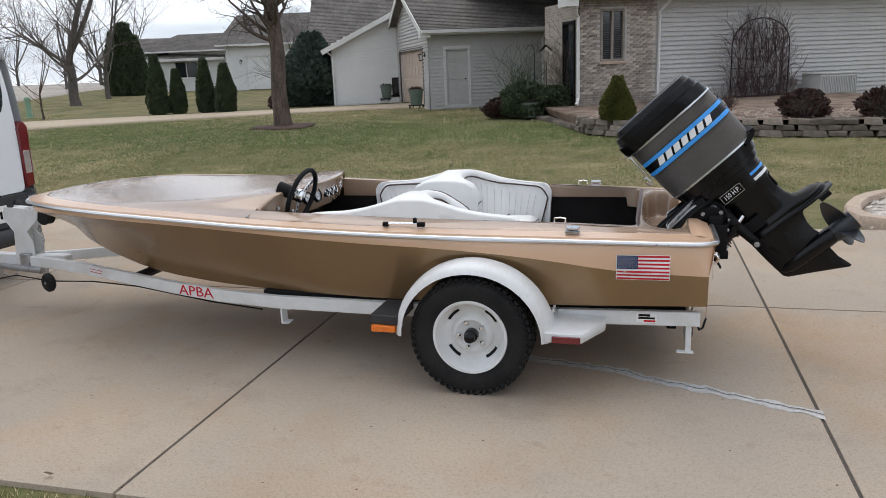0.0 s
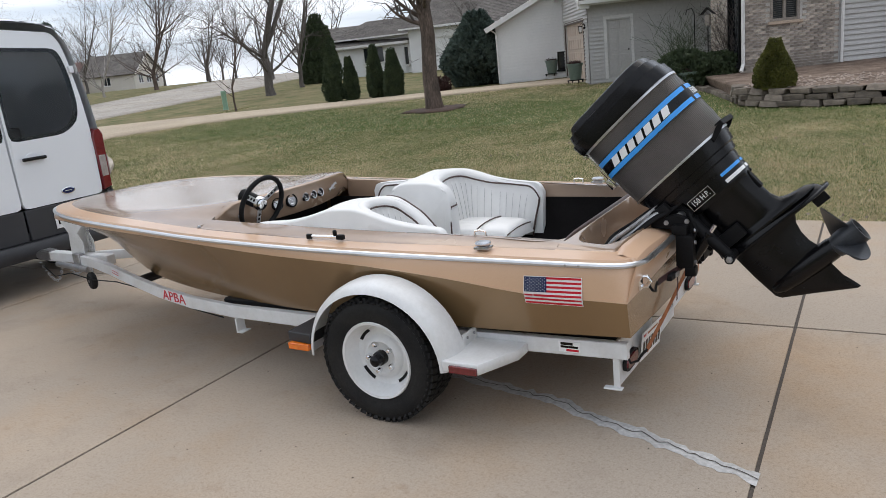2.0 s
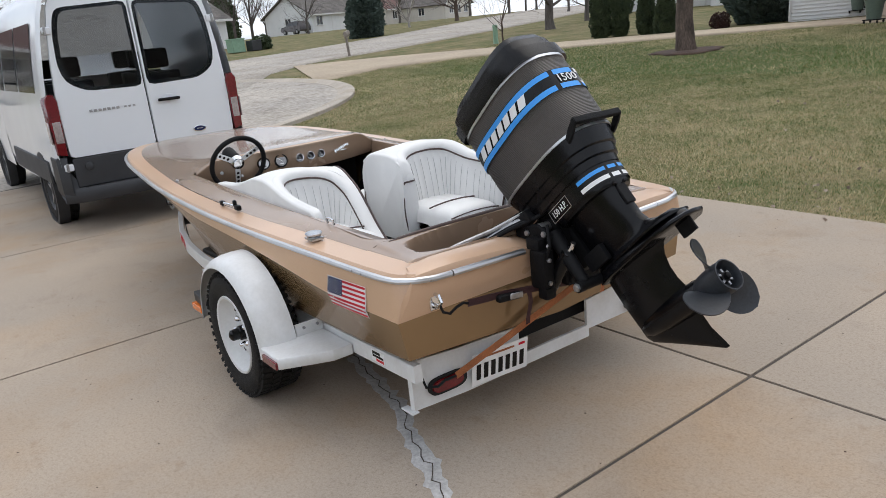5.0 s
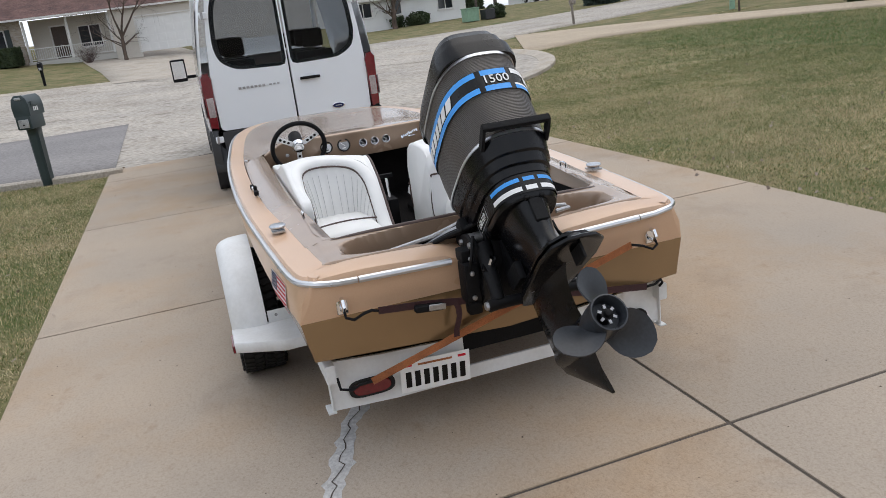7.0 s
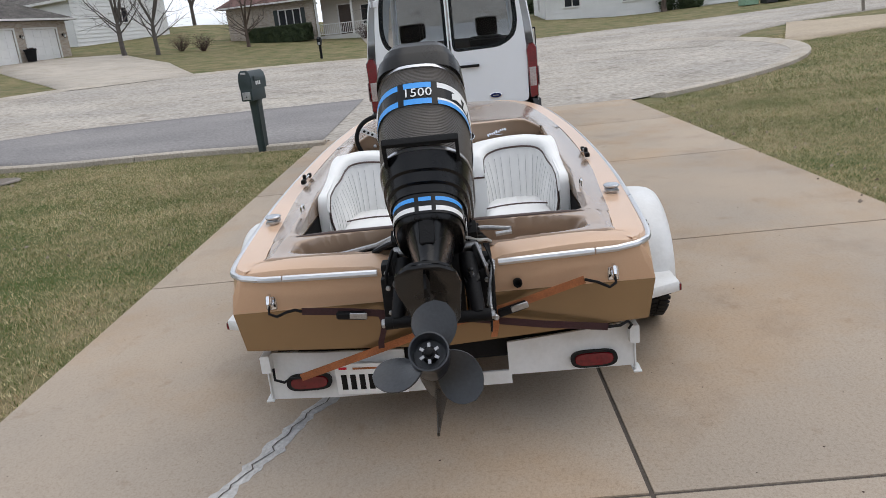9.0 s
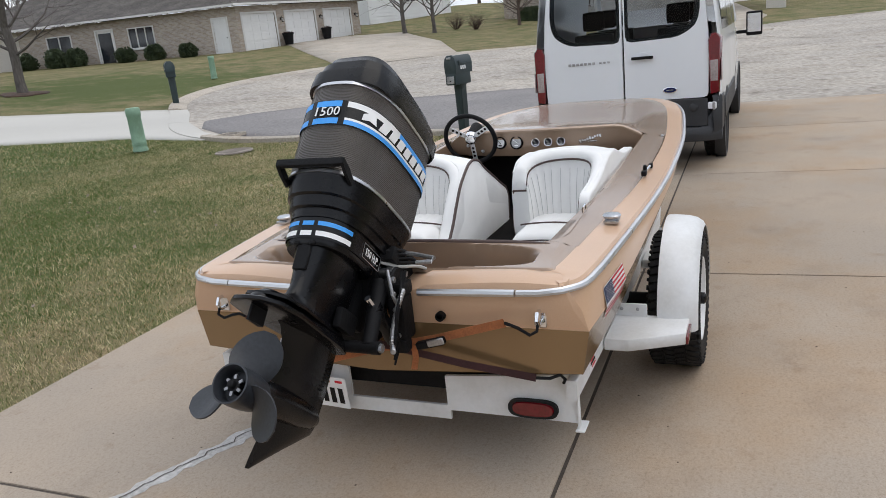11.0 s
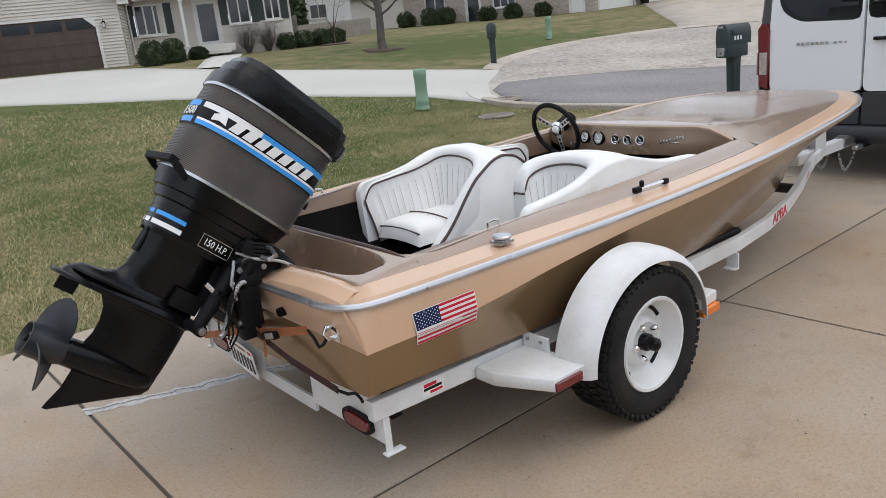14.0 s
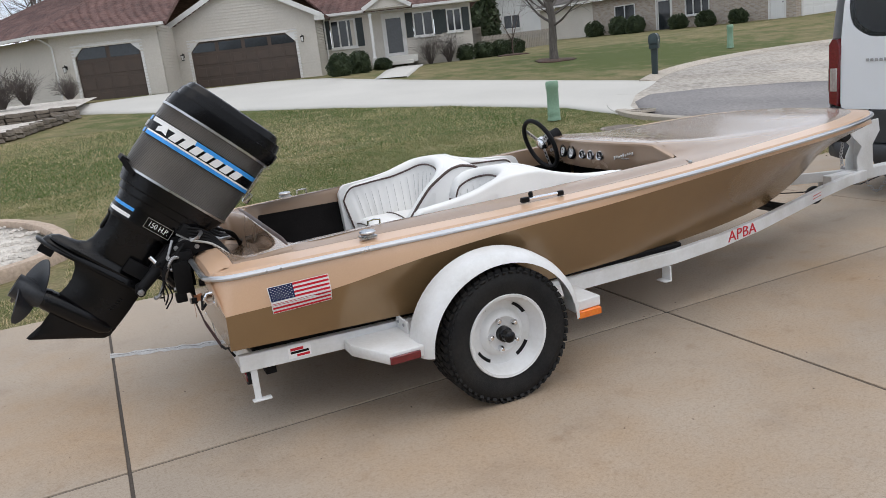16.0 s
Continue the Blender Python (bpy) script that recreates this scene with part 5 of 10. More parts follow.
    part("corner_foot", B(((-0.085, sgn * 0.783, 0.275), (0.03, 0.008, 0.14)), ((-0.10, sgn * 0.79, 0.203), (0.085, 0.035, 0.008)), bevel=0.002), M["white"], trailer)

# rear crossbar
bm = bmesh.new()
prism(bm, [(-0.78, 0.20), (-0.50, 0.185), (0.26, 0.185), (0.26, 0.225), (0.78, 0.225), (0.78, 0.425), (0.55, 0.40), (0.25, 0.375), (0.25, 0.245), (-0.19, 0.245), (-0.19, 0.385), (-0.55, 0.40), (-0.78, 0.42)], 0.014, pose(-0.09, 0, 0, 0, 0, 90))
part("rear_crossbar", bm, M["white"], trailer, "cut white rear crossbar plate")
# black bar added behind the crossbar, standing in for the shade in its gap
part("inner_brace", B(((-0.17, 0.03, 0.33), (0.05, 1.4, 0.09)), bevel=0.004), M["blackmat"], trailer, "black bar added to darken the gap in the crossbar")

# plate with plain bars
PL = pose(-0.048, -0.337, 0.278, 0, 7, 0) @ pose(0, 0, 0, -1, 0, -3)
plate = part("licence_plate", B(((0, 0, 0), (0.003, 0.305, 0.152)), bevel=0.001), M["decal"], trailer, "white licence plate with dark characters", m=PL)
for k in range(7):
    part("plate_character", B(((0.0025, -0.118 + 0.0395 * k, -0.014), (0.0015, 0.024, 0.075)), bevel=0.0005), M["black"], plate)
for y in (-0.118, 0.118):
    part("plate_bar", B(((0.0025, y, 0.055), (0.0015, 0.035, 0.011))), M["red"], plate)
part("plate_script", B(((0.0025, 0, 0.053), (0.0015, 0.15, 0.009))), M["strapo"], plate)
for sgn in (-1, 1):
    m = pose(-0.30, sgn * 0.7962, 0.383, 90, 0, 0 if sgn < 0 else 180)
    st = part("maker_sticker", B(((0, 0, 0), (0.105, 0.052, 0.0015))), M["decal"], trailer, "small black, white and red sticker", m=m)
    part("sticker_top", B(((-0.012, 0.015, 0.0012), (0.06, 0.013, 0.001))), M["red" if sgn > 0 else "black"], st)
    part("sticker_base", B(((0.015, -0.016, 0.0012), (0.06, 0.011, 0.001))), M["red"], st)
    part("sticker_word", B(((0.0, 0.0, 0.0012), (0.085, 0.011, 0.001))), M["black"], st)

# red lettering on the curved rails
for sgn in (-1, 1):
    x0, y0 = -3.10, 0.692
    turn = math.degrees(math.atan2(0.64 - 0.725, -3.3 + 2.9))
    yaw = math.degrees(math.atan2(0.085, 0.40))
    m = pose(x0, sgn * (y0 + 0.0125), 0.384, 90, 0, -yaw if sgn < 0 else 180 + yaw)
    words("red_letters", "APBA", 0.094, M["red"], trailer, m, 0.0012, "bold red lettering", width=1.32)
    m = pose(-4.12, sgn * 0.392, 0.40, 90, 0, (-21 if sgn < 0 else 201))
    pin = part("pin_stripe", B(((0, 0.012, 0), (0.16, 0.004, 0.002))), M["red"], trailer, m=m)
    part("pin_stripe", B(((0, -0.008, 0), (0.16, 0.004, 0.002))), M["red"], trailer, m=m)


# tie-down straps
def strap(name, pts, w, material, label):
    bm = bmesh.new()
    rings = []
    for i, p in enumerate(pts):
        a, b = Vector(pts[max(0, i - 1)]), Vector(pts[min(len(pts) - 1, i + 1)])
        d = (b - a).normalized()
        up = Vector((1, 0, 0)).cross(d).normalized() * w / 2
        p = Vector(p)
        t = Vector((0.0012, 0, 0))
        rings.append([p - up - t, p + up - t, p + up + t, p - up + t])
    loft(bm, rings, True)
    ob = new(name, finish(name, bm, material, 30))
    ob.matrix_basis = BOAT
    return tagged(ob, label, "strap", "tie-down straps")


def ratchet(parent, c, an):
    m = pose(*c) @ pose(0, 0, 0, an, 0, 0)
    r = part("ratchet", B(((0.008, 0, 0), (0.03, 0.12, 0.03)), bevel=0.006), M["blackmat"], parent, "ratchet buckle", m=m)
    part("ratchet_plate", B(((0.026, 0.03, 0.004), (0.006, 0.07, 0.026)), bevel=0.003), M["steel"], r)


def hook(parent, pts):
    bm = bmesh.new()
    tube(bm, pts, 0.006, 6)
    part("hook", bm, M["blackmat"], parent, "black coated hook")


sa = strap("ratchet_strap", [(0.055, -0.56, 0.645), (0.06, -0.38, 0.63), (0.062, 0.0, 0.575), (0.05, 0.4, 0.50), (0.02, 0.66, 0.452)], 0.03, M["strapd"], "dark red ratchet strap across the transom")
hook(sa, [(0.05, -0.69, 0.672), (0.065, -0.69, 0.65), (0.068, -0.66, 0.636), (0.062, -0.62, 0.65), (0.058, -0.585, 0.655), (0.056, -0.56, 0.645)])
hook(sa, [(0.02, 0.66, 0.452), (0.01, 0.71, 0.45), (0.0, 0.745, 0.462), (-0.01, 0.76, 0.44), (-0.02, 0.75, 0.42)])
ratchet(sa, (0.06, -0.36, 0.615), -6)
sb = strap("ratchet_strap", [(0.055, 0.57, 0.675), (0.06, 0.30, 0.60), (0.05, 0.0, 0.53), (0.03, -0.35, 0.42), (0.01, -0.62, 0.335)], 0.032, M["strapo"], "frayed orange ratchet strap across the transom")
hook(sb, [(0.05, 0.69, 0.672), (0.066, 0.69, 0.655), (0.07, 0.665, 0.64), (0.062, 0.62, 0.662), (0.055, 0.57, 0.675)])
hook(sb, [(0.01, -0.62, 0.335), (0.0, -0.67, 0.33), (-0.01, -0.70, 0.31), (-0.03, -0.745, 0.315), (-0.05, -0.75, 0.36)])
ratchet(sb, (0.062, 0.28, 0.585), 15)
bm = bmesh.new()
loft(bm, [[(0.064, -0.26 + 0.012 * math.sin(k), 0.61 - 0.03 * k), (0.064, -0.235 + 0.012 * math.sin(k), 0.612 - 0.03 * k)] for k in range(6)], closed=False)
part("loose_end", bm, M["strapd"], sa)
bm = bmesh.new()
loft(bm, [[(0.068, 0.19 + 0.008 * math.sin(k), 0.57 - 0.025 * k), (0.068, 0.216 + 0.008 * math.sin(k), 0.57 - 0.025 * k)] for k in range(5)], closed=False)
part("loose_end", bm, M["strapo"], sb)
# ---- the outboard motor, tilted up on its bracket ----
M["mesh"] = mat("ribbed_grey_cowl", (0.115, 0.105, 0.098), 0.40, metal=0.6, var=0.12, big=6, fine=260, stain=0.35, bump=0.0)
_n, _l = M["mesh"].node_tree.nodes, M["mesh"].node_tree.links
_w = _n.new("ShaderNodeTexWave")
_w.bands_direction, _w.inputs["Scale"].default_value = "Z", 48.0
_co = _n.new("ShaderNodeTexCoord")
_l.new(_co.outputs["Object"], _w.inputs["Vector"])
_b = _n.new("ShaderNodeBump")
_b.inputs["Strength"].default_value, _b.inputs["Distance"].default_value = 0.6, 0.005
_l.new(_w.outputs["Fac"], _b.inputs["Height"])
_l.new(_b.outputs["Normal"], _n["Principled BSDF"].inputs["Normal"])

MOTOR = BOAT @ pose(0, 0, 0.80, 0, -42, 0)
motor = thing("outboard_motor", "tall black outboard motor with blue stripes, tilted up on the transom", "motor", MOTOR)


def oval(uf, ur, hw, v, p=2.7, n=56):
    """A ring round the motor at height v, squarer at the front."""
    c, h = (uf + ur) / 2, (ur - uf) / 2
    out = []
    for k in range(n):
        a = 2 * math.pi * k / n
        x, y = math.cos(a), math.sin(a)
        q = p if x > 0 else p + 1.6
        f = (abs(x) ** q + abs(y) ** q) ** (-1 / q)
        out.append((c + h * x * f, hw * y * f, v))
    return out


def side_w(u, uf, ur, hw, p=2.7):
    c, h = (uf + ur) / 2, (ur - uf) / 2
    x = (u - c) / h
    q = p if x > 0 else p + 1.6
    return hw * max(0.0, 1 - abs(x) ** q) ** (1 / q)


def shell(name, rows, material, label="", caps=(True, True), p=2.7):
    bm = bmesh.new()
    loft(bm, [oval(uf, ur, hw, v, p) for v, uf, ur, hw in rows], True, caps)
    return part(name, bm, material, motor, label, smooth=35)


cowl = shell("cowl_body", [(0.195, -0.048, 0.506, 0.170), (0.28, -0.055, 0.512, 0.174), (0.40, -0.058, 0.512, 0.175), (0.545, -0.062, 0.505, 0.171)], M["mesh"], "ribbed dark grey cowl wrap")
shell("cowl_top", [(0.555, -0.080, 0.502, 0.171), (0.575, -0.090, 0.502, 0.172), (0.622, -0.097, 0.496, 0.168), (0.627, -0.085, 0.484, 0.156), (0.672, -0.078, 0.474, 0.150), (0.676, -0.060, 0.468, 0.142), (0.706, -0.045, 0.455, 0.132), (0.712, -0.030, 0.445, 0.120), (0.713, 0.10, 0.35, 0.05)],
      M["black"], "glossy black cowl lid", p=4.2)
for v, t in ((0.190, 0.011), (0.550, 0.012)):
    shell("trim_band", [(v - t / 2, -0.060 - (0.008 if v > 0.4 else -0.008), 0.510, 0.1745), (v + t / 2, -0.062 - (0.008 if v > 0.4 else -0.008), 0.510, 0.1745)], M["alu"], "bright metal trim band")
shell("lower_cowl", [(0.045, 0.03, 0.452, 0.140), (0.075, 0.015, 0.455, 0.145), (0.080, 0.005, 0.468, 0.152), (0.115, -0.01, 0.476, 0.156), (0.120, -0.02, 0.488, 0.163), (0.165, -0.04, 0.500, 0.168), (0.184, -0.045, 0.505, 0.171)], M["black"], "black lower cowl with stepped edges")
shell("collar", [(-0.055, 0.13, 0.438, 0.118), (-0.045, 0.12, 0.444, 0.124), (0.03, 0.105, 0.448, 0.128), (0.045, 0.09, 0.448, 0.130)], M["black"], "black collar below the cowl")
shell("leg", [(-0.325, 0.105, 0.625, 0.088), (-0.300, 0.108, 0.615, 0.078), (-0.280, 0.112, 0.590, 0.062), (-0.268, 0.115, 0.572, 0.052), (-0.262, 0.118, 0.535, 0.049), (-0.252, 0.122, 0.485, 0.049), (-0.235, 0.126, 0.452, 0.051), (-0.20, 0.13, 0.436, 0.056), (-0.15, 0.135, 0.432, 0.066), (-0.10, 0.14, 0.432, 0.076), (-0.05, 0.145, 0.438, 0.088)], M["black"], "black driveshaft housing", p=2.2)
part("leg_panel", B(((0.432, 0, -0.10), (0.012, 0.055, 0.09)), ((0.44, 0.03, -0.050), (0.012, 0.022, 0.016)), ((0.44, -0.03, -0.050), (0.012, 0.022, 0.016)), bevel=0.004), M["blackmat"], motor)


def band(name, v0, v1, uf, ur, hw, k0, k1, material, parent, label="", p=2.7, n=112):
    """A strip of the wrap between two heights, over part of the way round."""
    bm = bmesh.new()
    lo, hi = oval(uf, ur, hw, v0, p, n), oval(uf, ur, hw, v1, p, n)
    idx = [k % n for k in range(k0, k1 + 1)]
    loft(bm, [[lo[k] for k in idx], [hi[k] for k in idx]], closed=False)
    return part(name, bm, material, parent, label)


# stripe round the cowl: port side -> stern -> starboard side
UF, UR, HW = -0.0615, 0.5155, 0.1785
stripe = band("stripe_ground", 0.370, 0.470, UF, UR, HW, -46, 46, M["black"], cowl, "black stripe with blue edges round the cowl")
for k0, k1 in ((-46, -7), (-5, 5)):
    for v in (0.372, 0.443):
        band("blue_stripe", v, v + 0.024, UF - 0.001, UR + 0.001, HW + 0.001, k0, k1, M["cyan"], stripe, "bright blue stripe")
band("blue_stripe", 0.443, 0.466, UF - 0.001, UR + 0.001, HW + 0.001, 7, 24, M["decal"], stripe, "blue stripe faded to white")
band("blue_stripe", 0.443, 0.466, UF - 0.001, UR + 0.001, HW + 0.001, 24, 46, M["cyan"], stripe, "bright blue stripe")
band("blue_stripe", 0.372, 0.390, UF - 0.001, UR + 0.001, HW + 0.001, 7, 46, M["cyan"], stripe, "bright blue stripe")
band("white_stripe", 0.390, 0.399, UF - 0.001, UR + 0.001, HW + 0.001, 7, 46, M["decal"], stripe, "white edge stripe")
words("model_number", "1500", 0.052, M["decal"], cowl, pose(UR + 0.003, 0, 0.4195, 90, 0, 90), 0.001, "white number", width=1.05)
# brand name as plain slanted bars
for sgn in (-1, 1):
    for k in range(7):
        u = 0.055 + 0.056 * k if sgn < 0 else 0.385 - 0.056 * k
        y = side_w(u, UF, UR, HW)
        y2 = side_w(u + 0.01, UF, UR, HW)
        turn = math.degrees(math.atan2(y2 - y, 0.01))
        bm = bmesh.new()
        hgt = 0.0215
        lean = 0.010 * (1 if sgn < 0 else -1)
        m = pose(u, sgn * (y + 0.0025), 0.4205 if sgn < 0 else 0.425, 0, 0, sgn * turn)
        w = 0.0205
        prism(bm, [(-w - lean, -hgt), (w - lean, -hgt), (w + lean, hgt), (-w + lean, hgt)], 0.0015, m)
        part("lettering_bar", bm, M["decal"], stripe, "plain white slanted bar of the name")
bm = bmesh.new()
m = pose(0.452, side_w(0.452, UF, UR, HW) + 0.002, 0.428, 0, 0, math.degrees(math.atan2(side_w(0.46, UF, UR, HW) - side_w(0.452, UF, UR, HW), 0.008)))
prism(bm, [(-0.03, -0.02), (0.0, -0.012), (0.03, -0.022), (0.028, 0.004), (0.0, 0.02), (-0.02, 0.024)], 0.0015, m)
part("emblem_bar", bm, M["decal"], stripe)

# collar badge
CF, CR2, CH = 0.107, 0.4495, 0.1295
badge = band("badge_ground", -0.035, 0.035, CF, CR2, CH, -34, 34, M["black"], motor, "black badge band with blue and white stripes")
for k0, k1 in ((-20, -5), (-3, 3), (5, 20)):
    band("badge_blue", 0.012, 0.028, CF - 0.001, CR2 + 0.001, CH + 0.001, k0, k1, M["cyan"], badge)
    band("badge_white", -0.026, -0.008, CF - 0.001, CR2 + 0.001, CH + 0.001, k0, k1, M["decal"], badge)
for sgn in (-1, 1):
    u = 0.215
    y = side_w(u, CF, CR2, CH)
    turn = math.degrees(math.atan2(side_w(u + 0.01, CF, CR2, CH) - y, 0.01))
    words("power_badge", "150 H.P.", 0.040, M["decal"], badge, pose(u, sgn * (y + 0.003), 0.0, 90, 0, (sgn * turn) if sgn < 0 else 180 + turn), 0.001, "white power figures", width=0.78)
    bm = bmesh.new()
    for du, dv, su, sv in ((0, 0.026, 0.135, 0.002), (0, -0.026, 0.135, 0.002), (-0.0675, 0, 0.002, 0.054), (0.0675, 0, 0.002, 0.054)):
        box(bm, (du, 0, dv), (su, 0.001, sv), 0, pose(u, sgn * (y + 0.003), 0.0, 0, 0, sgn * turn))
    part("badge_frame", bm, M["alu"], badge)

# carrying handle round the back of the cowl
hd = part("lift_handle", B(((0.527, 0, 0.207), (0.022, 0.262, 0.026)), ((0.512, 0, 0.216), (0.03, 0.240, 0.008)), bevel=0.005, seg=2), M["blackmat"], motor, "flat black lifting handle round the cowl")
for sgn in (-1, 1):
    bm = bmesh.new()
    prism(bm, [(0.536, 0.218), (0.534, 0.196), (0.500, 0.176), (0.450, 0.158), (0.450, 0.182), (0.492, 0.204)], 0.012, pose(0, sgn * 0.128, 0))
    part("handle_cheek", bm, M["blackmat"], hd)
part("front_latch", B(((-0.085, -0.02, 0.45), (0.02, 0.05, 0.20)), ((-0.10, -0.02, 0.36), (0.03, 0.065, 0.06)), ((-0.098, -0.02, 0.555), (0.022, 0.075, 0.025)), bevel=0.006, seg=2), M["chrome"], motor, "chrome cowl latch")

# anti-ventilation plate and lower unit
def plate_ring(v, grow):
    pts = [(0.10, 0.0), (0.115, 0.06), (0.20, 0.085), (0.38, 0.098), (0.50, 0.108), (0.60, 0.095), (0.645, 0.05), (0.652, 0.0)]
    pts = [(u + (grow if u > 0.4 else -grow), y + (grow if y else 0)) for u, y in pts]
    return [(u, y, v) for u, y in pts] + [(u, -y, v) for u, y in reversed(pts[1:-1])]


bm = bmesh.new()
loft(bm, [plate_ring(-0.335, -0.004), plate_ring(-0.331, 0.0), plate_ring(-0.322, 0.0), plate_ring(-0.318, -0.004)], True)
part("cavitation_plate", bm, M["black"], motor, "flat black plate above the propeller")
bm = bmesh.new()
loft(bm, [[(u * 0.9 + 0.02, y * 0.86, v) for u, y, _ in plate_ring(0, 0)] for v in (-0.297, -0.288)], True)
part("splash_plate", bm, M["black"], motor)
bm = bmesh.new()
loft(bm, [[(u, y, v) for u, y in ((0.545, 0.010), (0.615, 0.004), (0.615, -0.004), (0.545, -0.010))] for v in (-0.335, -0.385)][::-1], True)
part("trim_tab", bm, M["blackmat"], motor)


def blade_rows(table):
    rows = []
    for v, uf, ur, hw in table:
        L = ur - uf
        ring = []
        for s, t in ((0, 0.0), (0.08, 0.6), (0.3, 1.0), (0.6, 0.85), (0.9, 0.25), (1.0, 0.0)):
            ring.append((uf + L * s, hw * t, v))
        for s, t in ((0.9, 0.25), (0.6, 0.85), (0.3, 1.0), (0.08, 0.6)):
            ring.append((uf + L * s, -hw * t, v))
        rows.append(ring)
    return rows


bm = bmesh.new()
loft(bm, blade_rows([(-0.322, 0.095, 0.50, 0.045), (-0.345, 0.095, 0.450, 0.041), (-0.38, 0.095, 0.425, 0.038), (-0.43, 0.096, 0.412, 0.036), (-0.48, 0.098, 0.412, 0.035), (-0.53, 0.102, 0.425, 0.034), (-0.60, 0.108, 0.415, 0.026), (-0.625, 0.125, 0.41, 0.016), (-0.70, 0.262, 0.412, 0.009), (-0.765, 0.375, 0.430, 0.005), (-0.788, 0.415, 0.434, 0.004)]), True)
part("gearcase", bm, M["black"], motor, "black lower unit with long skeg")
bm = bmesh.new()
turned(bm, [(0.115, 0.006), (0.13, 0.026), (0.17, 0.042), (0.25, 0.051), (0.38, 0.055), (0.46, 0.053), (0.478, 0.049)], pose(0, 0, -0.575), 24)
part("torpedo", bm, M["black"], motor)
for sgn in (-1, 1):
    for k in range(6):
        part("intake_slot", B(((0.165 + 0.004 * k, sgn * 0.0365, -0.41 - 0.014 * k), (0.020, 0.003, 0.004))), M["blackmat"], motor)
    part("housing_pad", B(((0.185, sgn * 0.07, -0.235), (0.12, 0.03, 0.075)), bevel=0.012, seg=2), M["blackmat"], motor)

# propeller: right-handed, three broad rounded blades, open exhaust hub
M["prop"] = mat("satin_blue_black_propeller", (0.030, 0.034, 0.041), 0.42, var=0.3, big=10, fine=90, bump=0.06, rvar=0.12, other=(0.021, 0.023, 0.028))
PV = -0.580
prop = part("propeller", turned(bmesh.new(), [(0.470, 0.050), (0.490, 0.055), (0.53, 0.060), (0.575, 0.061), (0.606, 0.059), (0.611, 0.061), (0.612, 0.056), (0.600, 0.051), (0.560, 0.049)], pose(0, 0, PV), 36, (False, True)), M["prop"], motor, "three-bladed blue-black propeller")
for k in range(3):
    bm = bmesh.new()
    rows = []
    NB = 12
    for i in range(NB):
        f = i / (NB - 1)
        r = 0.050 + 0.134 * math.sin(f * math.pi / 2) ** 0.9
        g = (r - 0.05) / 0.134
        chord = 0.088 + 0.075 * math.sin(math.pi * min(1.0, 0.15 + g * 0.62))
        chord *= max(0.10, 1 - g ** 5) ** 0.5
        pitch = math.atan2(0.46, 2 * math.pi * r)
        row = []
        for j in range(11):
            w = (j / 10 - 0.5) * chord + 0.022 * g * g
            ang = w * math.cos(pitch) / r
            x = 0.540 - w * math.sin(pitch) + 0.012 * g * g
            row.append((x, r * math.sin(ang), r * math.cos(ang)))
        rows.append(row)
    loft(bm, rows, closed=False)
    bmesh.ops.recalc_face_normals(bm, faces=bm.faces)
    bmesh.ops.solidify(bm, geom=bm.faces[:], thickness=0.005)
    part("blade", bm, M["prop"], prop, m=pose(0, 0, PV, -(120 * k + 6), 0, 0))
bm = bmesh.new()
turned(bm, [(0.56, 0.024), (0.592, 0.022), (0.595, 0.014), (0.608, 0.012), (0.611, 0.008)], pose(0, 0, PV), 12)
nut = part("prop_nut", bm, M["blackmat"], prop, "dark propeller nut with steel lock tabs")
for k in range(6):
    part("lock_tab", B(((0.590, 0, 0.025), (0.006, 0.009, 0.014))), M["steel"], nut, m=pose(0, 0, PV, 60 * k, 0, 0))

# transom bracket, tilt rams, hoses (upright, in the boat's frame)
inv = pose(0, 0, 0.80, 0, -42, 0).inverted()


def T(x, y, z):
    return tuple(inv @ Vector((x, y, z)))


def upright(name, bm, material, label="", parent=None):
    bmesh.ops.transform(bm, matrix=inv, verts=bm.verts)
    return part(name, bm, material, parent or motor, label)


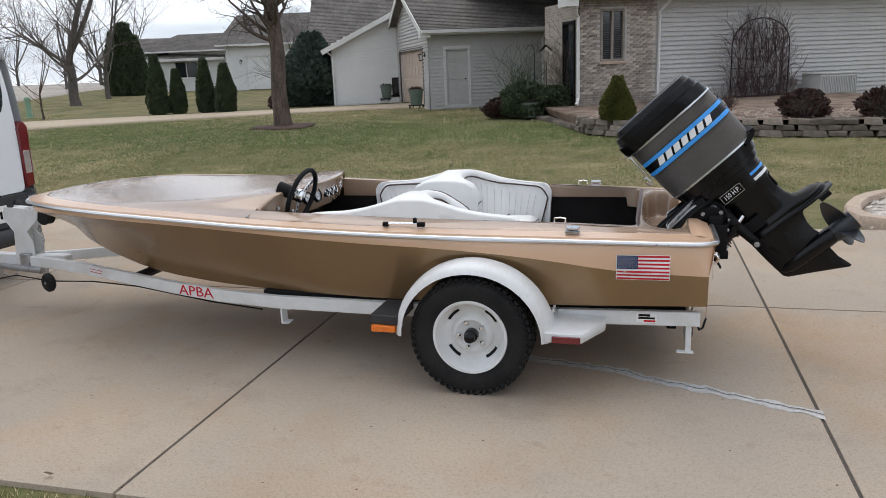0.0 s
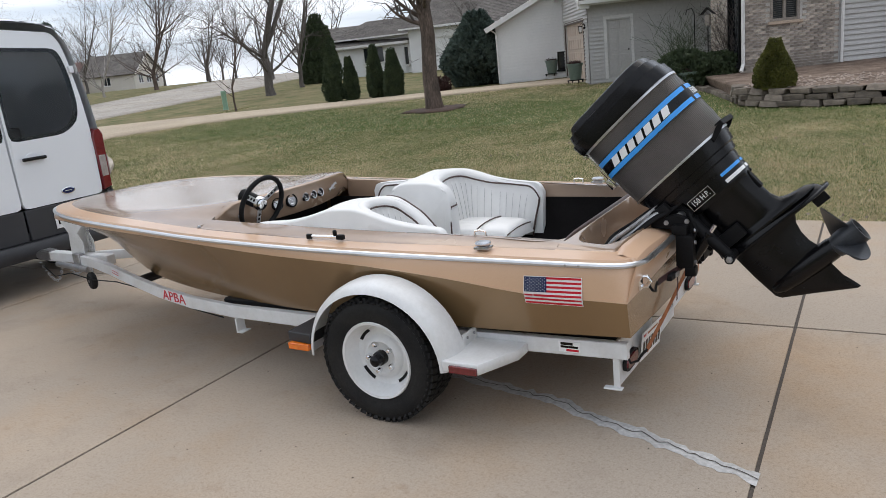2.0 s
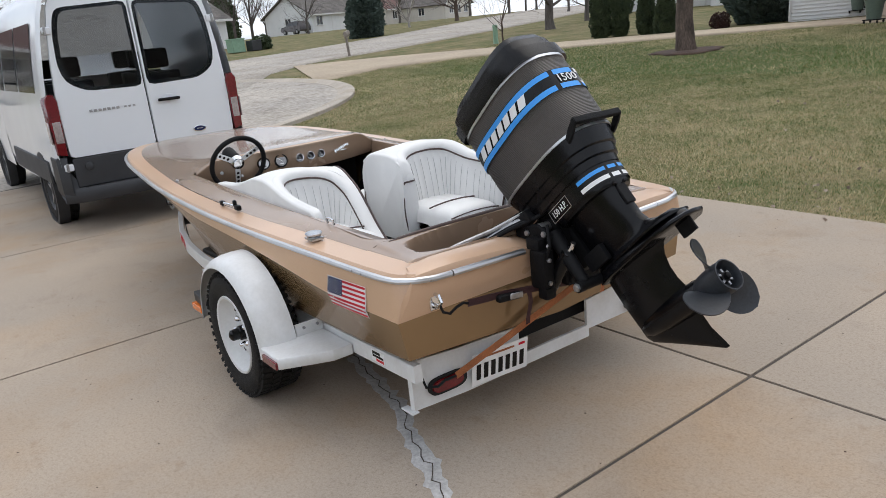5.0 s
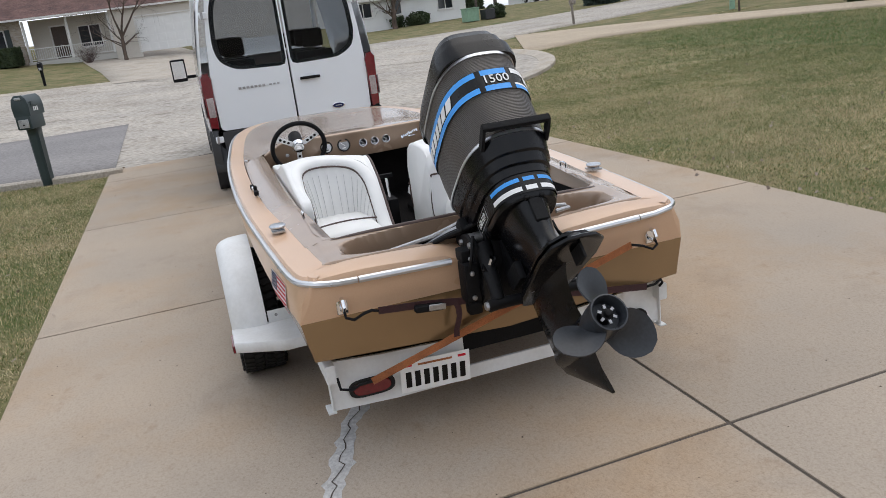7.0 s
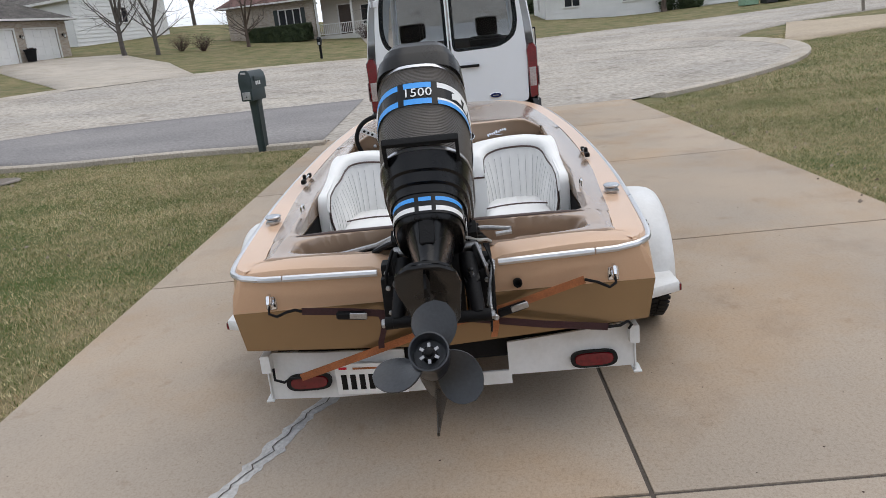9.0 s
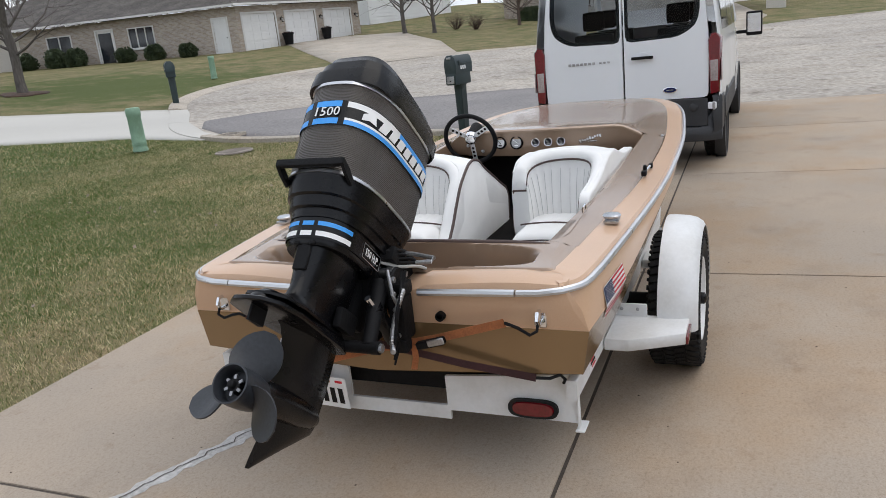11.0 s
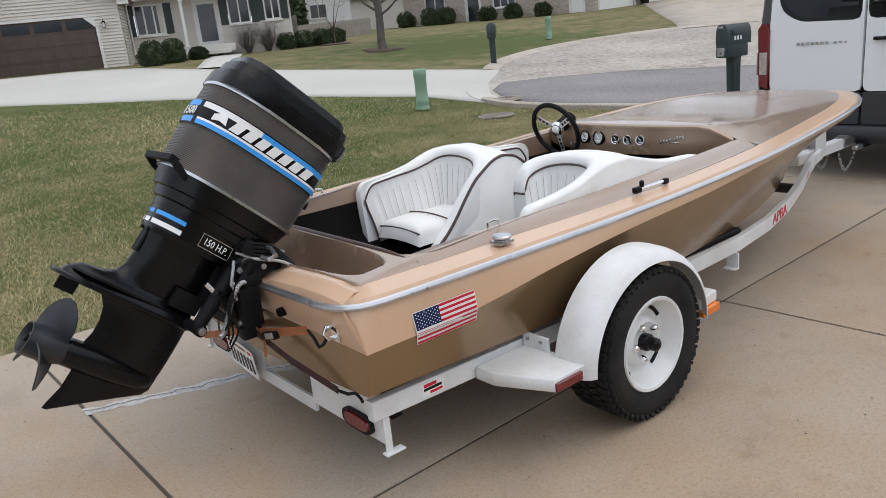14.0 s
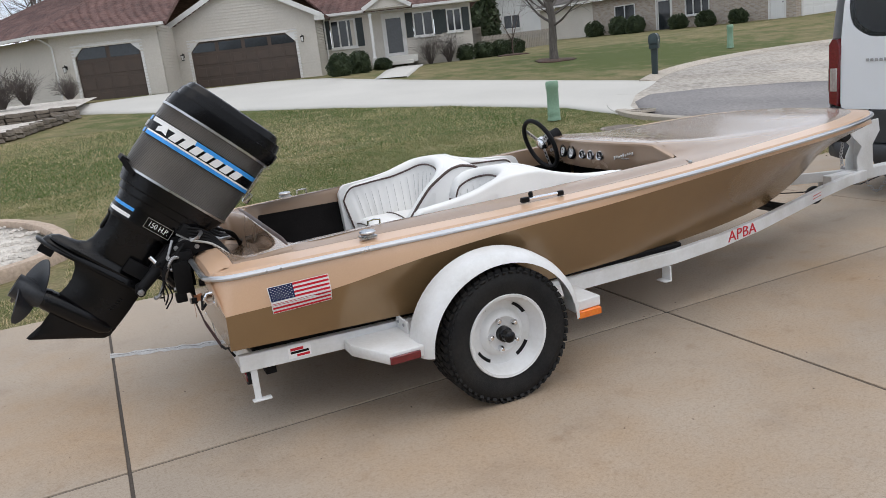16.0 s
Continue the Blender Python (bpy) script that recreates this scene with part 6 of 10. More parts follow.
bracket = None
for sgn in (-1, 1):
    bm = bmesh.new()
    prism(bm, [(-0.08, 0.80), (-0.08, 0.845), (0.06, 0.875), (0.13, 0.84), (0.12, 0.74), (0.075, 0.60), (0.048, 0.57), (0.048, 0.80)], 0.028, pose(0, sgn * 0.155, 0))
    bmesh.ops.bevel(bm, geom=bm.edges[:], offset=0.006, segments=1, affect="EDGES")
    upright("clamp_bracket", bm, M["blackmat"], "black transom clamp bracket")
    bm = bmesh.new()
    tube(bm, [(0.09, sgn * 0.135, 0.60), (0.20, sgn * 0.135, 0.775)], 0.030, 12)
    ram = upright("tilt_ram", bm, M["black"], "black hydraulic tilt ram")
    bm = bmesh.new()
    tube(bm, [(0.20, sgn * 0.135, 0.775), (0.225, sgn * 0.13, 0.815)], 0.012, 8)
    upright("ram_rod", bm, M["chrome"], "", ram)
    bm = bmesh.new()
    tube(bm, [(0.105, sgn * 0.12, 0.83), (0.295, sgn * 0.15, 0.665)], [0.035, 0.026], 10)
    upright("swivel_arm", bm, M["blackmat"])
    bm = bmesh.new()
    tube(bm, [(0.30, sgn * 0.165, 0.66), (0.30, sgn * 0.195, 0.66)], 0.024, 14)
    tb2 = upright("thrust_tube_end", bm, M["blackmat"])
    bm = bmesh.new()
    turned(bm, [(0, 0.017), (0.012, 0.016), (0.014, 0.010)], pose(0.30, sgn * 0.195, 0.66, 0, 0, 90 * sgn), 6)
    upright("thrust_bolt", bm, M["steel"], "bright steel bolt", tb2)
    for x, z in ((0.10, 0.84), (0.075, 0.68), (0.0, 0.83)):
        bm = bmesh.new()
        turned(bm, [(0, 0.013), (0.010, 0.012)], pose(x, sgn * 0.17, z, 0, 0, 90 * sgn), 6)
        upright("bracket_bolt", bm, M["steel"])
bm = bmesh.new()
tube(bm, [(0.30, -0.17, 0.66), (0.30, 0.17, 0.66)], 0.022, 12)
upright("thrust_tube", bm, M["blackmat"])
bm = bmesh.new()
tube(bm, [(0.06, -0.16, 0.855), (0.06, 0.16, 0.855)], 0.022, 12)
upright("tilt_tube", bm, M["steel"], "steel tilt tube")
bm = bmesh.new()
loft(bm, [[(x, y, z) for x, y in ((0.03, -0.10), (0.16, -0.10), (0.16, 0.10), (0.03, 0.10))] for z in (0.60, 0.70)] + [[(x, y, 0.90) for x, y in ((0.0, -0.11), (0.12, -0.11), (0.12, 0.11), (0.0, 0.11))]], True)
bmesh.ops.bevel(bm, geom=bm.edges[:], offset=0.015, segments=2, affect="EDGES")
upright("swivel_bracket", bm, M["blackmat"], "dark greasy swivel bracket")
part("front_block", B(((0.045, 0, 0.0), (0.13, 0.20, 0.12)), ((0.09, 0, -0.12), (0.10, 0.12, 0.22)), bevel=0.015, seg=2), M["blackmat"], motor)
part("carb_cover", B(((0.06, 0.14, 0.06), (0.15, 0.06, 0.06)), bevel=0.02, seg=2), M["blackmat"], motor)
part("bumper_knob", B(((0.04, -0.15, 0.075), (0.08, 0.05, 0.06)), bevel=0.02, seg=2), M["blackmat"], motor)

rn = random.Random(11)
for k in range(9):
    y0 = -0.16 + 0.035 * k
    bm = bmesh.new()
    pts = [(0.02 + rn.uniform(-0.02, 0.03), y0 * 0.5, 0.90 + rn.uniform(-0.02, 0.02)), (-0.05, y0 * 0.8, 0.875 + rn.uniform(-0.01, 0.03)), (-0.13, y0 * 1.2 - 0.06, 0.84 + rn.uniform(-0.02, 0.02)),
           (-0.19, y0 * 1.3 - 0.18, 0.79 + rn.uniform(0, 0.02)), (-0.20, y0 - 0.33, 0.765 + rn.uniform(0, 0.03)), (-0.18, -0.47, 0.74)]
    fine_pts = []
    for i in range(len(pts) - 1):
        for u in (0, 0.33, 0.66):
            fine_pts.append(tuple(a + (b - a) * u for a, b in zip(pts[i], pts[i + 1])))
    fine_pts.append(pts[-1])
    tube(bm, fine_pts, 0.0085 if k % 3 else 0.011, 7)
    upright("hose", bm, M["blackmat"] if k % 4 else M["steel"], "hose or cable looping into the splash well" if k == 0 else "")
for sgn, c in ((1, "steel"), (-1, "blackmat")):
    bm = bmesh.new()
    tube(bm, [(0.07, sgn * 0.185, 0.62), (0.12, sgn * 0.20, 0.72), (0.15, sgn * 0.19, 0.80), (0.11, sgn * 0.16, 0.88)], 0.007, 7)
    upright("hydraulic_hose", bm, M[c], "thin hydraulic line")
    bm = B(((0.095, sgn * 0.188, 0.695), (0.085, 0.060, 0.165)), ((0.12, sgn * 0.19, 0.595), (0.055, 0.055, 0.050)), ((0.07, sgn * 0.19, 0.80), (0.075, 0.05, 0.05)), bevel=0.012, seg=2)
    unit_box = upright("trim_cylinder_block", bm, M["blackmat"], "chunky black trim cylinder block")
    bm = bmesh.new()
    for z in (0.64, 0.74, 0.80):
        turned(bm, [(0, 0.010), (0.008, 0.010), (0.010, 0.006)], pose(0.138, sgn * 0.19, z), 8)
    upright("block_bolt", bm, M["steel"], "", unit_box)
bm = bmesh.new()
tube(bm, [(-0.02, 0.06, 0.90), (-0.03, 0.20, 0.90), (0.0, 0.30, 0.895), (0.03, 0.30, 0.89), (0.03, 0.24, 0.885)], 0.009, 8)
upright("steering_link", bm, M["steel"], "worn steel steering link")


# cables lying in the splash well and rising to the motor
rng = random.Random(12)
for k in range(6):
    y0 = -0.46 + 0.035 * k
    pts = [(-0.33 + 0.01 * k, y0 - 0.06, 0.69), (-0.25, y0, 0.715 + 0.012 * k), (-0.16, y0 + 0.10, 0.765 + 0.014 * k), (-0.06, -0.22 + 0.018 * k, 0.845 + 0.012 * k), (0.02, -0.15 + 0.02 * k, 0.89 + 0.006 * k), (0.07, -0.10 + 0.02 * k, 0.93)]
    pts = [tuple(curve_at([(i, p[j]) for i, p in enumerate(pts)], u * 0.25) for j in range(3)) for u in range(21)]
    part("control_cable", tube(bmesh.new(), pts, 0.0075 if k % 2 else 0.010, 7), M["blackmat"] if k != 2 else M["steel"], motor, "", m=MOTOR.inverted() @ BOAT)
for k in range(5):
    pts = [(-0.20 + 0.02 * k, 0.30 - 0.03 * k, 0.69), (-0.15, 0.26 - 0.02 * k, 0.76), (-0.07, 0.21 - 0.012 * k, 0.835 + 0.012 * k), (0.02, 0.17, 0.865 + 0.016 * k), (0.08, 0.12, 0.90 + 0.01 * k)]
    pts = [tuple(curve_at([(i, p[j]) for i, p in enumerate(pts)], u * 0.25) for j in range(3)) for u in range(17)]
    part("fuel_line", tube(bmesh.new(), pts, 0.0065, 7), M["blackmat"] if k else M["acgrey"], motor, "", m=MOTOR.inverted() @ BOAT)
# corrugated hose and wires on the bracket
pts = [(0.10 + 0.012 * u, 0.205 + 0.012 * math.sin(u * 0.6), 0.80 - 0.014 * u + 0.035 * math.sin(u * 0.5)) for u in range(13)]
bm = bmesh.new()
rr = [0.011 if i % 2 else 0.0085 for i in range(49)]
pp = [tuple(curve_at([(i, p[j]) for i, p in enumerate(pts)], u * 0.25) for j in range(3)) for u in range(49)]
tube(bm, pp, rr, 8)
part("corrugated_hose", bm, M["steel"], motor, "grey corrugated hose", m=MOTOR.inverted() @ BOAT)
for k in range(4):
    pts = [(0.06, 0.19 + 0.006 * k, 0.86), (0.14 + 0.01 * k, 0.215, 0.80 - 0.02 * k), (0.19, 0.21, 0.72 - 0.015 * k), (0.16 + 0.02 * k, 0.20, 0.62), (0.20, 0.19, 0.55 + 0.02 * k)]
    pts = [tuple(curve_at([(i, p[j]) for i, p in enumerate(pts)], u * 0.25) for j in range(3)) for u in range(17)]
    part("wire", tube(bmesh.new(), pts, 0.004, 6), M["blackmat"], motor, "", m=MOTOR.inverted() @ BOAT)
# ---- the van ----
VAN = pose(-5.88, -0.09, 0, 0, 0, 0.8)
van = thing("passenger_van", "white high-roofed passenger van with tinted rear windows, hitched to the trailer", "van", VAN)
SEC = [(0.93, 0.42), (0.965, 0.60), (0.975, 0.85), (0.972, 1.10), (0.965, 1.36), (0.935, 1.62), (0.895, 1.90), (0.850, 2.12), (0.795, 2.29), (0.70, 2.405), (0.55, 2.455), (0.28, 2.485), (0.0, 2.492)]


def van_ring(x, sy=1.0, top=2.492, n0=0):
    k = (top - 0.42) / (2.492 - 0.42)
    half = [(y * sy, 0.42 + (z - 0.42) * k) for y, z in SEC[n0:]]
    return [(x, -y, z) for y, z in half] + [(x, y, z) for y, z in reversed(half[:-1])]


bm = bmesh.new()
loft(bm, [van_ring(-0.0, 0.975, 2.455), van_ring(-0.05, 0.992, 2.482), van_ring(-0.16), van_ring(-1.5), van_ring(-3.0), van_ring(-3.45, 0.995, 2.47)], closed=False)
part("body_shell", bm, M["van"], van, "white painted body")
# nose and bonnet
bm = bmesh.new()
def nose(x, top, w):
    return [(x, -w, 0.42), (x, -w * 1.02, 0.8), (x, -w * 0.99, top - 0.12), (x, -w * 0.9, top - 0.02), (x, 0, top), (x, w * 0.9, top - 0.02), (x, w * 0.99, top - 0.12), (x, w * 1.02, 0.8), (x, w, 0.42)]
loft(bm, [nose(-3.4, 1.46, 0.955), nose(-4.4, 1.42, 0.95), nose(-4.6, 1.36, 0.945), nose(-5.4, 1.18, 0.92), nose(-5.68, 1.0, 0.87), nose(-5.75, 0.75, 0.82)], closed=False)
bm.faces.new([bm.verts.new(p) for p in nose(-5.75, 0.75, 0.82)])
part("bonnet", bm, M["van"], van)
for sgn in (-1, 1):
    bm = bmesh.new()
    tube(bm, [(-3.40, sgn * 0.80, 2.36), (-4.42, sgn * 0.90, 1.42)], 0.045, 8)
    part("pillar", bm, M["van"], van)
part("windscreen", loft(bmesh.new(), [[(-3.42, -0.80, 2.38), (-3.42, 0, 2.43), (-3.42, 0.80, 2.38)], [(-4.42, -0.88, 1.42), (-4.47, 0, 1.43), (-4.42, 0.88, 1.42)]], closed=False), M["vanglass"], van, "clear windscreen")
part("van_floor", B(((-2.7, 0, 0.50), (5.4, 1.84, 0.12))), M["plastic"], van)
part("underbody", B(((-2.7, 0, 0.37), (5.2, 1.5, 0.14)), bevel=0.02), M["blackmat"], van)

# rear doors with a window cut out of each
def door(sgn):
    a, b = 0.006, 0.845
    zb, zt = 0.775, 2.36
    outline = [(a, zb), (b + 0.005, zb), (b + 0.012, 1.36), (b - 0.015, 1.70), (b - 0.06, 2.05), (b - 0.10, 2.24), (b - 0.17, 2.345), (a, 2.392)]
    hole = [(0.025, 1.385), (0.565, 1.40), (0.735, 1.50), (0.775, 1.66), (0.755, 1.95), (0.715, 2.13), (0.665, 2.195), (0.025, 2.225)]
    def soft(poly, r):
        out = []
        n = len(poly)
        for i, p in enumerate(poly):
            for q, first in ((poly[i - 1], True), (poly[(i + 1) % n], False)):
                l = math.hypot(q[0] - p[0], q[1] - p[1])
                f = min(r, 0.42 * l) / l
                e = (p[0] + (q[0] - p[0]) * f, p[1] + (q[1] - p[1]) * f)
                if first:
                    a_ = e
                else:
                    out += [a_, tuple(0.25 * a_[k] + 0.5 * p[k] + 0.25 * e[k] for k in (0, 1)), e]
        return out

    outline, hole = soft(outline, 0.05), soft(hole, 0.07)
    d = new("rear_door")
    d.parent = van
    tagged(d, "white rear door with tinted window")
    bm = bmesh.new()
    crown = lambda y, z: 0.016 - 0.05 * max(0.0, z - 1.5) ** 1.6 - 0.02 * (y / 0.85) ** 2
    rings = [[(crown(y, z) - 0.03, sgn * y, z) for y, z in outline], [(crown(y, z), sgn * y, z) for y, z in [(o[0] * 0.99 + 0.004, o[1] * 0.996 + 0.004) for o in outline]],
             [(crown(y, z), sgn * y, z) for y, z in hole], [(crown(y, z) - 0.025, sgn * y, z) for y, z in hole]]
    loft(bm, rings, True, (False, False))
    part("door_panel", bm, M["van"], d)
    bm = bmesh.new()
    face = [bm.verts.new((crown(y, z) - 0.004, sgn * y, z)) for y, z in hole]
    bm.faces.new(face)
    pane = part("window_pane", bm, M["vanglass"], d, "dark tinted glass")
    pane.visible_shadow = False
    # dark ceramic border of the glass
    bm = bmesh.new()
    inset = [(0.06 + (y - 0.06) * 0.93 if y > 0.06 else 0.06, 1.80 + (z - 1.80) * 0.92) for y, z in hole]
    loft(bm, [[(crown(y, z) - 0.008, sgn * y, z) for y, z in hole], [(crown(y, z) - 0.008, sgn * y, z) for y, z in inset]], True, (False, False))
    part("glass_border", bm, M["darkpane"], d, "black printed glass border")
    part("lower_trim", B(((0.012, sgn * 0.425, 0.625), (0.025, 0.83, 0.285)), bevel=0.006), M["plastic"], d, "dark grey plastic lower panel")
    bm = bmesh.new()
    turned(bm, [(0.0, 0.042), (0.02, 0.04), (0.026, 0.025)], pose(0.02, sgn * 0.70, 0.68), 18)
    part("door_stop", bm, M["plastic"], d)
    for z in (0.69, 1.99):
        y = 0.885 if z < 1 else 0.80
        h = part("hinge", B(((-0.005 if z > 1 else 0.02, sgn * y, z), (0.03, 0.085, 0.07)), bevel=0.008), M["van"], d, "white door hinge")
        part("hinge_pin", B(((0.015 if z > 1 else 0.04, sgn * (y + 0.015), z), (0.012, 0.025, 0.085)), bevel=0.004), M["steel"], h)
    return d


dl, dr = door(-1), door(1)
part("door_handle", B(((0.042, 0.20, 1.222), (0.03, 0.225, 0.032)), bevel=0.012, seg=2), M["black"], dr, "black door handle")
bm = bmesh.new()
turned(bm, [(0.0, 0.075), (0.004, 0.07)], pose(0.018, 0.20, 1.235) @ Matrix.Diagonal((1, 1, 0.55, 1)), 24)
part("handle_recess", bm, M["van"], dr)
bm = bmesh.new()
turned(bm, [(0.0, 0.074), (0.006, 0.072), (0.009, 0.064)], pose(0.016, 0.47, 0.872) @ Matrix.Diagonal((1, 1, 0.45, 1)), 28)
ov = part("oval_badge", bm, M["chrome"], dr, "dark oval badge with a bright edge")
bm = bmesh.new()
turned(bm, [(0.0, 0.064), (0.002, 0.06)], pose(0.0235, 0.47, 0.872) @ Matrix.Diagonal((1, 1, 0.43, 1)), 28)
part("badge_field", bm, M["blue"], ov)
part("badge_bar", B(((0.0265, 0.47, 0.872), (0.001, 0.07, 0.008))), M["alu"], ov)
for k in range(10):
    y = -0.57 + 0.043 * k + (0.03 if k > 6 else 0)
    part("name_bar", B(((0.018, y, 1.205), (0.004, 0.030 if k < 7 else 0.026, 0.026 if k < 7 else 0.020)), bevel=0.002), M["steel"], dl, "plain grey bar of the model name")

# bumper, plate, lamps
bm = bmesh.new()
rows = []
for k in range(21):
    u = -1 + 2 * k / 20
    y = u * 0.975
    bx = 0.10 - 0.10 * ease(0.80, 1.0, abs(u)) - 0.02 * u * u
    rows.append([(-0.25 if abs(u) > 0.99 else -0.02, y, 0.40), (bx - 0.02, y, 0.33), (bx, y, 0.37), (bx, y, 0.445), (bx - 0.025, y, 0.475), (0.0 if abs(u) < 0.86 else bx - 0.03, y, 0.48 if abs(u) < 0.86 else 0.62), (-0.06, y, 0.48 if abs(u) < 0.86 else 0.70)])
loft(bm, rows, closed=False)
part("rear_bumper", bm, M["plastic"], van, "dark grey plastic rear bumper")
for sgn in (-1, 1):
    bm = bmesh.new()
    loft(bm, [[(-0.30, sgn * 0.955, 0.36), (-0.30, sgn * 0.985, 0.45), (-0.30, sgn * 0.985, 0.78), (-0.30, sgn * 0.96, 0.80)], [(-0.02, sgn * 0.94, 0.36), (-0.02, sgn * 0.98, 0.45), (-0.02, sgn * 0.98, 0.78), (-0.02, sgn * 0.955, 0.80)], [(0.03, sgn * 0.88, 0.40), (0.035, sgn * 0.90, 0.45), (0.03, sgn * 0.89, 0.77), (0.01, sgn * 0.88, 0.79)]], closed=False)
    part("bumper_corner", bm, M["plastic"], van)
    part("reflector", B(((0.085, sgn * 0.60, 0.415), (0.012, 0.105, 0.038)), bevel=0.004), M["redlens"], van, "red bumper reflector")
    bm = bmesh.new()
    lamp_pts = [(0.865, 0.80), (0.955, 0.82), (0.968, 1.36), (0.93, 1.41), (0.875, 1.405), (0.845, 1.34)]
    if sgn:
        loft(bm, [[(-0.12, sgn * (y + 0.010), z) for y, z in lamp_pts], [(0.0, sgn * y, z) for y, z in lamp_pts], [(0.018, sgn * (0.90 + (y - 0.90) * 0.85), 1.1 + (z - 1.1) * 0.97) for y, z in lamp_pts]], True)
    lamp = part("tail_lamp", bm, M["redlens"], van, "tall red tail lamp with clear middle")
    part("clear_lens", B(((0.012, sgn * 0.905, 1.04), (0.018, 0.075, 0.21)), ((-0.05, sgn * 0.974, 1.04), (0.10, 0.012, 0.21)), bevel=0.004), M["clearlens"], lamp, "clear reversing lens")
    # side windows, dark strip, arches, wheels
    for xa, xb in ((-0.42, -1.45), (-1.52, -2.55), (-2.66, -3.35)):
        bm = bmesh.new()
        loft(bm, [[(x, sgn * 0.960, 1.42), (x, sgn * 0.943, 1.62), (x, sgn * 0.905, 1.88), (x, sgn * 0.868, 2.09)] for x in (xa, xb)], closed=False)
        part("side_window", bm, M["darkpane"], van, "dark tinted side window")
    part("side_trim", B(((-1.75, sgn * 0.972, 0.60), (2.4, 0.03, 0.24)), bevel=0.01), M["plastic"], van)
    for x in (-1.02, -4.75):
        bm = bmesh.new()
        turned(bm, [(-0.10, 0.415), (0.012, 0.415), (0.012, 0.36), (-0.10, 0.36)], pose(x, sgn * 0.965, 0.37, 0, 0, 90 * sgn), 40, (False, False))
        part("wheel_arch", bm, M["plastic"], van)
        bm = bmesh.new()
        turned(bm, [(-0.11, 0.22), (-0.115, 0.30), (-0.09, 0.345), (-0.05, 0.352), (0.05, 0.352), (0.09, 0.345), (0.115, 0.30), (0.11, 0.22)], pose(x, sgn * 0.855, 0.352, 0, 0, 90 * sgn), 48, (False, False))
        tyre = part("tyre", bm, M["rubber"], van, "black van tyre")
        bm = bmesh.new()
        for k in range(60):
            for off in (-0.07, -0.024, 0.024, 0.07):
                box(bm, (off, 0, 0.353), (0.038, 0.024, 0.010), 0, pose(x, sgn * 0.855, 0.352, 0, 0, 90 * sgn) @ pose(0, 0, 0, 6 * k + off * 30, 0, 0))
        tagged(part("tread", bm, M["rubber"], tyre), kind="stuff")
        bm = bmesh.new()
        turned(bm, [(0.06, 0.225), (0.108, 0.215), (0.095, 0.195), (0.05, 0.18), (0.055, 0.07), (0.085, 0.05), (0.09, 0.02)], pose(x, sgn * 0.855, 0.352, 0, 0, 90 * sgn), 36, (False, True))
        rim = part("rim", bm, M["plastic"], tyre, "dark wheel rim")
        for k in range(5):
            part("rim_spoke", B(((0.075, 0, 0.125), (0.02, 0.035, 0.15)), bevel=0.005), M["steel"], rim, m=pose(x, sgn * 0.855, 0.352, 0, 0, 90 * sgn) @ pose(0, 0, 0, 72 * k, 0, 0))
    mir = part("door_mirror", B(((-4.05, sgn * 1.20, 1.36), (0.13, 0.22, 0.34)), ((-4.07, sgn * 1.03, 1.25), (0.06, 0.16, 0.05)), bevel=0.03, seg=2), M["blackmat"], van, "black door mirror")
    part("mirror_glass", B(((-3.982, sgn * 1.20, 1.37), (0.006, 0.18, 0.26))), M["chrome"], mir)
pl = part("rear_plate", B(((0.032, 0.42, 0.615), (0.004, 0.305, 0.152)), bevel=0.001), M["decal"], van, "white licence plate with dark characters")
for k in range(7):
    part("plate_character", B(((0.0355, 0.305 + 0.039 * k, 0.61), (0.002, 0.024, 0.068))), M["black"], pl)
part("plate_header", B(((0.0355, 0.40, 0.675), (0.002, 0.15, 0.014))), M["red"], pl)
part("hitch_receiver", B(((-0.05, 0.06, 0.34), (0.35, 0.08, 0.075)), bevel=0.006), M["blackmat"], van)
part("ball_mount", B(((0.16, 0.06, 0.315), (0.16, 0.05, 0.04)), bevel=0.006), M["steel"], van)
part("roof_seam", loft(bmesh.new(), [[(0.002, y, z + 0.004) for y, z in ((-0.78, 2.30), (-0.66, 2.385), (-0.4, 2.425), (0.0, 2.435), (0.4, 2.425), (0.66, 2.385), (0.78, 2.30))], [(-0.01, y * 1.01, z + 0.018) for y, z in ((-0.78, 2.30), (-0.66, 2.385), (-0.4, 2.425), (0.0, 2.435), (0.4, 2.425), (0.66, 2.385), (0.78, 2.30))]], closed=False), M["plastic"], van)
part("brake_light", B(((0.004, 0.0, 2.43), (0.02, 0.30, 0.028)), bevel=0.006), M["redlens"], van, "high red brake light")
# seats seen through the glass
for x in (-3.1, -2.2, -1.3):
    for y in (-0.5, 0.45):
        s = part("van_seat", B(((x, y, 1.1), (0.16, 0.46, 0.75)), bevel=0.05, seg=2), M["plastic"], van, "dark van seat")
        part("head_rest", B(((x, y, 1.62), (0.10, 0.26, 0.22)), bevel=0.05, seg=2), M["blackmat"], s)


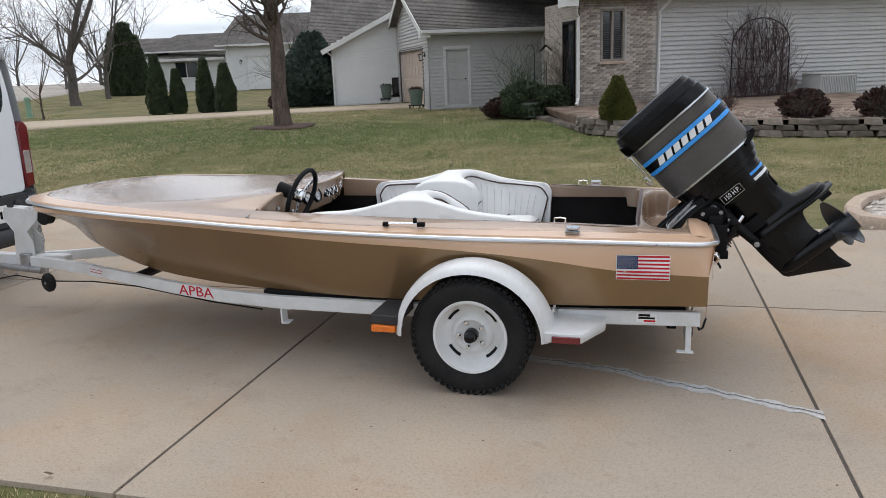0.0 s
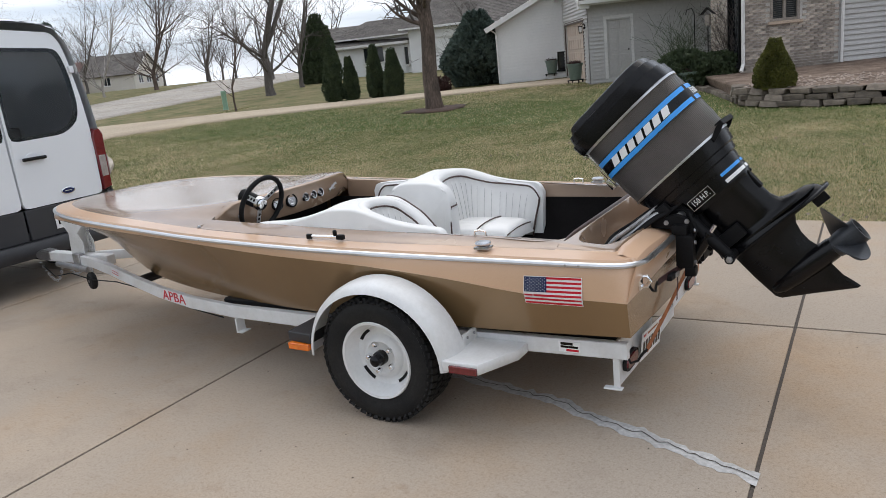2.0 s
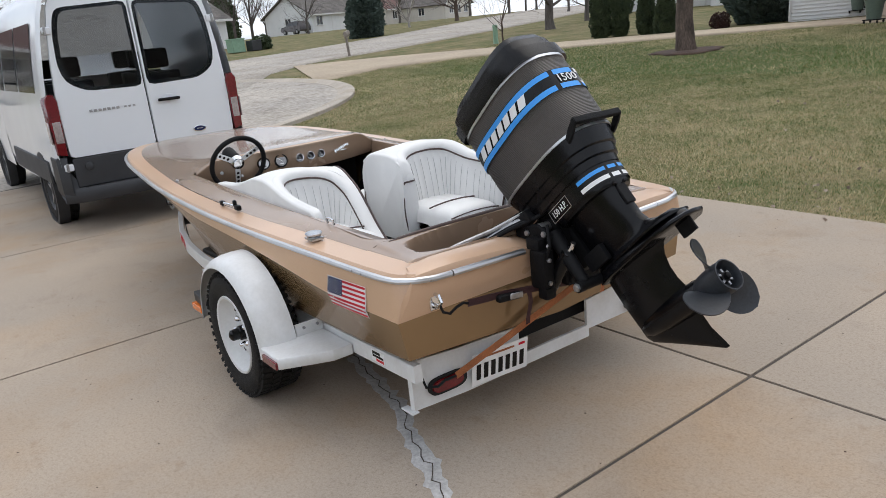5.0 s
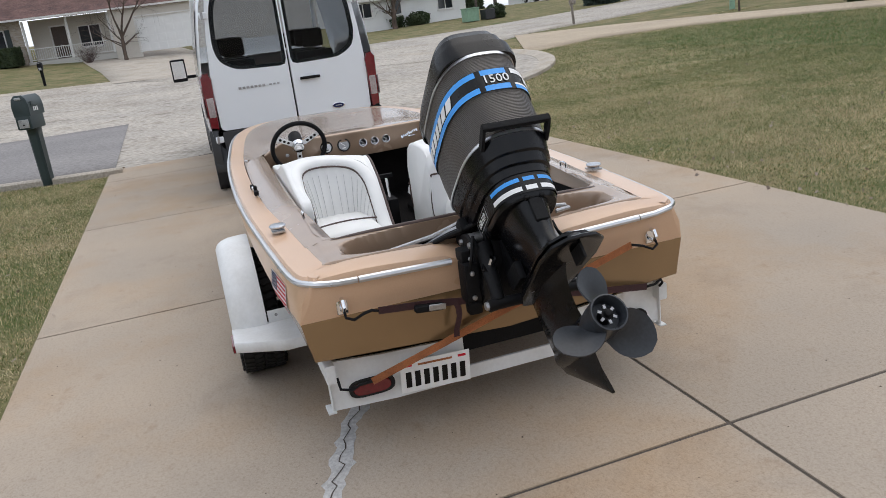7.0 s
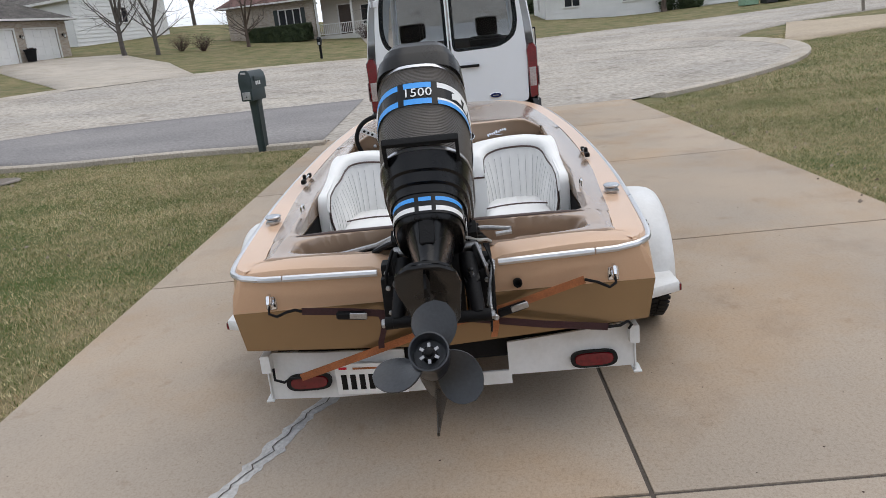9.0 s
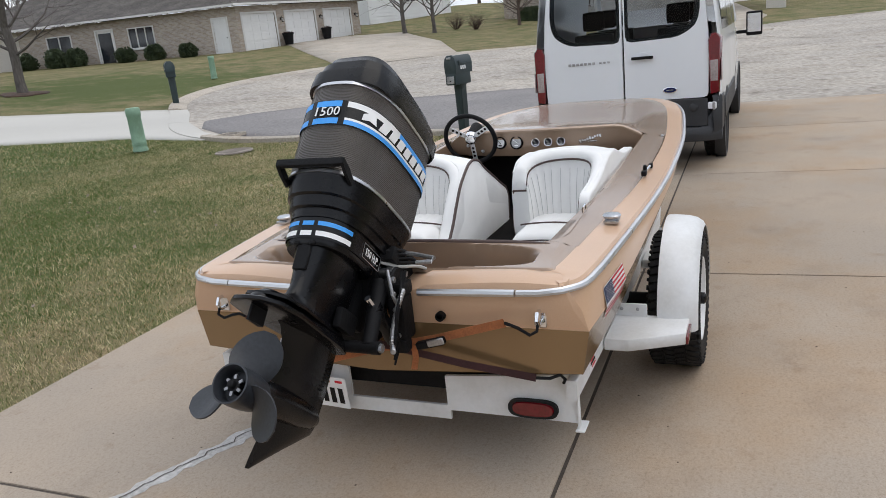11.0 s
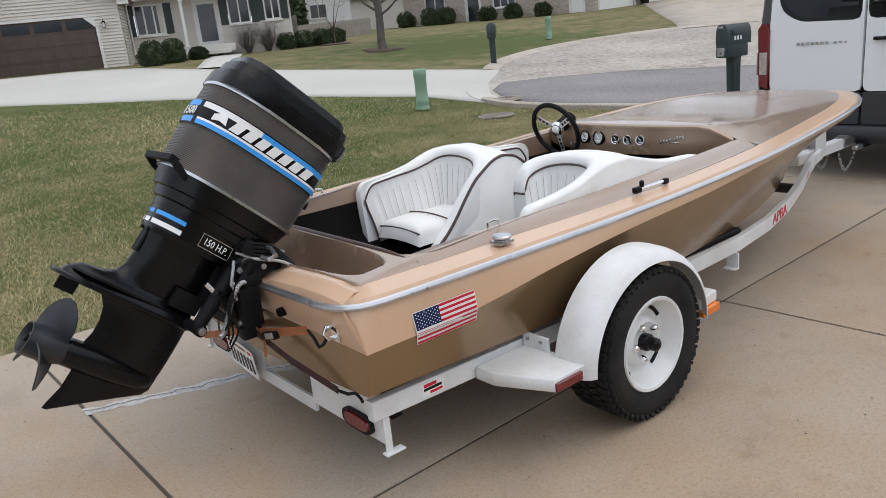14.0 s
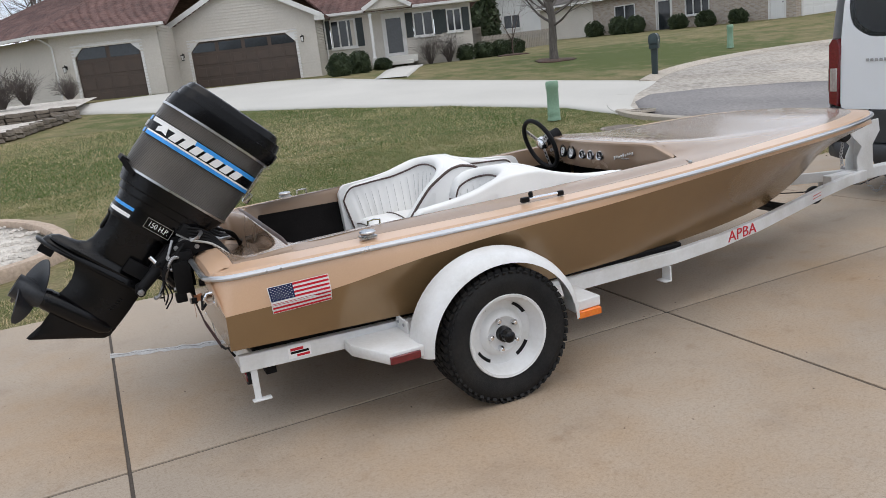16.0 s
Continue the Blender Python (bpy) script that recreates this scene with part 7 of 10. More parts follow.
# ---- houses: shared parts ----
def brick_mat(name, c1, c2, mortar):
    m = mat(name, c1, 0.9, bump=0.3, bump_scale=60)
    n, l = m.node_tree.nodes, m.node_tree.links
    co = n.new("ShaderNodeTexCoord")
    sp = n.new("ShaderNodeSeparateXYZ")
    cb = n.new("ShaderNodeCombineXYZ")
    l.new(co.outputs["Object"], sp.inputs[0])
    l.new(sp.outputs["X"], cb.inputs["X"])
    l.new(sp.outputs["Z"], cb.inputs["Y"])
    bt = n.new("ShaderNodeTexBrick")
    bt.inputs["Color1"].default_value, bt.inputs["Color2"].default_value = (*c1, 1), (*c2, 1)
    bt.inputs["Mortar"].default_value = (*mortar, 1)
    bt.inputs["Scale"].default_value, bt.inputs["Mortar Size"].default_value = 1.0, 0.007
    bt.inputs["Brick Width"].default_value, bt.inputs["Row Height"].default_value = 0.215, 0.075
    l.new(cb.outputs[0], bt.inputs["Vector"])
    l.new(bt.outputs["Color"], n["Principled BSDF"].inputs["Base Color"])
    return m


M["farbrick"] = brick_mat("far_buff_brick", (0.46, 0.395, 0.325), (0.31, 0.25, 0.20), (0.45, 0.42, 0.39))


def spans(a, b, holes, z):
    """The stretches of a..b at height z that no opening takes."""
    out, p = [], a
    for h0, h1, z0, z1 in sorted(holes):
        if z0 < z < z1:
            if h0 > p:
                out.append((p, min(h0, b)))
            p = max(p, h1)
    if p < b:
        out.append((p, b))
    return out


def wall(house, at, deg, s0, s1, z0, z1, holes=(), clad=None, body=None, gable=None, course=0.13, thick=0.16, name="wall"):
    """An outer wall seen from local -y: solid body with its openings, and lap siding. gable: (s, z) of its peak."""
    m = pose(at[0], at[1], 0, 0, 0, deg)
    bm = bmesh.new()
    cuts = sorted({z0, z1, *[z for h in holes for z in h[2:] if z0 < z < z1]})
    for a, b in zip(cuts, cuts[1:]):
        for p, q in spans(s0, s1, holes, (a + b) / 2):
            box(bm, ((p + q) / 2, thick / 2, (a + b) / 2), (q - p, thick, b - a))
    if gable:
        prism(bm, [(s0, z1), (s1, z1), gable], thick, Matrix.Translation((0, thick / 2, 0)))
    w = part(name, bm, body or clad, house, "", 0, m)
    if clad:
        bm = bmesh.new()
        z = z0 + 0.02
        top = gable[1] if gable else z1
        while z < top - 0.03:
            c = min(course, top - z)
            a, b = s0 - 0.01, s1 + 0.01
            if gable and z + c / 2 > z1:
                u = (z + c / 2 - z1) / (gable[1] - z1)
                a, b = a + (gable[0] - a) * u, b + (gable[0] - b) * u
            for p, q in spans(a, b, holes, z + c / 2):
                loft(bm, [[(x, -0.002, z), (x, -0.046, z - 0.003), (x, -0.042, z + 0.016), (x, -0.004, z + c)] for x in (p, q)], closed=False)
            z += c
        sd = part("siding", bm, clad, w, "lapped horizontal boards", 0)
        tagged(sd, "lapped horizontal boards", "", "", "stuff")
    return m


def roof_face(bm, a, b, c, d, course=0.14, lip=0.012, thick=0.12):
    """Shingle courses from the eave a-b up to the ridge d-c, over a thick deck."""
    a, b, c, d = (Vector(p) for p in (a, b, c, d))
    nrm = (b - a).cross(d - a).normalized() if (d - a).length > (c - b).length * 0.01 else (b - a).cross(c - a).normalized()
    if nrm.z < 0:
        nrm = -nrm
    n = max(2, int(max((d - a).length, (c - b).length) / course))
    rows = []
    for i in range(n):
        u, v = i / n, (i + 1) / n
        rows.append([a.lerp(d, u) + nrm * lip, b.lerp(c, u) + nrm * lip])
        rows.append([a.lerp(d, v), b.lerp(c, v)])
    loft(bm, rows, closed=False)
    lo = [p - nrm * thick for p in (a, b, c, d)]
    hi = [a + nrm * lip * 0.5, b + nrm * lip * 0.5, c, d]
    for i in range(4):
        j = (i + 1) % 4
        if (hi[i] - hi[j]).length > 0.01:
            bm.faces.new([bm.verts.new(p) for p in (hi[i], hi[j], lo[j], lo[i])])
    bm.faces.new([bm.verts.new(p) for p in lo])
    return bm


def beam(bm, p, q, w, h, up=(0, 0, 1)):
    """A squared board from p to q, w wide and h high, hanging below the line."""
    p, q = Vector(p), Vector(q)
    d = (q - p).normalized()
    side = d.cross(Vector(up)).normalized() * w / 2
    dn = side.cross(d).normalized() * h
    if dn.z > 0:
        dn = -dn
    return loft(bm, [[e + side, e - side, e - side + dn, e + side + dn] for e in (p, q)])


def window(house, m, s0, s1, z0, z1, sashes=2, shutter=None, frame_mat=None, hung=False, brick_sill=False, blinds=False, y=0.0):
    fm = frame_mat or M["trim"]
    w, cx, cz = s1 - s0, (s0 + s1) / 2, (z0 + z1) / 2
    bm = bmesh.new()
    for x in (s0 + 0.035, s1 - 0.035):
        box(bm, (x, y - 0.01, cz), (0.07, 0.1, z1 - z0), 0.006)
    for z in (z0 + 0.035, z1 - 0.035):
        box(bm, (cx, y - 0.01, z), (w - 0.14, 0.1, 0.07), 0.006)
    for i in range(1, sashes):
        box(bm, (s0 + w * i / sashes, y, cz), (0.07, 0.08, z1 - z0 - 0.14), 0.006)
    wi = part("window", bm, fm, house, "", 30, m)
    for i in range(sashes):
        a, b = s0 + w * i / sashes + 0.035, s0 + w * (i + 1) / sashes - 0.035
        bm = B((((a + b) / 2, y + 0.035, cz), (b - a, 0.012, z1 - z0 - 0.1)))
        part("pane", bm, M["darkpane"], wi, "dark reflecting glass", 0)
        if hung:
            part("sash_rail", B((((a + b) / 2, y + 0.02, cz), (b - a, 0.03, 0.05)), bevel=0.005), fm, wi)
        if blinds:
            bm = bmesh.new()
            for k in range(int((z1 - z0 - 0.2) / 0.05)):
                box(bm, ((a + b) / 2, y + 0.022, z0 + 0.1 + k * 0.05), (b - a - 0.02, 0.01, 0.011))
            part("blind", bm, M["blind"], wi, "grey slatted blind", 0)
    part("sill", B(((cx, y - 0.05, z0 - 0.04), (w + 0.12, 0.14, 0.08)), bevel=0.01), M["edging"] if brick_sill else fm, wi)
    if shutter:
        for x in (s0 - 0.2, s1 + 0.2):
            bm = B(((x, y - 0.04, cz), (0.34, 0.03, z1 - z0)), bevel=0.005)
            for k in range(int((z1 - z0 - 0.16) / 0.07)):
                box(bm, (x, y - 0.06, z0 + 0.1 + k * 0.07), (0.26, 0.012, 0.04))
            part("shutter", bm, shutter, wi, "dark louvred shutter", 0)
    return wi


def sectional_door(house, m, s0, s1, z0, z1, material, cols, lites=0, chamfer=0.0, y=0.06, edge=None, label=""):
    w, h = s1 - s0, z1 - z0
    c = chamfer
    outline = [(s0, z0), (s1, z0), (s1, z1 - c), (s1 - c, z1), (s0 + c, z1), (s0, z1 - c)] if c else [(s0, z0), (s1, z0), (s1, z1), (s0, z1)]
    bm = bmesh.new()
    prism(bm, outline, 0.05, Matrix.Translation((0, y + 0.03, 0)))
    rows = 4
    for r in range(rows):
        zc = z0 + h * (r + 0.5) / rows
        for k in range(cols):
            if r == rows - 1 and (lites or (c and k in (0, cols - 1))):
                continue
            xc = s0 + w * (k + 0.5) / cols
            box(bm, (xc, y - 0.002, zc), (w / cols - 0.12, 0.022, h / rows - 0.14), 0.008)
        if r:
            box(bm, (s0 + w / 2, y + 0.002, z0 + h * r / rows), (w - 0.02, 0.012, 0.014))
    d = part("garage_door", bm, material, house, label, 0, m)
    for k in range(lites):
        a, b = s0 + w * k / lites + 0.09, s0 + w * (k + 1) / lites - 0.09
        t0, t1 = z0 + h * 0.79, z1 - 0.07
        o = [(a, t0), (b, t0), (b, t1), (a, t1)]
        if c and k == 0:
            o = [(a, t0), (b, t0), (b, t1), (a + c * 0.8, t1), (a, t1 - c * 0.55)]
        if c and k == lites - 1:
            o = [(a, t0), (b, t0), (b, t1 - c * 0.55), (b - c * 0.8, t1), (a, t1)] if lites > 1 else o
        bm = bmesh.new()
        prism(bm, o, 0.02, Matrix.Translation((0, y - 0.004, 0)))
        part("lite", bm, M["darkpane"], d, "dark reflecting glass", 0)
    bm = bmesh.new()
    em = edge or M["trim"]
    e = 0.06
    for x in (s0 - e, s1 + e):
        box(bm, (x, -0.012, (z0 + z1 - c) / 2), (0.12, 0.06, h - c), 0.006)
    box(bm, (s0 + w / 2, -0.012, z1 + e), (w - 2 * c + 0.24, 0.06, 0.12), 0.006)
    if c:
        for sx, px in ((1, s0), (-1, s1)):
            prism(bm, [(px - sx * 0.12, z1 - c), (px, z1 - c), (px + sx * c, z1), (px + sx * c, z1 + 0.12), (px - sx * 0.12, z1 + 0.12)], 0.1, Matrix.Translation((0, 0.025, 0)))
    part("door_casing", bm, em, house, "", 0, m)
    return d


def lantern(house, m, s, z):
    bm = B(((s, -0.04, z), (0.11, 0.05, 0.16)), bevel=0.01)
    tube(bm, [(s, -0.05, z + 0.05), (s, -0.16, z + 0.12), (s, -0.2, z + 0.06)], 0.012, 6)
    box(bm, (s, -0.2, z + 0.03), (0.15, 0.15, 0.03), 0.01)
    box(bm, (s, -0.2, z - 0.2), (0.1, 0.1, 0.03), 0.01)
    for dx in (-0.05, 0.05):
        for dy in (-0.05, 0.05):
            tube(bm, [(s + dx * 1.2, -0.2 + dy * 1.2, z + 0.02), (s + dx * 0.8, -0.2 + dy * 0.8, z - 0.19)], 0.007, 5)
    la = part("wall_lantern", bm, M["blackmat"], house, "dark metal lantern", 30, m)
    part("lamp_glass", B(((s, -0.2, z - 0.08), (0.085, 0.085, 0.18))), M["trim"], la, "frosted glass", 0)


def downspout(house, pts):
    bm = bmesh.new()
    tube(bm, pts, 0.045, 6, flat=0.75)
    part("downspout", bm, M["trim"], house, "white metal", 30)


def gutter(house, p, q, material=None):
    bm = bmesh.new()
    beam(bm, p, q, 0.12, 0.12)
    part("gutter", bm, material or M["trim"], house, "", 0)


def plain_door(house, m, s0, s1, z0, z1, material, label="", glass_door=False):
    bm = B((((s0 + s1) / 2, 0.05, (z0 + z1) / 2), (s1 - s0, 0.04, z1 - z0)))
    panels = []
    if not glass_door:
        h = z1 - z0
        for x in ((s0 * 3 + s1) / 4 + 0.02, (s0 + s1 * 3) / 4 - 0.02):
            for a, b in ((0.08, 0.4), (0.46, 0.78), (0.83, 0.95)):
                panels.append(B(((x, 0.026, z0 + h * (a + b) / 2), ((s1 - s0) * 0.34, 0.016, h * (b - a))), bevel=0.006))
    d = part("door", bm, material, house, label, 0, m)
    for q in panels:
        part("panel", q, material, d, "", 0)
    bm = bmesh.new()
    for x in (s0 - 0.05, s1 + 0.05):
        box(bm, (x, -0.01, (z0 + z1) / 2), (0.1, 0.07, z1 - z0))
    box(bm, ((s0 + s1) / 2, -0.01, z1 + 0.05), (s1 - s0 + 0.2, 0.07, 0.1))
    part("frame", bm, M["trim"], d, "", 0)
    bm = bmesh.new()
    turned(bm, [(0, 0.012), (0.03, 0.012), (0.04, 0.03), (0.07, 0.028), (0.08, 0.01)], pose(s1 - 0.09, 0.03, z0 + 0.95, 0, 0, -90), 10)
    part("knob", bm, M["blackmat"], d)
    if glass_door:
        part("pane", B((((s0 + s1) / 2, 0.03, (z0 + z1) / 2), (s1 - s0 - 0.2, 0.012, z1 - z0 - 0.3))), M["darkpane"], d, "dark reflecting glass", 0)


M["blind"] = mat("grey_blind", (0.085, 0.085, 0.082), 0.7, var=0.05, big=3, fine=30)
M["shut"] = mat("dark_shutter", (0.035, 0.045, 0.045), 0.6, var=0.1, big=3, fine=30)
M["frontdoor"] = mat("white_garage_door", (0.76, 0.76, 0.75), 0.55, var=0.03, big=2, fine=30, stain=0.1)

# ---- grey house with the brick bay ----
F1 = pose(-2.71, 17.36, 0, 0, 0, 30)
h1 = thing("grey_house", "grey vinyl-sided house with a buff brick bay and attached garage", "house", F1)
PITCH = 0.45
# garage wing
mg = wall(h1, (0, 7.05), 0, -2.8, 3.5, 0.2, 3.25, [(-2.18, -1.36, 0.42, 2.47)], M["siding1"], gable=None)
plain_door(h1, mg, -2.18, -1.36, 0.44, 2.47, M["siding1"], "plain grey side door")
mw = wall(h1, (-2.8, 14.25), -90, 0, 7.2, 0.2, 3.25, [(1.5, 6.2, 0.2, 2.5)], M["siding1"], gable=(3.6, 3.25 + 3.6 * PITCH))
sectional_door(h1, mw, 1.5, 6.2, 0.45, 2.5, M["tandoor"], 8, edge=M["garage"], label="tan panelled double garage door")
lantern(h1, mw, 6.65, 2.3)
lantern(h1, mw, 0.7, 2.3)
bm = bmesh.new()
yr, zr, ov = 10.65, 3.25 + 3.6 * PITCH, 0.45
roof_face(bm, (-3.15, 7.05 - ov, 3.25 - ov * PITCH + 0.1), (4.5, 7.05 - ov, 3.25 - ov * PITCH + 0.1), (4.5, yr, zr + 0.1), (-3.15, yr, zr + 0.1))
roof_face(bm, (4.5, 14.25 + ov, 3.25 - ov * PITCH + 0.1), (-3.15, 14.25 + ov, 3.25 - ov * PITCH + 0.1), (-3.15, yr, zr + 0.1), (4.5, yr, zr + 0.1))
part("roof", bm, M["roof1"], h1, "weathered grey asphalt shingles", 0)
bm = bmesh.new()
for y0 in (7.05 - ov, 14.25 + ov):
    beam(bm, (-3.17, y0, 3.25 - ov * PITCH + 0.08), (-3.17, yr, zr + 0.1), 0.03, 0.2)
    box(bm, (-2.98, y0 + (0.25 if y0 < 10 else -0.25), 3.0), (0.35, 0.5, 0.26))
beam(bm, (-3.15, 7.05 - ov + 0.05, 3.12), (3.6, 7.05 - ov + 0.05, 3.12), 0.03, 0.16)
part("fascia", bm, M["trim"], h1, "", 0)
part("soffit", B(((0.3, 6.85, 2.98), (6.8, 0.42, 0.02))), M["trim"], h1, "", 0)
gutter(h1, (-3.15, 6.53, 3.13), (1.7, 6.53, 3.13))
downspout(h1, [(1.55, 6.55, 3.0), (1.55, 6.85, 2.8), (1.55, 6.99, 2.7), (1.55, 6.99, 0.7), (1.6, 6.8, 0.55)])
# entry return beside the bay
mr = wall(h1, (0, 2.7), -90, 0, 2.7, 0.3, 3.5, [(1.55, 2.4, 0.75, 2.95)], None, M["farbrick"], name="brick_return")
window(h1, mr, 1.55, 2.4, 0.75, 2.95, 1, None, M["blackmat"])
wall(h1, (0, 2.7), 0, 0.16, 3.5, 0.3, 3.5, [], None, M["farbrick"], name="entry_wall")
# bay and right wing
HOLE = [(0.62, 1.37, 1.78, 3.22)]
mb = wall(h1, (0, 0), 0, 0, 2.35, 0.3, 3.75, HOLE, None, M["mortar"], name="brick_bay")
bay = [o for o in h1.children if o.name.startswith("brick_bay")][0]
window(h1, mb, 0.62, 1.37, 1.78, 3.22, 2, None, M["timber"], False, True, True, 0.04)
mR = wall(h1, (0, 0.1), 0, 2.35, 13.6, 0.2, 3.75, [], M["siding1"])
wall(h1, (13.6, 0.1), 90, 0, 9, 0.2, 3.75, [], M["siding1"])
bm = bmesh.new()
roof_face(bm, (-0.6, -0.55, 3.62), (14.1, -0.55, 3.62), (14.1, 5.6, 6.4), (-0.6, 5.6, 6.4))
roof_face(bm, (14.1, 11.6, 3.62), (-0.6, 11.6, 3.62), (-0.6, 5.6, 6.4), (14.1, 5.6, 6.4))
part("roof", bm, M["roof1"], h1, "weathered grey asphalt shingles", 0)
part("soffit", B(((7.0, -0.22, 3.53), (14.6, 0.55, 0.02))), M["trim"], h1, "", 0)
gutter(h1, (-0.55, -0.55, 3.62), (14.1, -0.55, 3.62))
part("fascia", B(((-0.42, -0.18, 3.42), (0.36, 0.62, 0.30))), M["trim"], h1, "boxed eave end", 0)
downspout(h1, [(-0.28, -0.45, 3.3), (-0.2, -0.2, 3.1), (-0.08, -0.07, 3.0), (-0.08, -0.07, 0.8), (-0.2, -0.25, 0.62)])
downspout(h1, [(2.62, -0.5, 3.5), (2.5, -0.2, 3.25), (2.43, -0.05, 3.1), (2.43, -0.05, 0.6)])
bm = B(((7.45 - 0.8, -0.02, 1.05), (0.22, 0.1, 0.5)), ((7.2 - 0.2, -0.02, 0.95), (0.2, 0.1, 0.22)), bevel=0.01)
tube(bm, [(6.65, -0.03, 0.8), (6.65, -0.03, 0.35)], 0.02, 6)
tube(bm, [(7.0, -0.03, 0.84), (7.0, -0.03, 0.35)], 0.015, 6)
mt = part("electric_meter", bm, M["timber"], h1, "grey electricity meter and pipes", 20)
bm = bmesh.new()
turned(bm, [(0, 0.085), (0.08, 0.085), (0.11, 0.06)], pose(6.65, -0.07, 1.12, 0, 0, -90), 14)
part("meter_glass", bm, M["steel"], mt)

# ---- white-sided neighbour beyond the garage ----
F5 = pose(-14.2, 26.3, 0, 0, 0, 27)
h5 = thing("white_house", "white vinyl-sided house with a grey shingle roof", "house", F5)
m5 = wall(h5, (0, 0), 0, -0.2, 8.8, 0.3, 3.0, [(2.35, 2.75, 0.75, 1.5)], M["siding3"], gable=(4.3, 5.0))
window(h5, m5, 2.35, 2.75, 0.75, 1.5, 1, None, M["blackmat"])
wall(h5, (-0.2, 9), -90, 0, 9, 0.3, 3.0, [], M["siding3"])
bm = bmesh.new()
roof_face(bm, (-0.7, 9.2, 2.72), (-0.7, -0.4, 2.72), (4.3, -0.4, 5.14), (4.3, 9.2, 5.14))
roof_face(bm, (9.3, -0.4, 2.72), (9.3, 9.2, 2.72), (4.3, 9.2, 5.14), (4.3, -0.4, 5.14))
roof_face(bm, (-1.2, 3.0, 3.0), (9.3, 3.0, 3.0), (9.3, 8.5, 6.4), (-0.6, 8.5, 6.4))
part("roof", bm, M["roof1"], h5, "weathered grey asphalt shingles", 0)
bm = bmesh.new()
beam(bm, (-0.7, -0.42, 2.74), (4.3, -0.42, 5.16), 0.03, 0.2)
beam(bm, (9.3, -0.42, 2.74), (4.3, -0.42, 5.16), 0.03, 0.2)
part("fascia", bm, M["trim"], h5, "", 0)
downspout(h5, [(-0.5, -0.3, 2.75), (-0.2, -0.08, 2.5), (-0.2, -0.08, 0.4)])

# ---- house with a white garage door behind the small conifers ----
F6 = pose(-31.5, 47.0, 0, 0, 0, 14)
h6 = thing("white_house", "white house with a garage door and a tall brown-grey roof", "house", F6)
m6 = wall(h6, (0, 0), 0, -1.0, 5.2, 0.6, 4.1, [(0.5, 2.6, 0.6, 3.3)], M["siding3"])
sectional_door(h6, m6, 0.5, 2.6, 0.9, 3.3, M["frontdoor"], 4, label="white panelled garage door")
lantern(h6, m6, 0.1, 3.0)
m6b = wall(h6, (0, 2.5), 0, -6.4, -1.0, 0.6, 3.9, [(-5.2, -4.4, 1.6, 2.9), (-3.6, -2.0, 1.5, 3.0)], M["siding3"], M["farbrick"])
window(h6, m6b, -5.2, -4.4, 1.6, 2.9, 1)
window(h6, m6b, -3.6, -2.0, 1.5, 3.0, 2)
wall(h6, (-1.0, 2.5), -90, 0, 2.5, 0.6, 4.1, [], M["siding3"])
bm = bmesh.new()
roof_face(bm, (-1.6, -0.6, 4.2), (5.7, -0.6, 4.2), (5.7, 5.5, 6.75), (-1.6, 5.5, 6.75))
roof_face(bm, (-9.0, 1.9, 4.0), (-1.6, 1.9, 4.0), (-1.6, 6.5, 5.5), (-7.0, 6.5, 5.5))
part("roof", bm, M["roof1"], h6, "weathered grey asphalt shingles", 0)
gutter(h6, (-1.6, -0.6, 4.22), (5.7, -0.6, 4.22))
gutter(h6, (-9.0, 1.9, 4.02), (-1.6, 1.9, 4.02))
wall(h6, (5.2, 0), 90, 0, 9, 0.6, 4.1, [], M["siding3"])

# ---- beige house with brown garage doors ----
F2 = pose(-8.13, -31.45, 0, 0, 0, 157.7)
h2 = thing("beige_house", "beige vinyl-sided house with two brown garage doors", "house", F2)
C = 0.42
md = wall(h2, (0, 0), 0, -5.6, 1.0, 1.2, 4.35, [(-4.84, 0, 1.2, 3.68)], M["siding2"], gable=(-2.3, 6.1))
sectional_door(h2, md, -4.84, 0, 1.5, 3.68, M["garage"], 8, 4, C, label="brown panelled double garage door with four lites")
lantern(h2, md, -5.2, 3.15)
lantern(h2, md, 0.35, 3.4)
ms = wall(h2, (0, -2.12), 0, -10.15, -5.5, 1.1, 4.5, [(-9.2, -6.35, 1.1, 3.9)], M["siding2"])
sectional_door(h2, ms, -9.2, -6.35, 1.35, 3.9, M["garage"], 4, 2, C, label="brown panelled single garage door")
lantern(h2, ms, -9.65, 3.1)
wall(h2, (-5.5, -2.12), 90, 0, 2.12, 1.1, 4.5, [], M["siding2"])
ml = wall(h2, (-10.15, -2.05), -30, -9.0, 0, 1.0, 4.45, [(-4.75, -4.05, 2.75, 3.4)], M["siding2"])
window(h2, ml, -4.75, -4.05, 2.75, 3.4, 2)
mf = wall(h2, (0, 2.69), 0, 1.0, 8.3, 1.4, 4.3, [(0.75, 2.35, 2.8, 4.2), (4.0, 4.95, 1.4, 4.12), (5.35, 6.5, 2.95, 4.12), (7.05, 7.9, 3.0, 4.1)], M["siding2"])
window(h2, mf, 1.35, 2.6, 2.8, 4.15, 3, M["shut"])
window(h2, mf, 5.45, 6.45, 2.95, 4.12, 2, M["shut"])
window(h2, mf, 7.1, 7.85, 3.0, 4.1, 2, M["shut"])
plain_door(h2, mf, 4.0, 4.95, 2.15, 4.1, M["trim"], "glazed storm door under the porch", True)
wall(h2, (1.0, 0), 90, 0, 2.69, 1.3, 4.3, [], M["siding2"])
wall(h2, (8.3, 2.69), 90, 0, 8, 1.4, 4.3, [], M["siding2"])
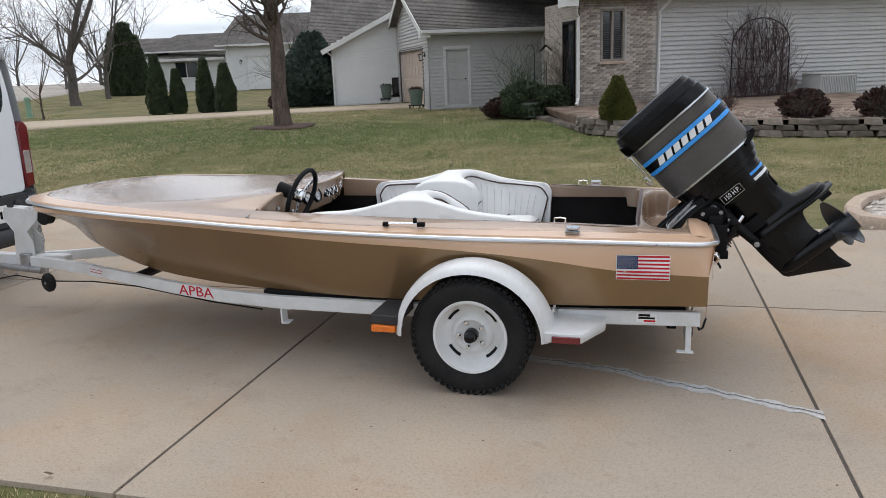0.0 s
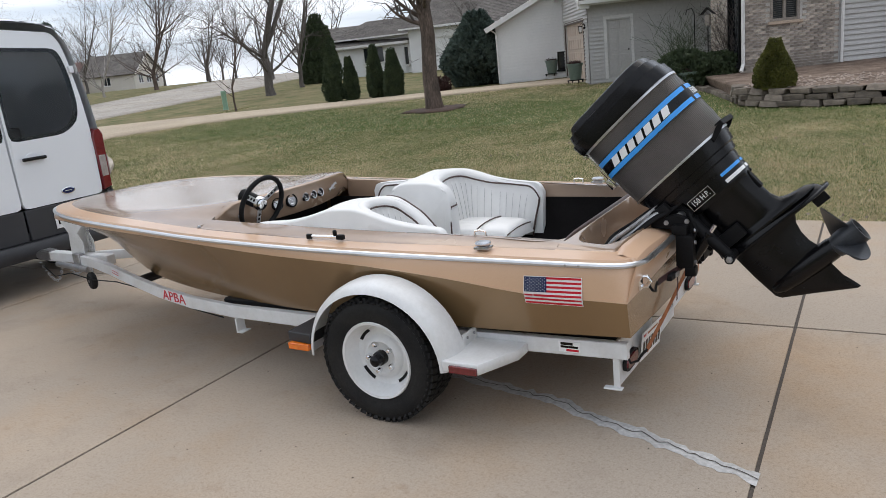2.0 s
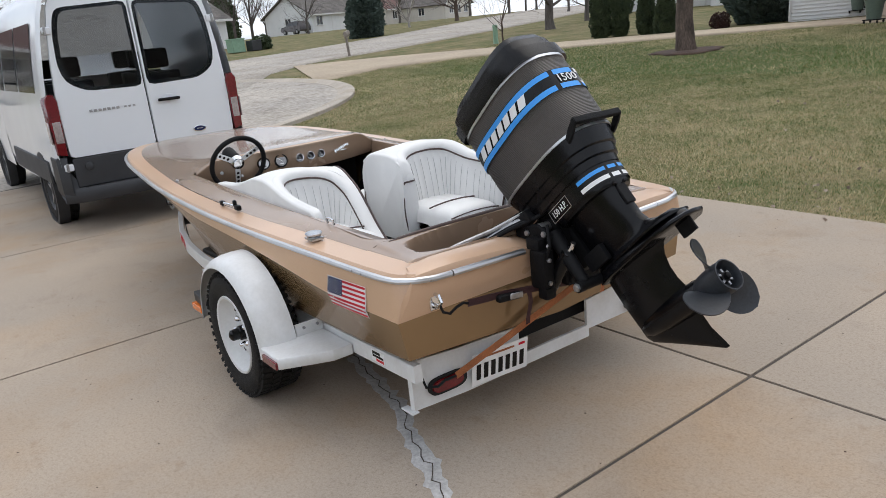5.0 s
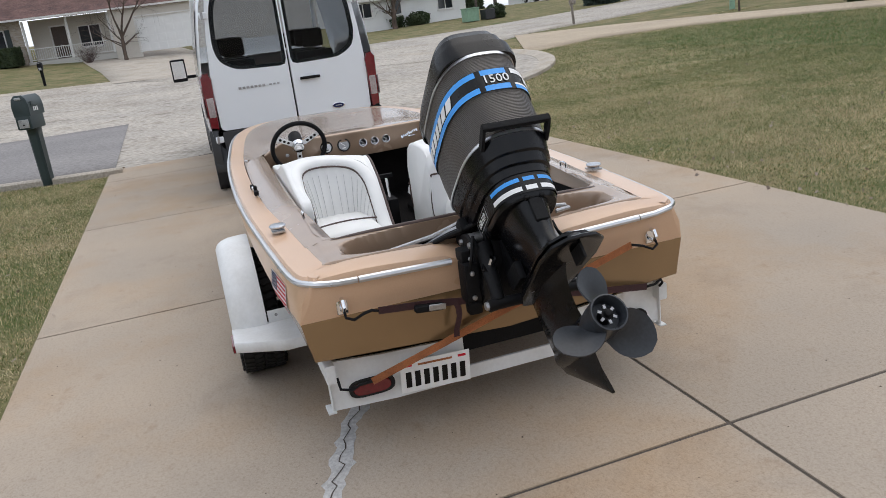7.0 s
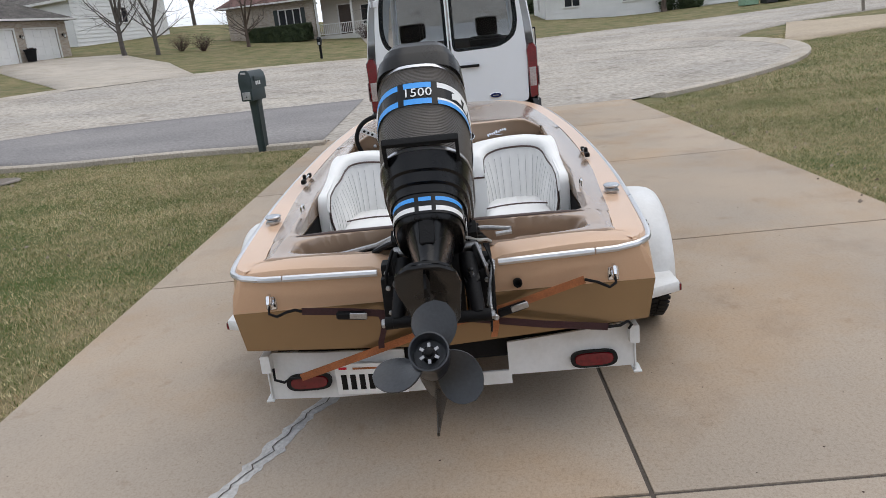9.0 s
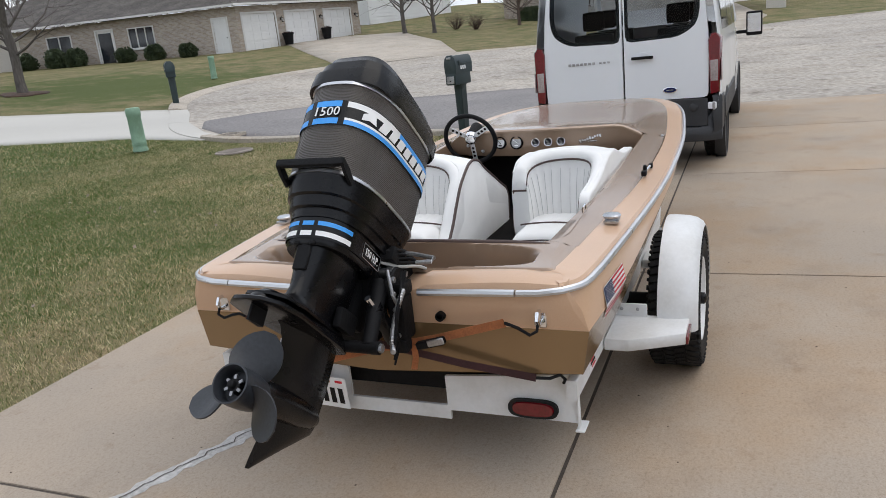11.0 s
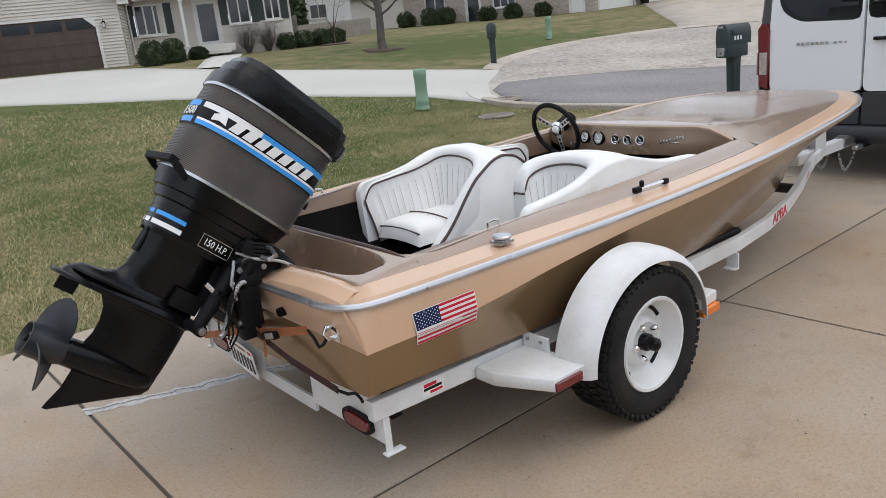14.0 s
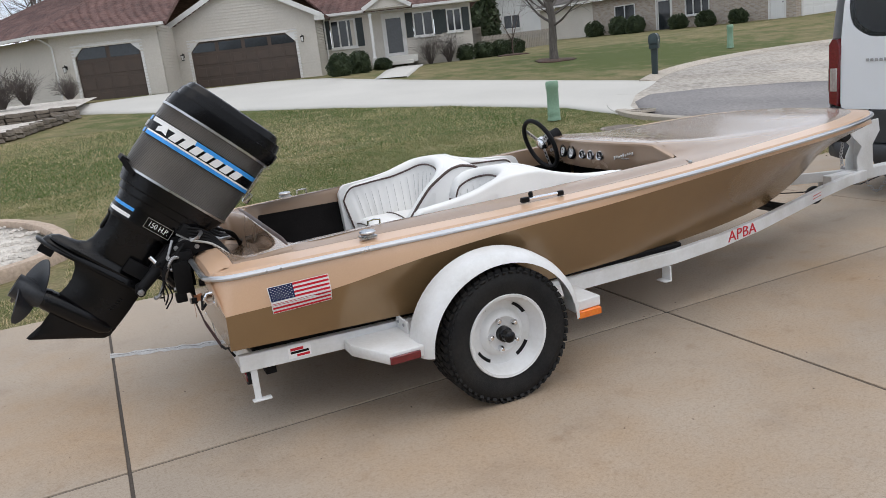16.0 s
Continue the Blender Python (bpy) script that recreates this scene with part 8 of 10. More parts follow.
part("porch_step", B(((4.4, 1.9, 1.95), (2.2, 1.6, 0.34)), ((4.4, 0.95, 1.8), (1.8, 0.35, 0.18)), bevel=0.02), M["newcon"], h2, "pale concrete steps")
bm = B(((3.45, 1.3, 3.15), (0.13, 0.13, 2.1)), ((3.45, 1.3, 2.16), (0.18, 0.18, 0.1)), ((3.45, 1.3, 4.12), (0.18, 0.18, 0.1)), bevel=0.01)
part("porch_post", bm, M["trim"], h2, "white turned post")
bm = bmesh.new()
roof_face(bm, (-10.6, -2.65, 4.52), (-4.9, -2.65, 4.52), (-4.9, 6.0, 8.6), (-6.8, 6.0, 8.6))
roof_face(bm, (-18.6, 2.15, 4.52), (-10.6, -2.65, 4.52), (-6.8, 6.0, 8.6), (-11.0, 9.0, 8.6))
roof_face(bm, (-6.05, -0.35, 4.3), (-6.05, 6.5, 4.3), (-2.3, 6.5, 6.25), (-2.3, -0.35, 6.25))
roof_face(bm, (1.45, 6.5, 4.3), (1.45, -0.35, 4.3), (-2.3, -0.35, 6.25), (-2.3, 6.5, 6.25))
roof_face(bm, (1.3, 2.2, 4.42), (8.8, 2.2, 4.42), (7.0, 8.5, 7.4), (-2.0, 8.5, 7.4))
roof_face(bm, (8.8, 2.2, 4.42), (8.8, 14.5, 4.42), (7.0, 8.5, 7.4), (7.0, 8.5, 7.4))
roof_face(bm, (3.1, 1.0, 4.42), (3.1, 3.6, 4.42), (4.3, 3.6, 5.1), (4.3, 1.0, 5.1))
roof_face(bm, (5.5, 3.6, 4.42), (5.5, 1.0, 4.42), (4.3, 1.0, 5.1), (4.3, 3.6, 5.1))
roof_face(bm, (-18, 14, 4.4), (9, 14, 4.4), (7, 7, 8.2), (-13, 7, 8.2))
part("roof", bm, M["roof2"], h2, "red-brown asphalt shingles", 0)
bm = bmesh.new()
beam(bm, (-6.05, -0.38, 4.34), (-2.3, -0.38, 6.27), 0.03, 0.22)
beam(bm, (1.45, -0.38, 4.34), (-2.3, -0.38, 6.27), 0.03, 0.22)
beam(bm, (3.1, 0.97, 4.44), (4.3, 0.97, 5.12), 0.03, 0.18)
beam(bm, (5.5, 0.97, 4.44), (4.3, 0.97, 5.12), 0.03, 0.18)
box(bm, (-5.85, -0.18, 4.18), (0.42, 0.36, 0.24))
box(bm, (1.25, -0.18, 4.18), (0.42, 0.36, 0.24))
part("fascia", bm, M["trim"], h2, "", 0)
bm = bmesh.new()
prism(bm, [(3.25, 4.42), (5.35, 4.42), (4.3, 5.02)], 0.08, Matrix.Translation((0, 1.15, 0)))
box(bm, (4.3, 1.9, 4.38), (2.2, 1.7, 0.05))
part("porch_gable", bm, M["siding2"], h2, "", 0)
gutter(h2, (-10.6, -2.68, 4.54), (-5.0, -2.68, 4.54))
gutter(h2, (-18.6, 2.12, 4.54), (-10.6, -2.68, 4.54))
gutter(h2, (1.3, 2.17, 4.44), (3.1, 2.17, 4.44))
gutter(h2, (5.5, 2.17, 4.44), (8.8, 2.17, 4.44))
part("soffit", B(((-7.8, -2.4, 4.42), (5.4, 0.5, 0.02)), ((5.0, 2.45, 4.31), (7.6, 0.45, 0.02))), M["trim"], h2, "", 0)
downspout(h2, [(-10.4, -2.6, 4.4), (-10.2, -2.2, 4.15), (-10.08, -2.2, 4.0), (-10.08, -2.2, 1.4)])
downspout(h2, [(1.2, 2.2, 4.3), (1.1, 2.5, 4.1), (1.1, 2.6, 1.9)])

# ---- brick ranch with three white garage doors ----
F3 = pose(-37.1, -29.4, 0, 0, 0, 169)
h3 = thing("brick_house", "buff brick ranch house with three white garage doors", "house", F3)
ZB = terr(-36, -29)
doors3 = [(0.45, 3.2), (4.15, 6.9), (7.85, 10.6)]
m3 = wall(h3, (0, 0), 0, 0, 11.6, ZB - 0.5, ZB + 2.75, [(a, b, ZB - 0.5, ZB + 2.25) for a, b in doors3], None, M["farbrick"], name="brick_wall")
for a, b in doors3:
    sectional_door(h3, m3, a, b, ZB, ZB + 2.25, M["frontdoor"], 4, label="white panelled garage door")
for s in (3.67, 7.37, 11.1):
    lantern(h3, m3, s, ZB + 1.85)
# the front runs back at a right angle to the viewer's left
mq = wall(h3, (0, 0), -64.5, -15.2, 0, ZB - 0.6, ZB + 2.75, [(-13.2, -11.4, ZB + 0.9, ZB + 2.2), (-9.6, -8.5, ZB, ZB + 2.2), (-7.4, -5.6, ZB + 0.9, ZB + 2.2), (-1.6, -0.7, ZB, ZB + 2.1)], None, M["farbrick"], name="brick_wall")
window(h3, mq, -13.2, -11.4, ZB + 0.9, ZB + 2.2, 2)
window(h3, mq, -7.4, -5.6, ZB + 0.9, ZB + 2.2, 3)
plain_door(h3, mq, -9.6, -8.5, ZB, ZB + 2.2, M["trim"], "glazed entrance door", True)
plain_door(h3, mq, -1.6, -0.7, ZB, ZB + 2.1, M["frontdoor"], "grey side door")
part("step", B(((-9.0, -0.7, ZB - 0.05), (2.0, 1.4, 0.3)), bevel=0.02), M["newcon"], h3, "concrete step", 40, mq)
wall(h3, (0, 0), -64.5, -20.5, -15.2, ZB - 0.6, ZB + 2.75, [], M["siding2"])
bm = bmesh.new()
E3 = ZB + 2.85
inv = pose(0, 0, 0, 0, 0, -64.5)
roof_face(bm, (-0.6, -0.55, E3), (12.1, -0.55, E3), (9.0, 4.5, E3 + 2.1), (3.0, 4.5, E3 + 2.1))
roof_face(bm, (12.1, -0.55, E3), (12.1, 9, E3), (9.0, 4.5, E3 + 2.1), (9.0, 4.5, E3 + 2.1))
roof_face(bm, inv @ Vector((-21, -0.55, E3)), inv @ Vector((0.4, -0.55, E3)), inv @ Vector((-1, 5.5, E3 + 2.5)), inv @ Vector((-17, 5.5, E3 + 2.5)))
part("roof", bm, M["roof1"], h3, "grey-brown asphalt shingles", 0)
gutter(h3, (-0.6, -0.58, E3 + 0.03), (12.1, -0.58, E3 + 0.03))
p0, p1 = inv @ Vector((-21, -0.58, E3 + 0.03)), inv @ Vector((0.4, -0.58, E3 + 0.03))
gutter(h3, p0, p1)

# ---- house with a white-railed porch across the circle ----
F4 = pose(-56.9, -10.6, 0, 0, 0, 78.9)
h4 = thing("porch_house", "grey-sided house with a white-railed front porch", "house", F4)
ZC = terr(-55.9, -10.6)
m4 = wall(h4, (0, 0), 0, -9.0, -1.6, ZC - 0.6, ZC + 3.1, [(-4.6, -2.7, ZC + 0.7, ZC + 2.6)], None, M["farbrick"])
window(h4, m4, -4.6, -2.7, ZC + 0.7, ZC + 2.6, 3, M["shut"])
m4b = wall(h4, (0, 1.6), 0, -1.6, 4.5, ZC - 0.6, ZC + 3.1, [(-0.2, 0.8, ZC + 0.3, ZC + 2.5), (1.6, 3.2, ZC + 0.9, ZC + 2.4)], M["siding2"])
plain_door(h4, m4b, -0.2, 0.8, ZC + 0.3, ZC + 2.5, M["garage"], "dark entrance door")
window(h4, m4b, 1.6, 3.2, ZC + 0.9, ZC + 2.4, 2)
m4c = wall(h4, (0, -0.4), 0, 4.5, 12.4, ZC - 0.6, ZC + 3.1, [(6.2, 11.2, ZC - 0.6, ZC + 2.4)], M["siding2"])
sectional_door(h4, m4c, 6.2, 11.2, ZC + 0.1, ZC + 2.4, M["frontdoor"], 8, label="white panelled double garage door")
part("porch_floor", B(((1.45, 0.7, ZC + 0.1), (6.0, 1.7, 0.4)), bevel=0.02), M["newcon"], h4, "")
for x in (-1.4, 1.5, 4.3):
    part("porch_post", B(((x, -0.05, ZC + 1.6), (0.14, 0.14, 2.8)), bevel=0.01), M["trim"], h4)
bm = B(((1.45, -0.05, ZC + 1.15), (5.6, 0.06, 0.06)), ((1.45, -0.05, ZC + 0.42), (5.6, 0.05, 0.05)))
for k in range(38):
    box(bm, (-1.3 + k * 0.15, -0.05, ZC + 0.78), (0.035, 0.035, 0.7))
part("porch_railing", bm, M["trim"], h4, "white spindled railing", 0)
bm = bmesh.new()
roof_face(bm, (-9.6, -0.7, ZC + 3.15), (12.9, -0.7, ZC + 3.15), (10, 5.5, ZC + 5.8), (-7.0, 5.5, ZC + 5.8))
roof_face(bm, (-9.6, 11, ZC + 3.15), (-9.6, -0.7, ZC + 3.15), (-7.0, 5.5, ZC + 5.8), (-7.0, 5.5, ZC + 5.8))
part("roof", bm, M["roof2"], h4, "red-brown asphalt shingles", 0)
gutter(h4, (-9.6, -0.72, ZC + 3.18), (12.9, -0.72, ZC + 3.18))


# ---- houses farther along the street ----
def far_house(x, y, deg, w, d, hgt, rise, clad, roof, label, wins, garage=None, gable_front=False):
    z = terr(x, y) - 0.4
    f = pose(x, y, z, 0, 0, deg)
    h = thing("house", label, "house", f, "houses along the street")
    holes = [(a, b, 1.3, 2.6) for a, b in wins]
    if garage:
        holes.append((*garage, 0.0, 2.6))
    g = (0, hgt + rise) if gable_front else None
    m = wall(h, (0, -d / 2), 0, -w / 2, w / 2, -0.6, hgt, holes, clad, None, g, course=0.3)
    for a, b in wins:
        window(h, m, a, b, 1.3, 2.6, max(1, round((b - a) / 0.8)))
    if garage:
        sectional_door(h, m, *garage, 0.3, 2.6, M["frontdoor"], 6, label="white garage door")
    s = (0, hgt + rise)
    for deg2, at, ww, gb in ((90, (w / 2, 0), d, not gable_front), (-90, (-w / 2, 0), d, not gable_front), (180, (0, d / 2), w, gable_front)):
        hh = [(-0.6, 0.6, 1.3, 2.6)] if deg2 != 180 else []
        m = wall(h, at, deg2, -ww / 2, ww / 2, -0.6, hgt, hh, clad, None, s if gb else None, course=0.3)
        if hh:
            window(h, m, -0.6, 0.6, 1.3, 2.6, 2)
    bm = bmesh.new()
    o, k = 0.5, rise / ((w if gable_front else d) / 2)
    zl = hgt - o * k + 0.12
    if gable_front:
        for sx in (1, -1):
            roof_face(bm, (sx * (w / 2 + o), -sx * (d / 2 + o), zl), (sx * (w / 2 + o), sx * (d / 2 + o), zl), (0, sx * (d / 2 + o), hgt + rise + 0.12), (0, -sx * (d / 2 + o), hgt + rise + 0.12), 0.4)
    else:
        for sy in (-1, 1):
            roof_face(bm, (sy * (w / 2 + o), sy * (d / 2 + o), zl), (-sy * (w / 2 + o), sy * (d / 2 + o), zl), (-sy * (w / 2 + o), 0, hgt + rise + 0.12), (sy * (w / 2 + o), 0, hgt + rise + 0.12), 0.4)
    part("roof", bm, roof, h, "", 0)
    for sy in (-1, 1):
        bm = bmesh.new()
        if gable_front:
            beam(bm, (sy * (w / 2 + o), -d / 2 - o, zl), (0, -d / 2 - o, hgt + rise + 0.13), 0.04, 0.24)
        else:
            beam(bm, (-w / 2 - o, sy * (d / 2 + o), zl), (w / 2 + o, sy * (d / 2 + o), zl), 0.06, 0.2)
        part("fascia", bm, M["trim"], h, "", 0)
    return h


far_house(-71, 18.6, 98, 9, 9, 3.0, 2.0, M["siding3"], M["roof1"], "white-sided house with a grey roof and porch", [(-3.4, -2.0), (1.6, 3.2)])
far_house(-106, 53, 112, 14, 9, 3.0, 2.6, M["siding3"], M["roof1"], "white-sided house with a wide garage door", [(-6, -4.6)], (-2.5, 2.4))
far_house(-112, 79, 118, 11, 9, 3.0, 3.2, M["siding2"], M["roof1"], "beige house with a steep front gable", [(-3.8, -2.2), (-0.9, 0.9), (2.2, 3.8)], None, True)
far_house(-118, 72, 118, 14, 9, 3.1, 2.6, M["siding2"], M["roof2"], "beige house with a brown roof", [(-5, -3.4), (-1, 0.8), (3, 4.8)])
far_house(-40, 51, 20, 9, 8, 2.9, 1.6, M["siding3"], M["roof1"], "white house with a low grey roof", [(-3.2, -1.8), (1.0, 2.8)])
far_house(-66, -36, 60, 15, 9, 3.6, 2.8, M["siding3"], M["roof1"], "white-sided house behind bare trees", [(-5, -3.6), (-1, 0.8), (3, 4.8)])
far_house(-39, -66, 150, 7, 7, 3.2, 2.4, M["siding3"], M["roof1"], "small white outbuilding beyond the fence", [(-1, 0.6)], None, True)
far_house(-70, 11, 92, 10, 9, 3.0, 2.2, M["siding3"], M["roof1"], "white-sided house with a grey roof", [(-3.4, -2.0), (1.6, 3.2)])

# the owner's house, behind the starting point: closes the drive
far_house(13.5, 0, 270, 14, 8, 3.2, 2.6, M["siding2"], M["roof1"], "beige house at the head of the driveway", [(-5.6, -4.2)], (-2.6, 2.4), True)


# ---- trees and plants ----


def raw(name, verts, faces, material, parent=None, label="", kind="", category="", group="", smooth=False, m=None):
    me = bpy.data.meshes.new(name)
    me.from_pydata(verts, [], faces)
    me.materials.append(material)
    if smooth:
        me.shade_smooth()
    ob = new(name, me)
    if parent is not None:
        ob.parent = parent
    if m is not None:
        ob.matrix_basis = m
    return tagged(ob, label, category, group, kind)


def limb(vs, fs, pts, rs, seg):
    base, side = len(vs), None
    for i, p in enumerate(pts):
        d = (pts[min(i + 1, len(pts) - 1)] - pts[max(i - 1, 0)]).normalized()
        side = d.orthogonal().normalized() if side is None else (side - d * side.dot(d)).normalized()
        up = side.cross(d)
        for k in range(seg):
            a = 2 * math.pi * k / seg
            vs.append(p + (side * math.cos(a) + up * math.sin(a)) * rs[i])
    for i in range(len(pts) - 1):
        for k in range(seg):
            a, b = base + i * seg + k, base + i * seg + (k + 1) % seg
            fs.append((a, b, b + seg, a + seg))


def grow(rng, out, p, d, length, r, level, top, lift, kids, droop):
    """One branch with its side branches; out[0] takes wood, out[1] twigs."""
    n = 6 if level < 2 else 4
    pts, rs, q = [p], [r], p
    for i in range(n):
        d = (d + Vector((rng.uniform(-1, 1), rng.uniform(-1, 1), rng.uniform(-0.8, 0.8))) * (0.10 + 0.05 * level)
             + Vector((0, 0, lift if level < top else -droop))).normalized()
        q = q + d * (length / n)
        pts.append(q)
        rs.append(max(0.0035, r * (1 - 0.72 * (i + 1) / n)))
    vs, fs = out[0] if level < 2 else out[1]
    limb(vs, fs, pts, rs, (9, 6, 4, 3, 3)[level])
    if level >= top:
        return
    for k in range(kids[level]):
        u = rng.uniform(0.25 if level else 0.35, 1.0) if k else 1.0
        i = min(n - 1, int(u * n))
        c = pts[i].lerp(pts[i + 1], u * n - i if u < 1 else 1.0)
        a = rng.uniform(0, 2 * math.pi)
        t = (pts[i + 1] - pts[i]).normalized()
        s = t.orthogonal().normalized()
        out_d = (t * rng.uniform(0.55, 1.0) + (s * math.cos(a) + s.cross(t) * math.sin(a)) * rng.uniform(0.6, 1.0)).normalized()
        grow(rng, out, c, out_d, length * rng.uniform(0.42, 0.72), rs[i] * rng.uniform(0.42, 0.62), level + 1, top, lift, kids, droop)


def bare_tree(x, y, high, r, seed, label, fork=0.33, top=3, kids=(9, 6, 5, 4), lift=0.10, droop=0.03, material="bark", lean=(0, 0), ring=0.0, name="bare_tree"):
    rng = random.Random(seed)
    z = terr(x, y)
    t = thing(name, label, "tree", pose(x, y, z - 0.05))
    out = (([], []), ([], []))
    hf = high * fork
    lx, ly = lean
    trunk = [Vector((lx * (u + 0.3 * u * u), ly * u, u * hf if u else -0.3)) + Vector((rng.uniform(-1, 1), rng.uniform(-1, 1), 0)) * r * 0.25 * (u > 0) for u in (0, 0.06, 0.2, 0.45, 0.75, 1.0)]
    limb(*out[0], trunk, [r * 1.55, r * 1.15, r * 1.0, r * 0.92, r * 0.88, r * 0.8], 14)
    n = kids[0]
    for k in range(n):
        a = 2 * math.pi * (k + rng.uniform(-0.3, 0.3)) / n
        lead = k < 3
        u = 1.0 if lead else rng.uniform(0.62, 0.98)
        i = min(4, int(u * 5))
        d = Vector((math.cos(a), math.sin(a), rng.uniform(1.4, 2.4) if lead else rng.uniform(0.25, 0.9))).normalized()
        p = trunk[i].lerp(trunk[i + 1], u * 5 - i)
        grow(rng, out, p, d, (high - hf) * (rng.uniform(0.85, 1.0) if lead else rng.uniform(0.4, 0.65)), r * (0.62 if lead else 0.34), 0 if lead else 1, top, lift, kids[1:] + (3,) if not lead else (kids[1], *kids[1:]), droop)
    raw("trunk", *out[0], M[material], t, "", smooth=True)
    raw("crown", *out[1], M["twig"], t, "leafless twigs", "stuff")
    if ring:
        rim = [(ring * (1 + 0.12 * math.sin(3 * a + seed) + 0.06 * math.sin(7 * a)), a) for a in (2 * math.pi * k / 36 for k in range(36))]
        bm = bmesh.new()
        loft(bm, [[(q * f * math.cos(a), q * f * math.sin(a), terr(x + q * f * math.cos(a), y + q * f * math.sin(a)) - z + 0.05 + h) for q, a in rim] for f, h in ((1.0, -0.075), (0.88, -0.03), (0.5, -0.01), (0.1, 0.0))])
        bmr = solo("mulch_ring", bm, M["mulch"], "ring of brown bark mulch round the tree", "mulch", smooth=180, m=pose(x, y, z))
    return t


def leaves(rng, verts, faces, p, d, size, n=3, wide=0.35):
    """A small spray of pointed leaves at p, about direction d."""
    for _ in range(n):
        e = (d + Vector((rng.uniform(-1, 1), rng.uniform(-1, 1), rng.uniform(-1, 1))) * 0.75).normalized()
        s = e.orthogonal().normalized()
        a = rng.uniform(0, math.pi)
        s = (s * math.cos(a) + s.cross(e) * math.sin(a)) * size * wide
        i, l = len(verts), size * rng.uniform(0.7, 1.3)
        verts.extend((p - s * 0.5, p + e * l * 0.5 - s, p + e * l, p + e * l * 0.45 + s))
        faces.append((i, i + 1, i + 2, i + 3))


def leafy(x, y, shape, high, n, size, material, seed, name, label, category, up=0.8, group="", z=None, core="ever", wob=0.12, trunk=0.0):
    """A bush or conifer: shape(u) gives the radius at height u of 0..1."""
    rng = random.Random(seed)
    z = terr(x, y) if z is None else z
    t = thing(name, label, category, pose(x, y, z), group)
    ph = [rng.uniform(0, 6.3) for _ in range(4)]

    def rad(u, a):
        return shape(u) * (1 + wob * math.sin(3 * a + ph[0] + 5 * u) + wob * 0.7 * math.sin(5 * a + ph[1] - 9 * u) + wob * 0.5 * math.sin(9 * a + ph[2] + 17 * u))
    vs, fs = [], []
    big = max(shape(k / 10) for k in range(11))
    while len(fs) < n * 3:
        u, a = rng.random(), rng.uniform(0, 2 * math.pi)
        if rng.random() * big > shape(u) + 0.05 * big:
            continue
        q = rad(u, a) * rng.uniform(0.8, 1.0)
        d = Vector((math.cos(a), math.sin(a), up)).normalized()
        leaves(rng, vs, fs, Vector((q * math.cos(a), q * math.sin(a), max(0.02, u * high * rng.uniform(0.97, 1.0)))), d, size)
    raw("foliage", vs, fs, M[material], t, "", "stuff")
    bm = bmesh.new()
    loft(bm, [[(0.84 * rad(u, a) * math.cos(a), 0.84 * rad(u, a) * math.sin(a), -0.03 + u * high * 0.96) for a in (2 * math.pi * k / 14 for k in range(14))] for u in (0, 0.08, 0.2, 0.35, 0.5, 0.65, 0.8, 0.92, 0.99)])
    part("core", bm, M[core], t, "", 180)
    return t


def bare_bush(x, y, high, wide, n, seed, label, z=None, material="twig", name="bare_shrub"):
    rng = random.Random(seed)
    z = terr(x, y) if z is None else z
    t = thing(name, label, "shrub", pose(x, y, z - 0.03))
    out = (([], []), ([], []))
    for _ in range(n):
        a, s = rng.uniform(0, 6.3), rng.random() ** 0.6
        d = Vector((math.cos(a) * s * wide / high, math.sin(a) * s * wide / high, 1)).normalized()
        grow(rng, out, Vector((math.cos(a) * s * wide * 0.15, math.sin(a) * s * wide * 0.15, 0)), d, high * rng.uniform(0.6, 1.0), 0.012, 2, 3, 0.05, (0, 0, 5, 0), -0.02)
    raw("twig_mass", *out[1], M[material], t, "", "stuff")
    return t


def cone(r, tip=0.04, low=0.75):
    return lambda u: r * (low + (1 - low) * ease(0, 0.22, u)) * (1 - ease(0.0, 1.25, max(0, u - 0.15))) + tip * (u < 0.98)


def dome(r):
    return lambda u: r * math.sqrt(max(0.0, 1 - (u * 1.02 - 0.35) ** 2 / 0.46)) if u < 0.99 else 0.05 * r


bare_tree(-11.6, 16.3, 8.5, 0.235, 4, "mature bare tree with low drooping branches in a mulch ring", 0.60, 3, (18, 8, 6, 5), 0.05, 0.10, lean=(-0.18, 0.05), ring=1.0)
bare_tree(-32.9, 31.3, 11, 0.27, 9, "large bare tree with spreading limbs on the lawn", 0.24, 3, (12, 8, 6, 5), 0.08, 0.02, "barkgrey")
bare_tree(-36.4, 38.2, 8, 0.16, 12, "bare tree beside the tall conifers", 0.25, 3, (9, 6, 5, 4), material="barkgrey")
bare_tree(-25.7, 21.4, 3.6, 0.045, 5, "slender leafless sapling on the lawn", 0.3, 3, (7, 4, 4, 3), 0.12)
bare_tree(-24.5, 40.5, 4.4, 0.13, 21, "small bare tree with low forked limbs", 0.22, 3, (9, 6, 5, 4), 0.04, 0.05, "barkgrey")
bare_tree(-17.2, -24.0, 7.0, 0.17, 31, "bare lawn tree in a ring of dark mulch", 0.34, 3, (10, 7, 5, 4), 0.10, 0.0, "barkgrey", ring=0.85)
bare_tree(-18.6, -30.0, 2.4, 0.04, 33, "young bare ornamental tree in a mulch bed", 0.3, 2, (6, 5, 4, 3), 0.06, 0.04, ring=0.8)
bare_tree(-48.0, -23.4, 8, 0.16, 41, "bare tree between the houses", 0.26, 3, (10, 7, 5, 4), material="barkgrey")
bare_tree(-48.6, -21.3, 8, 0.14, 42, "bare tree between the houses", 0.26, 3, (10, 7, 5, 4), material="barkgrey")
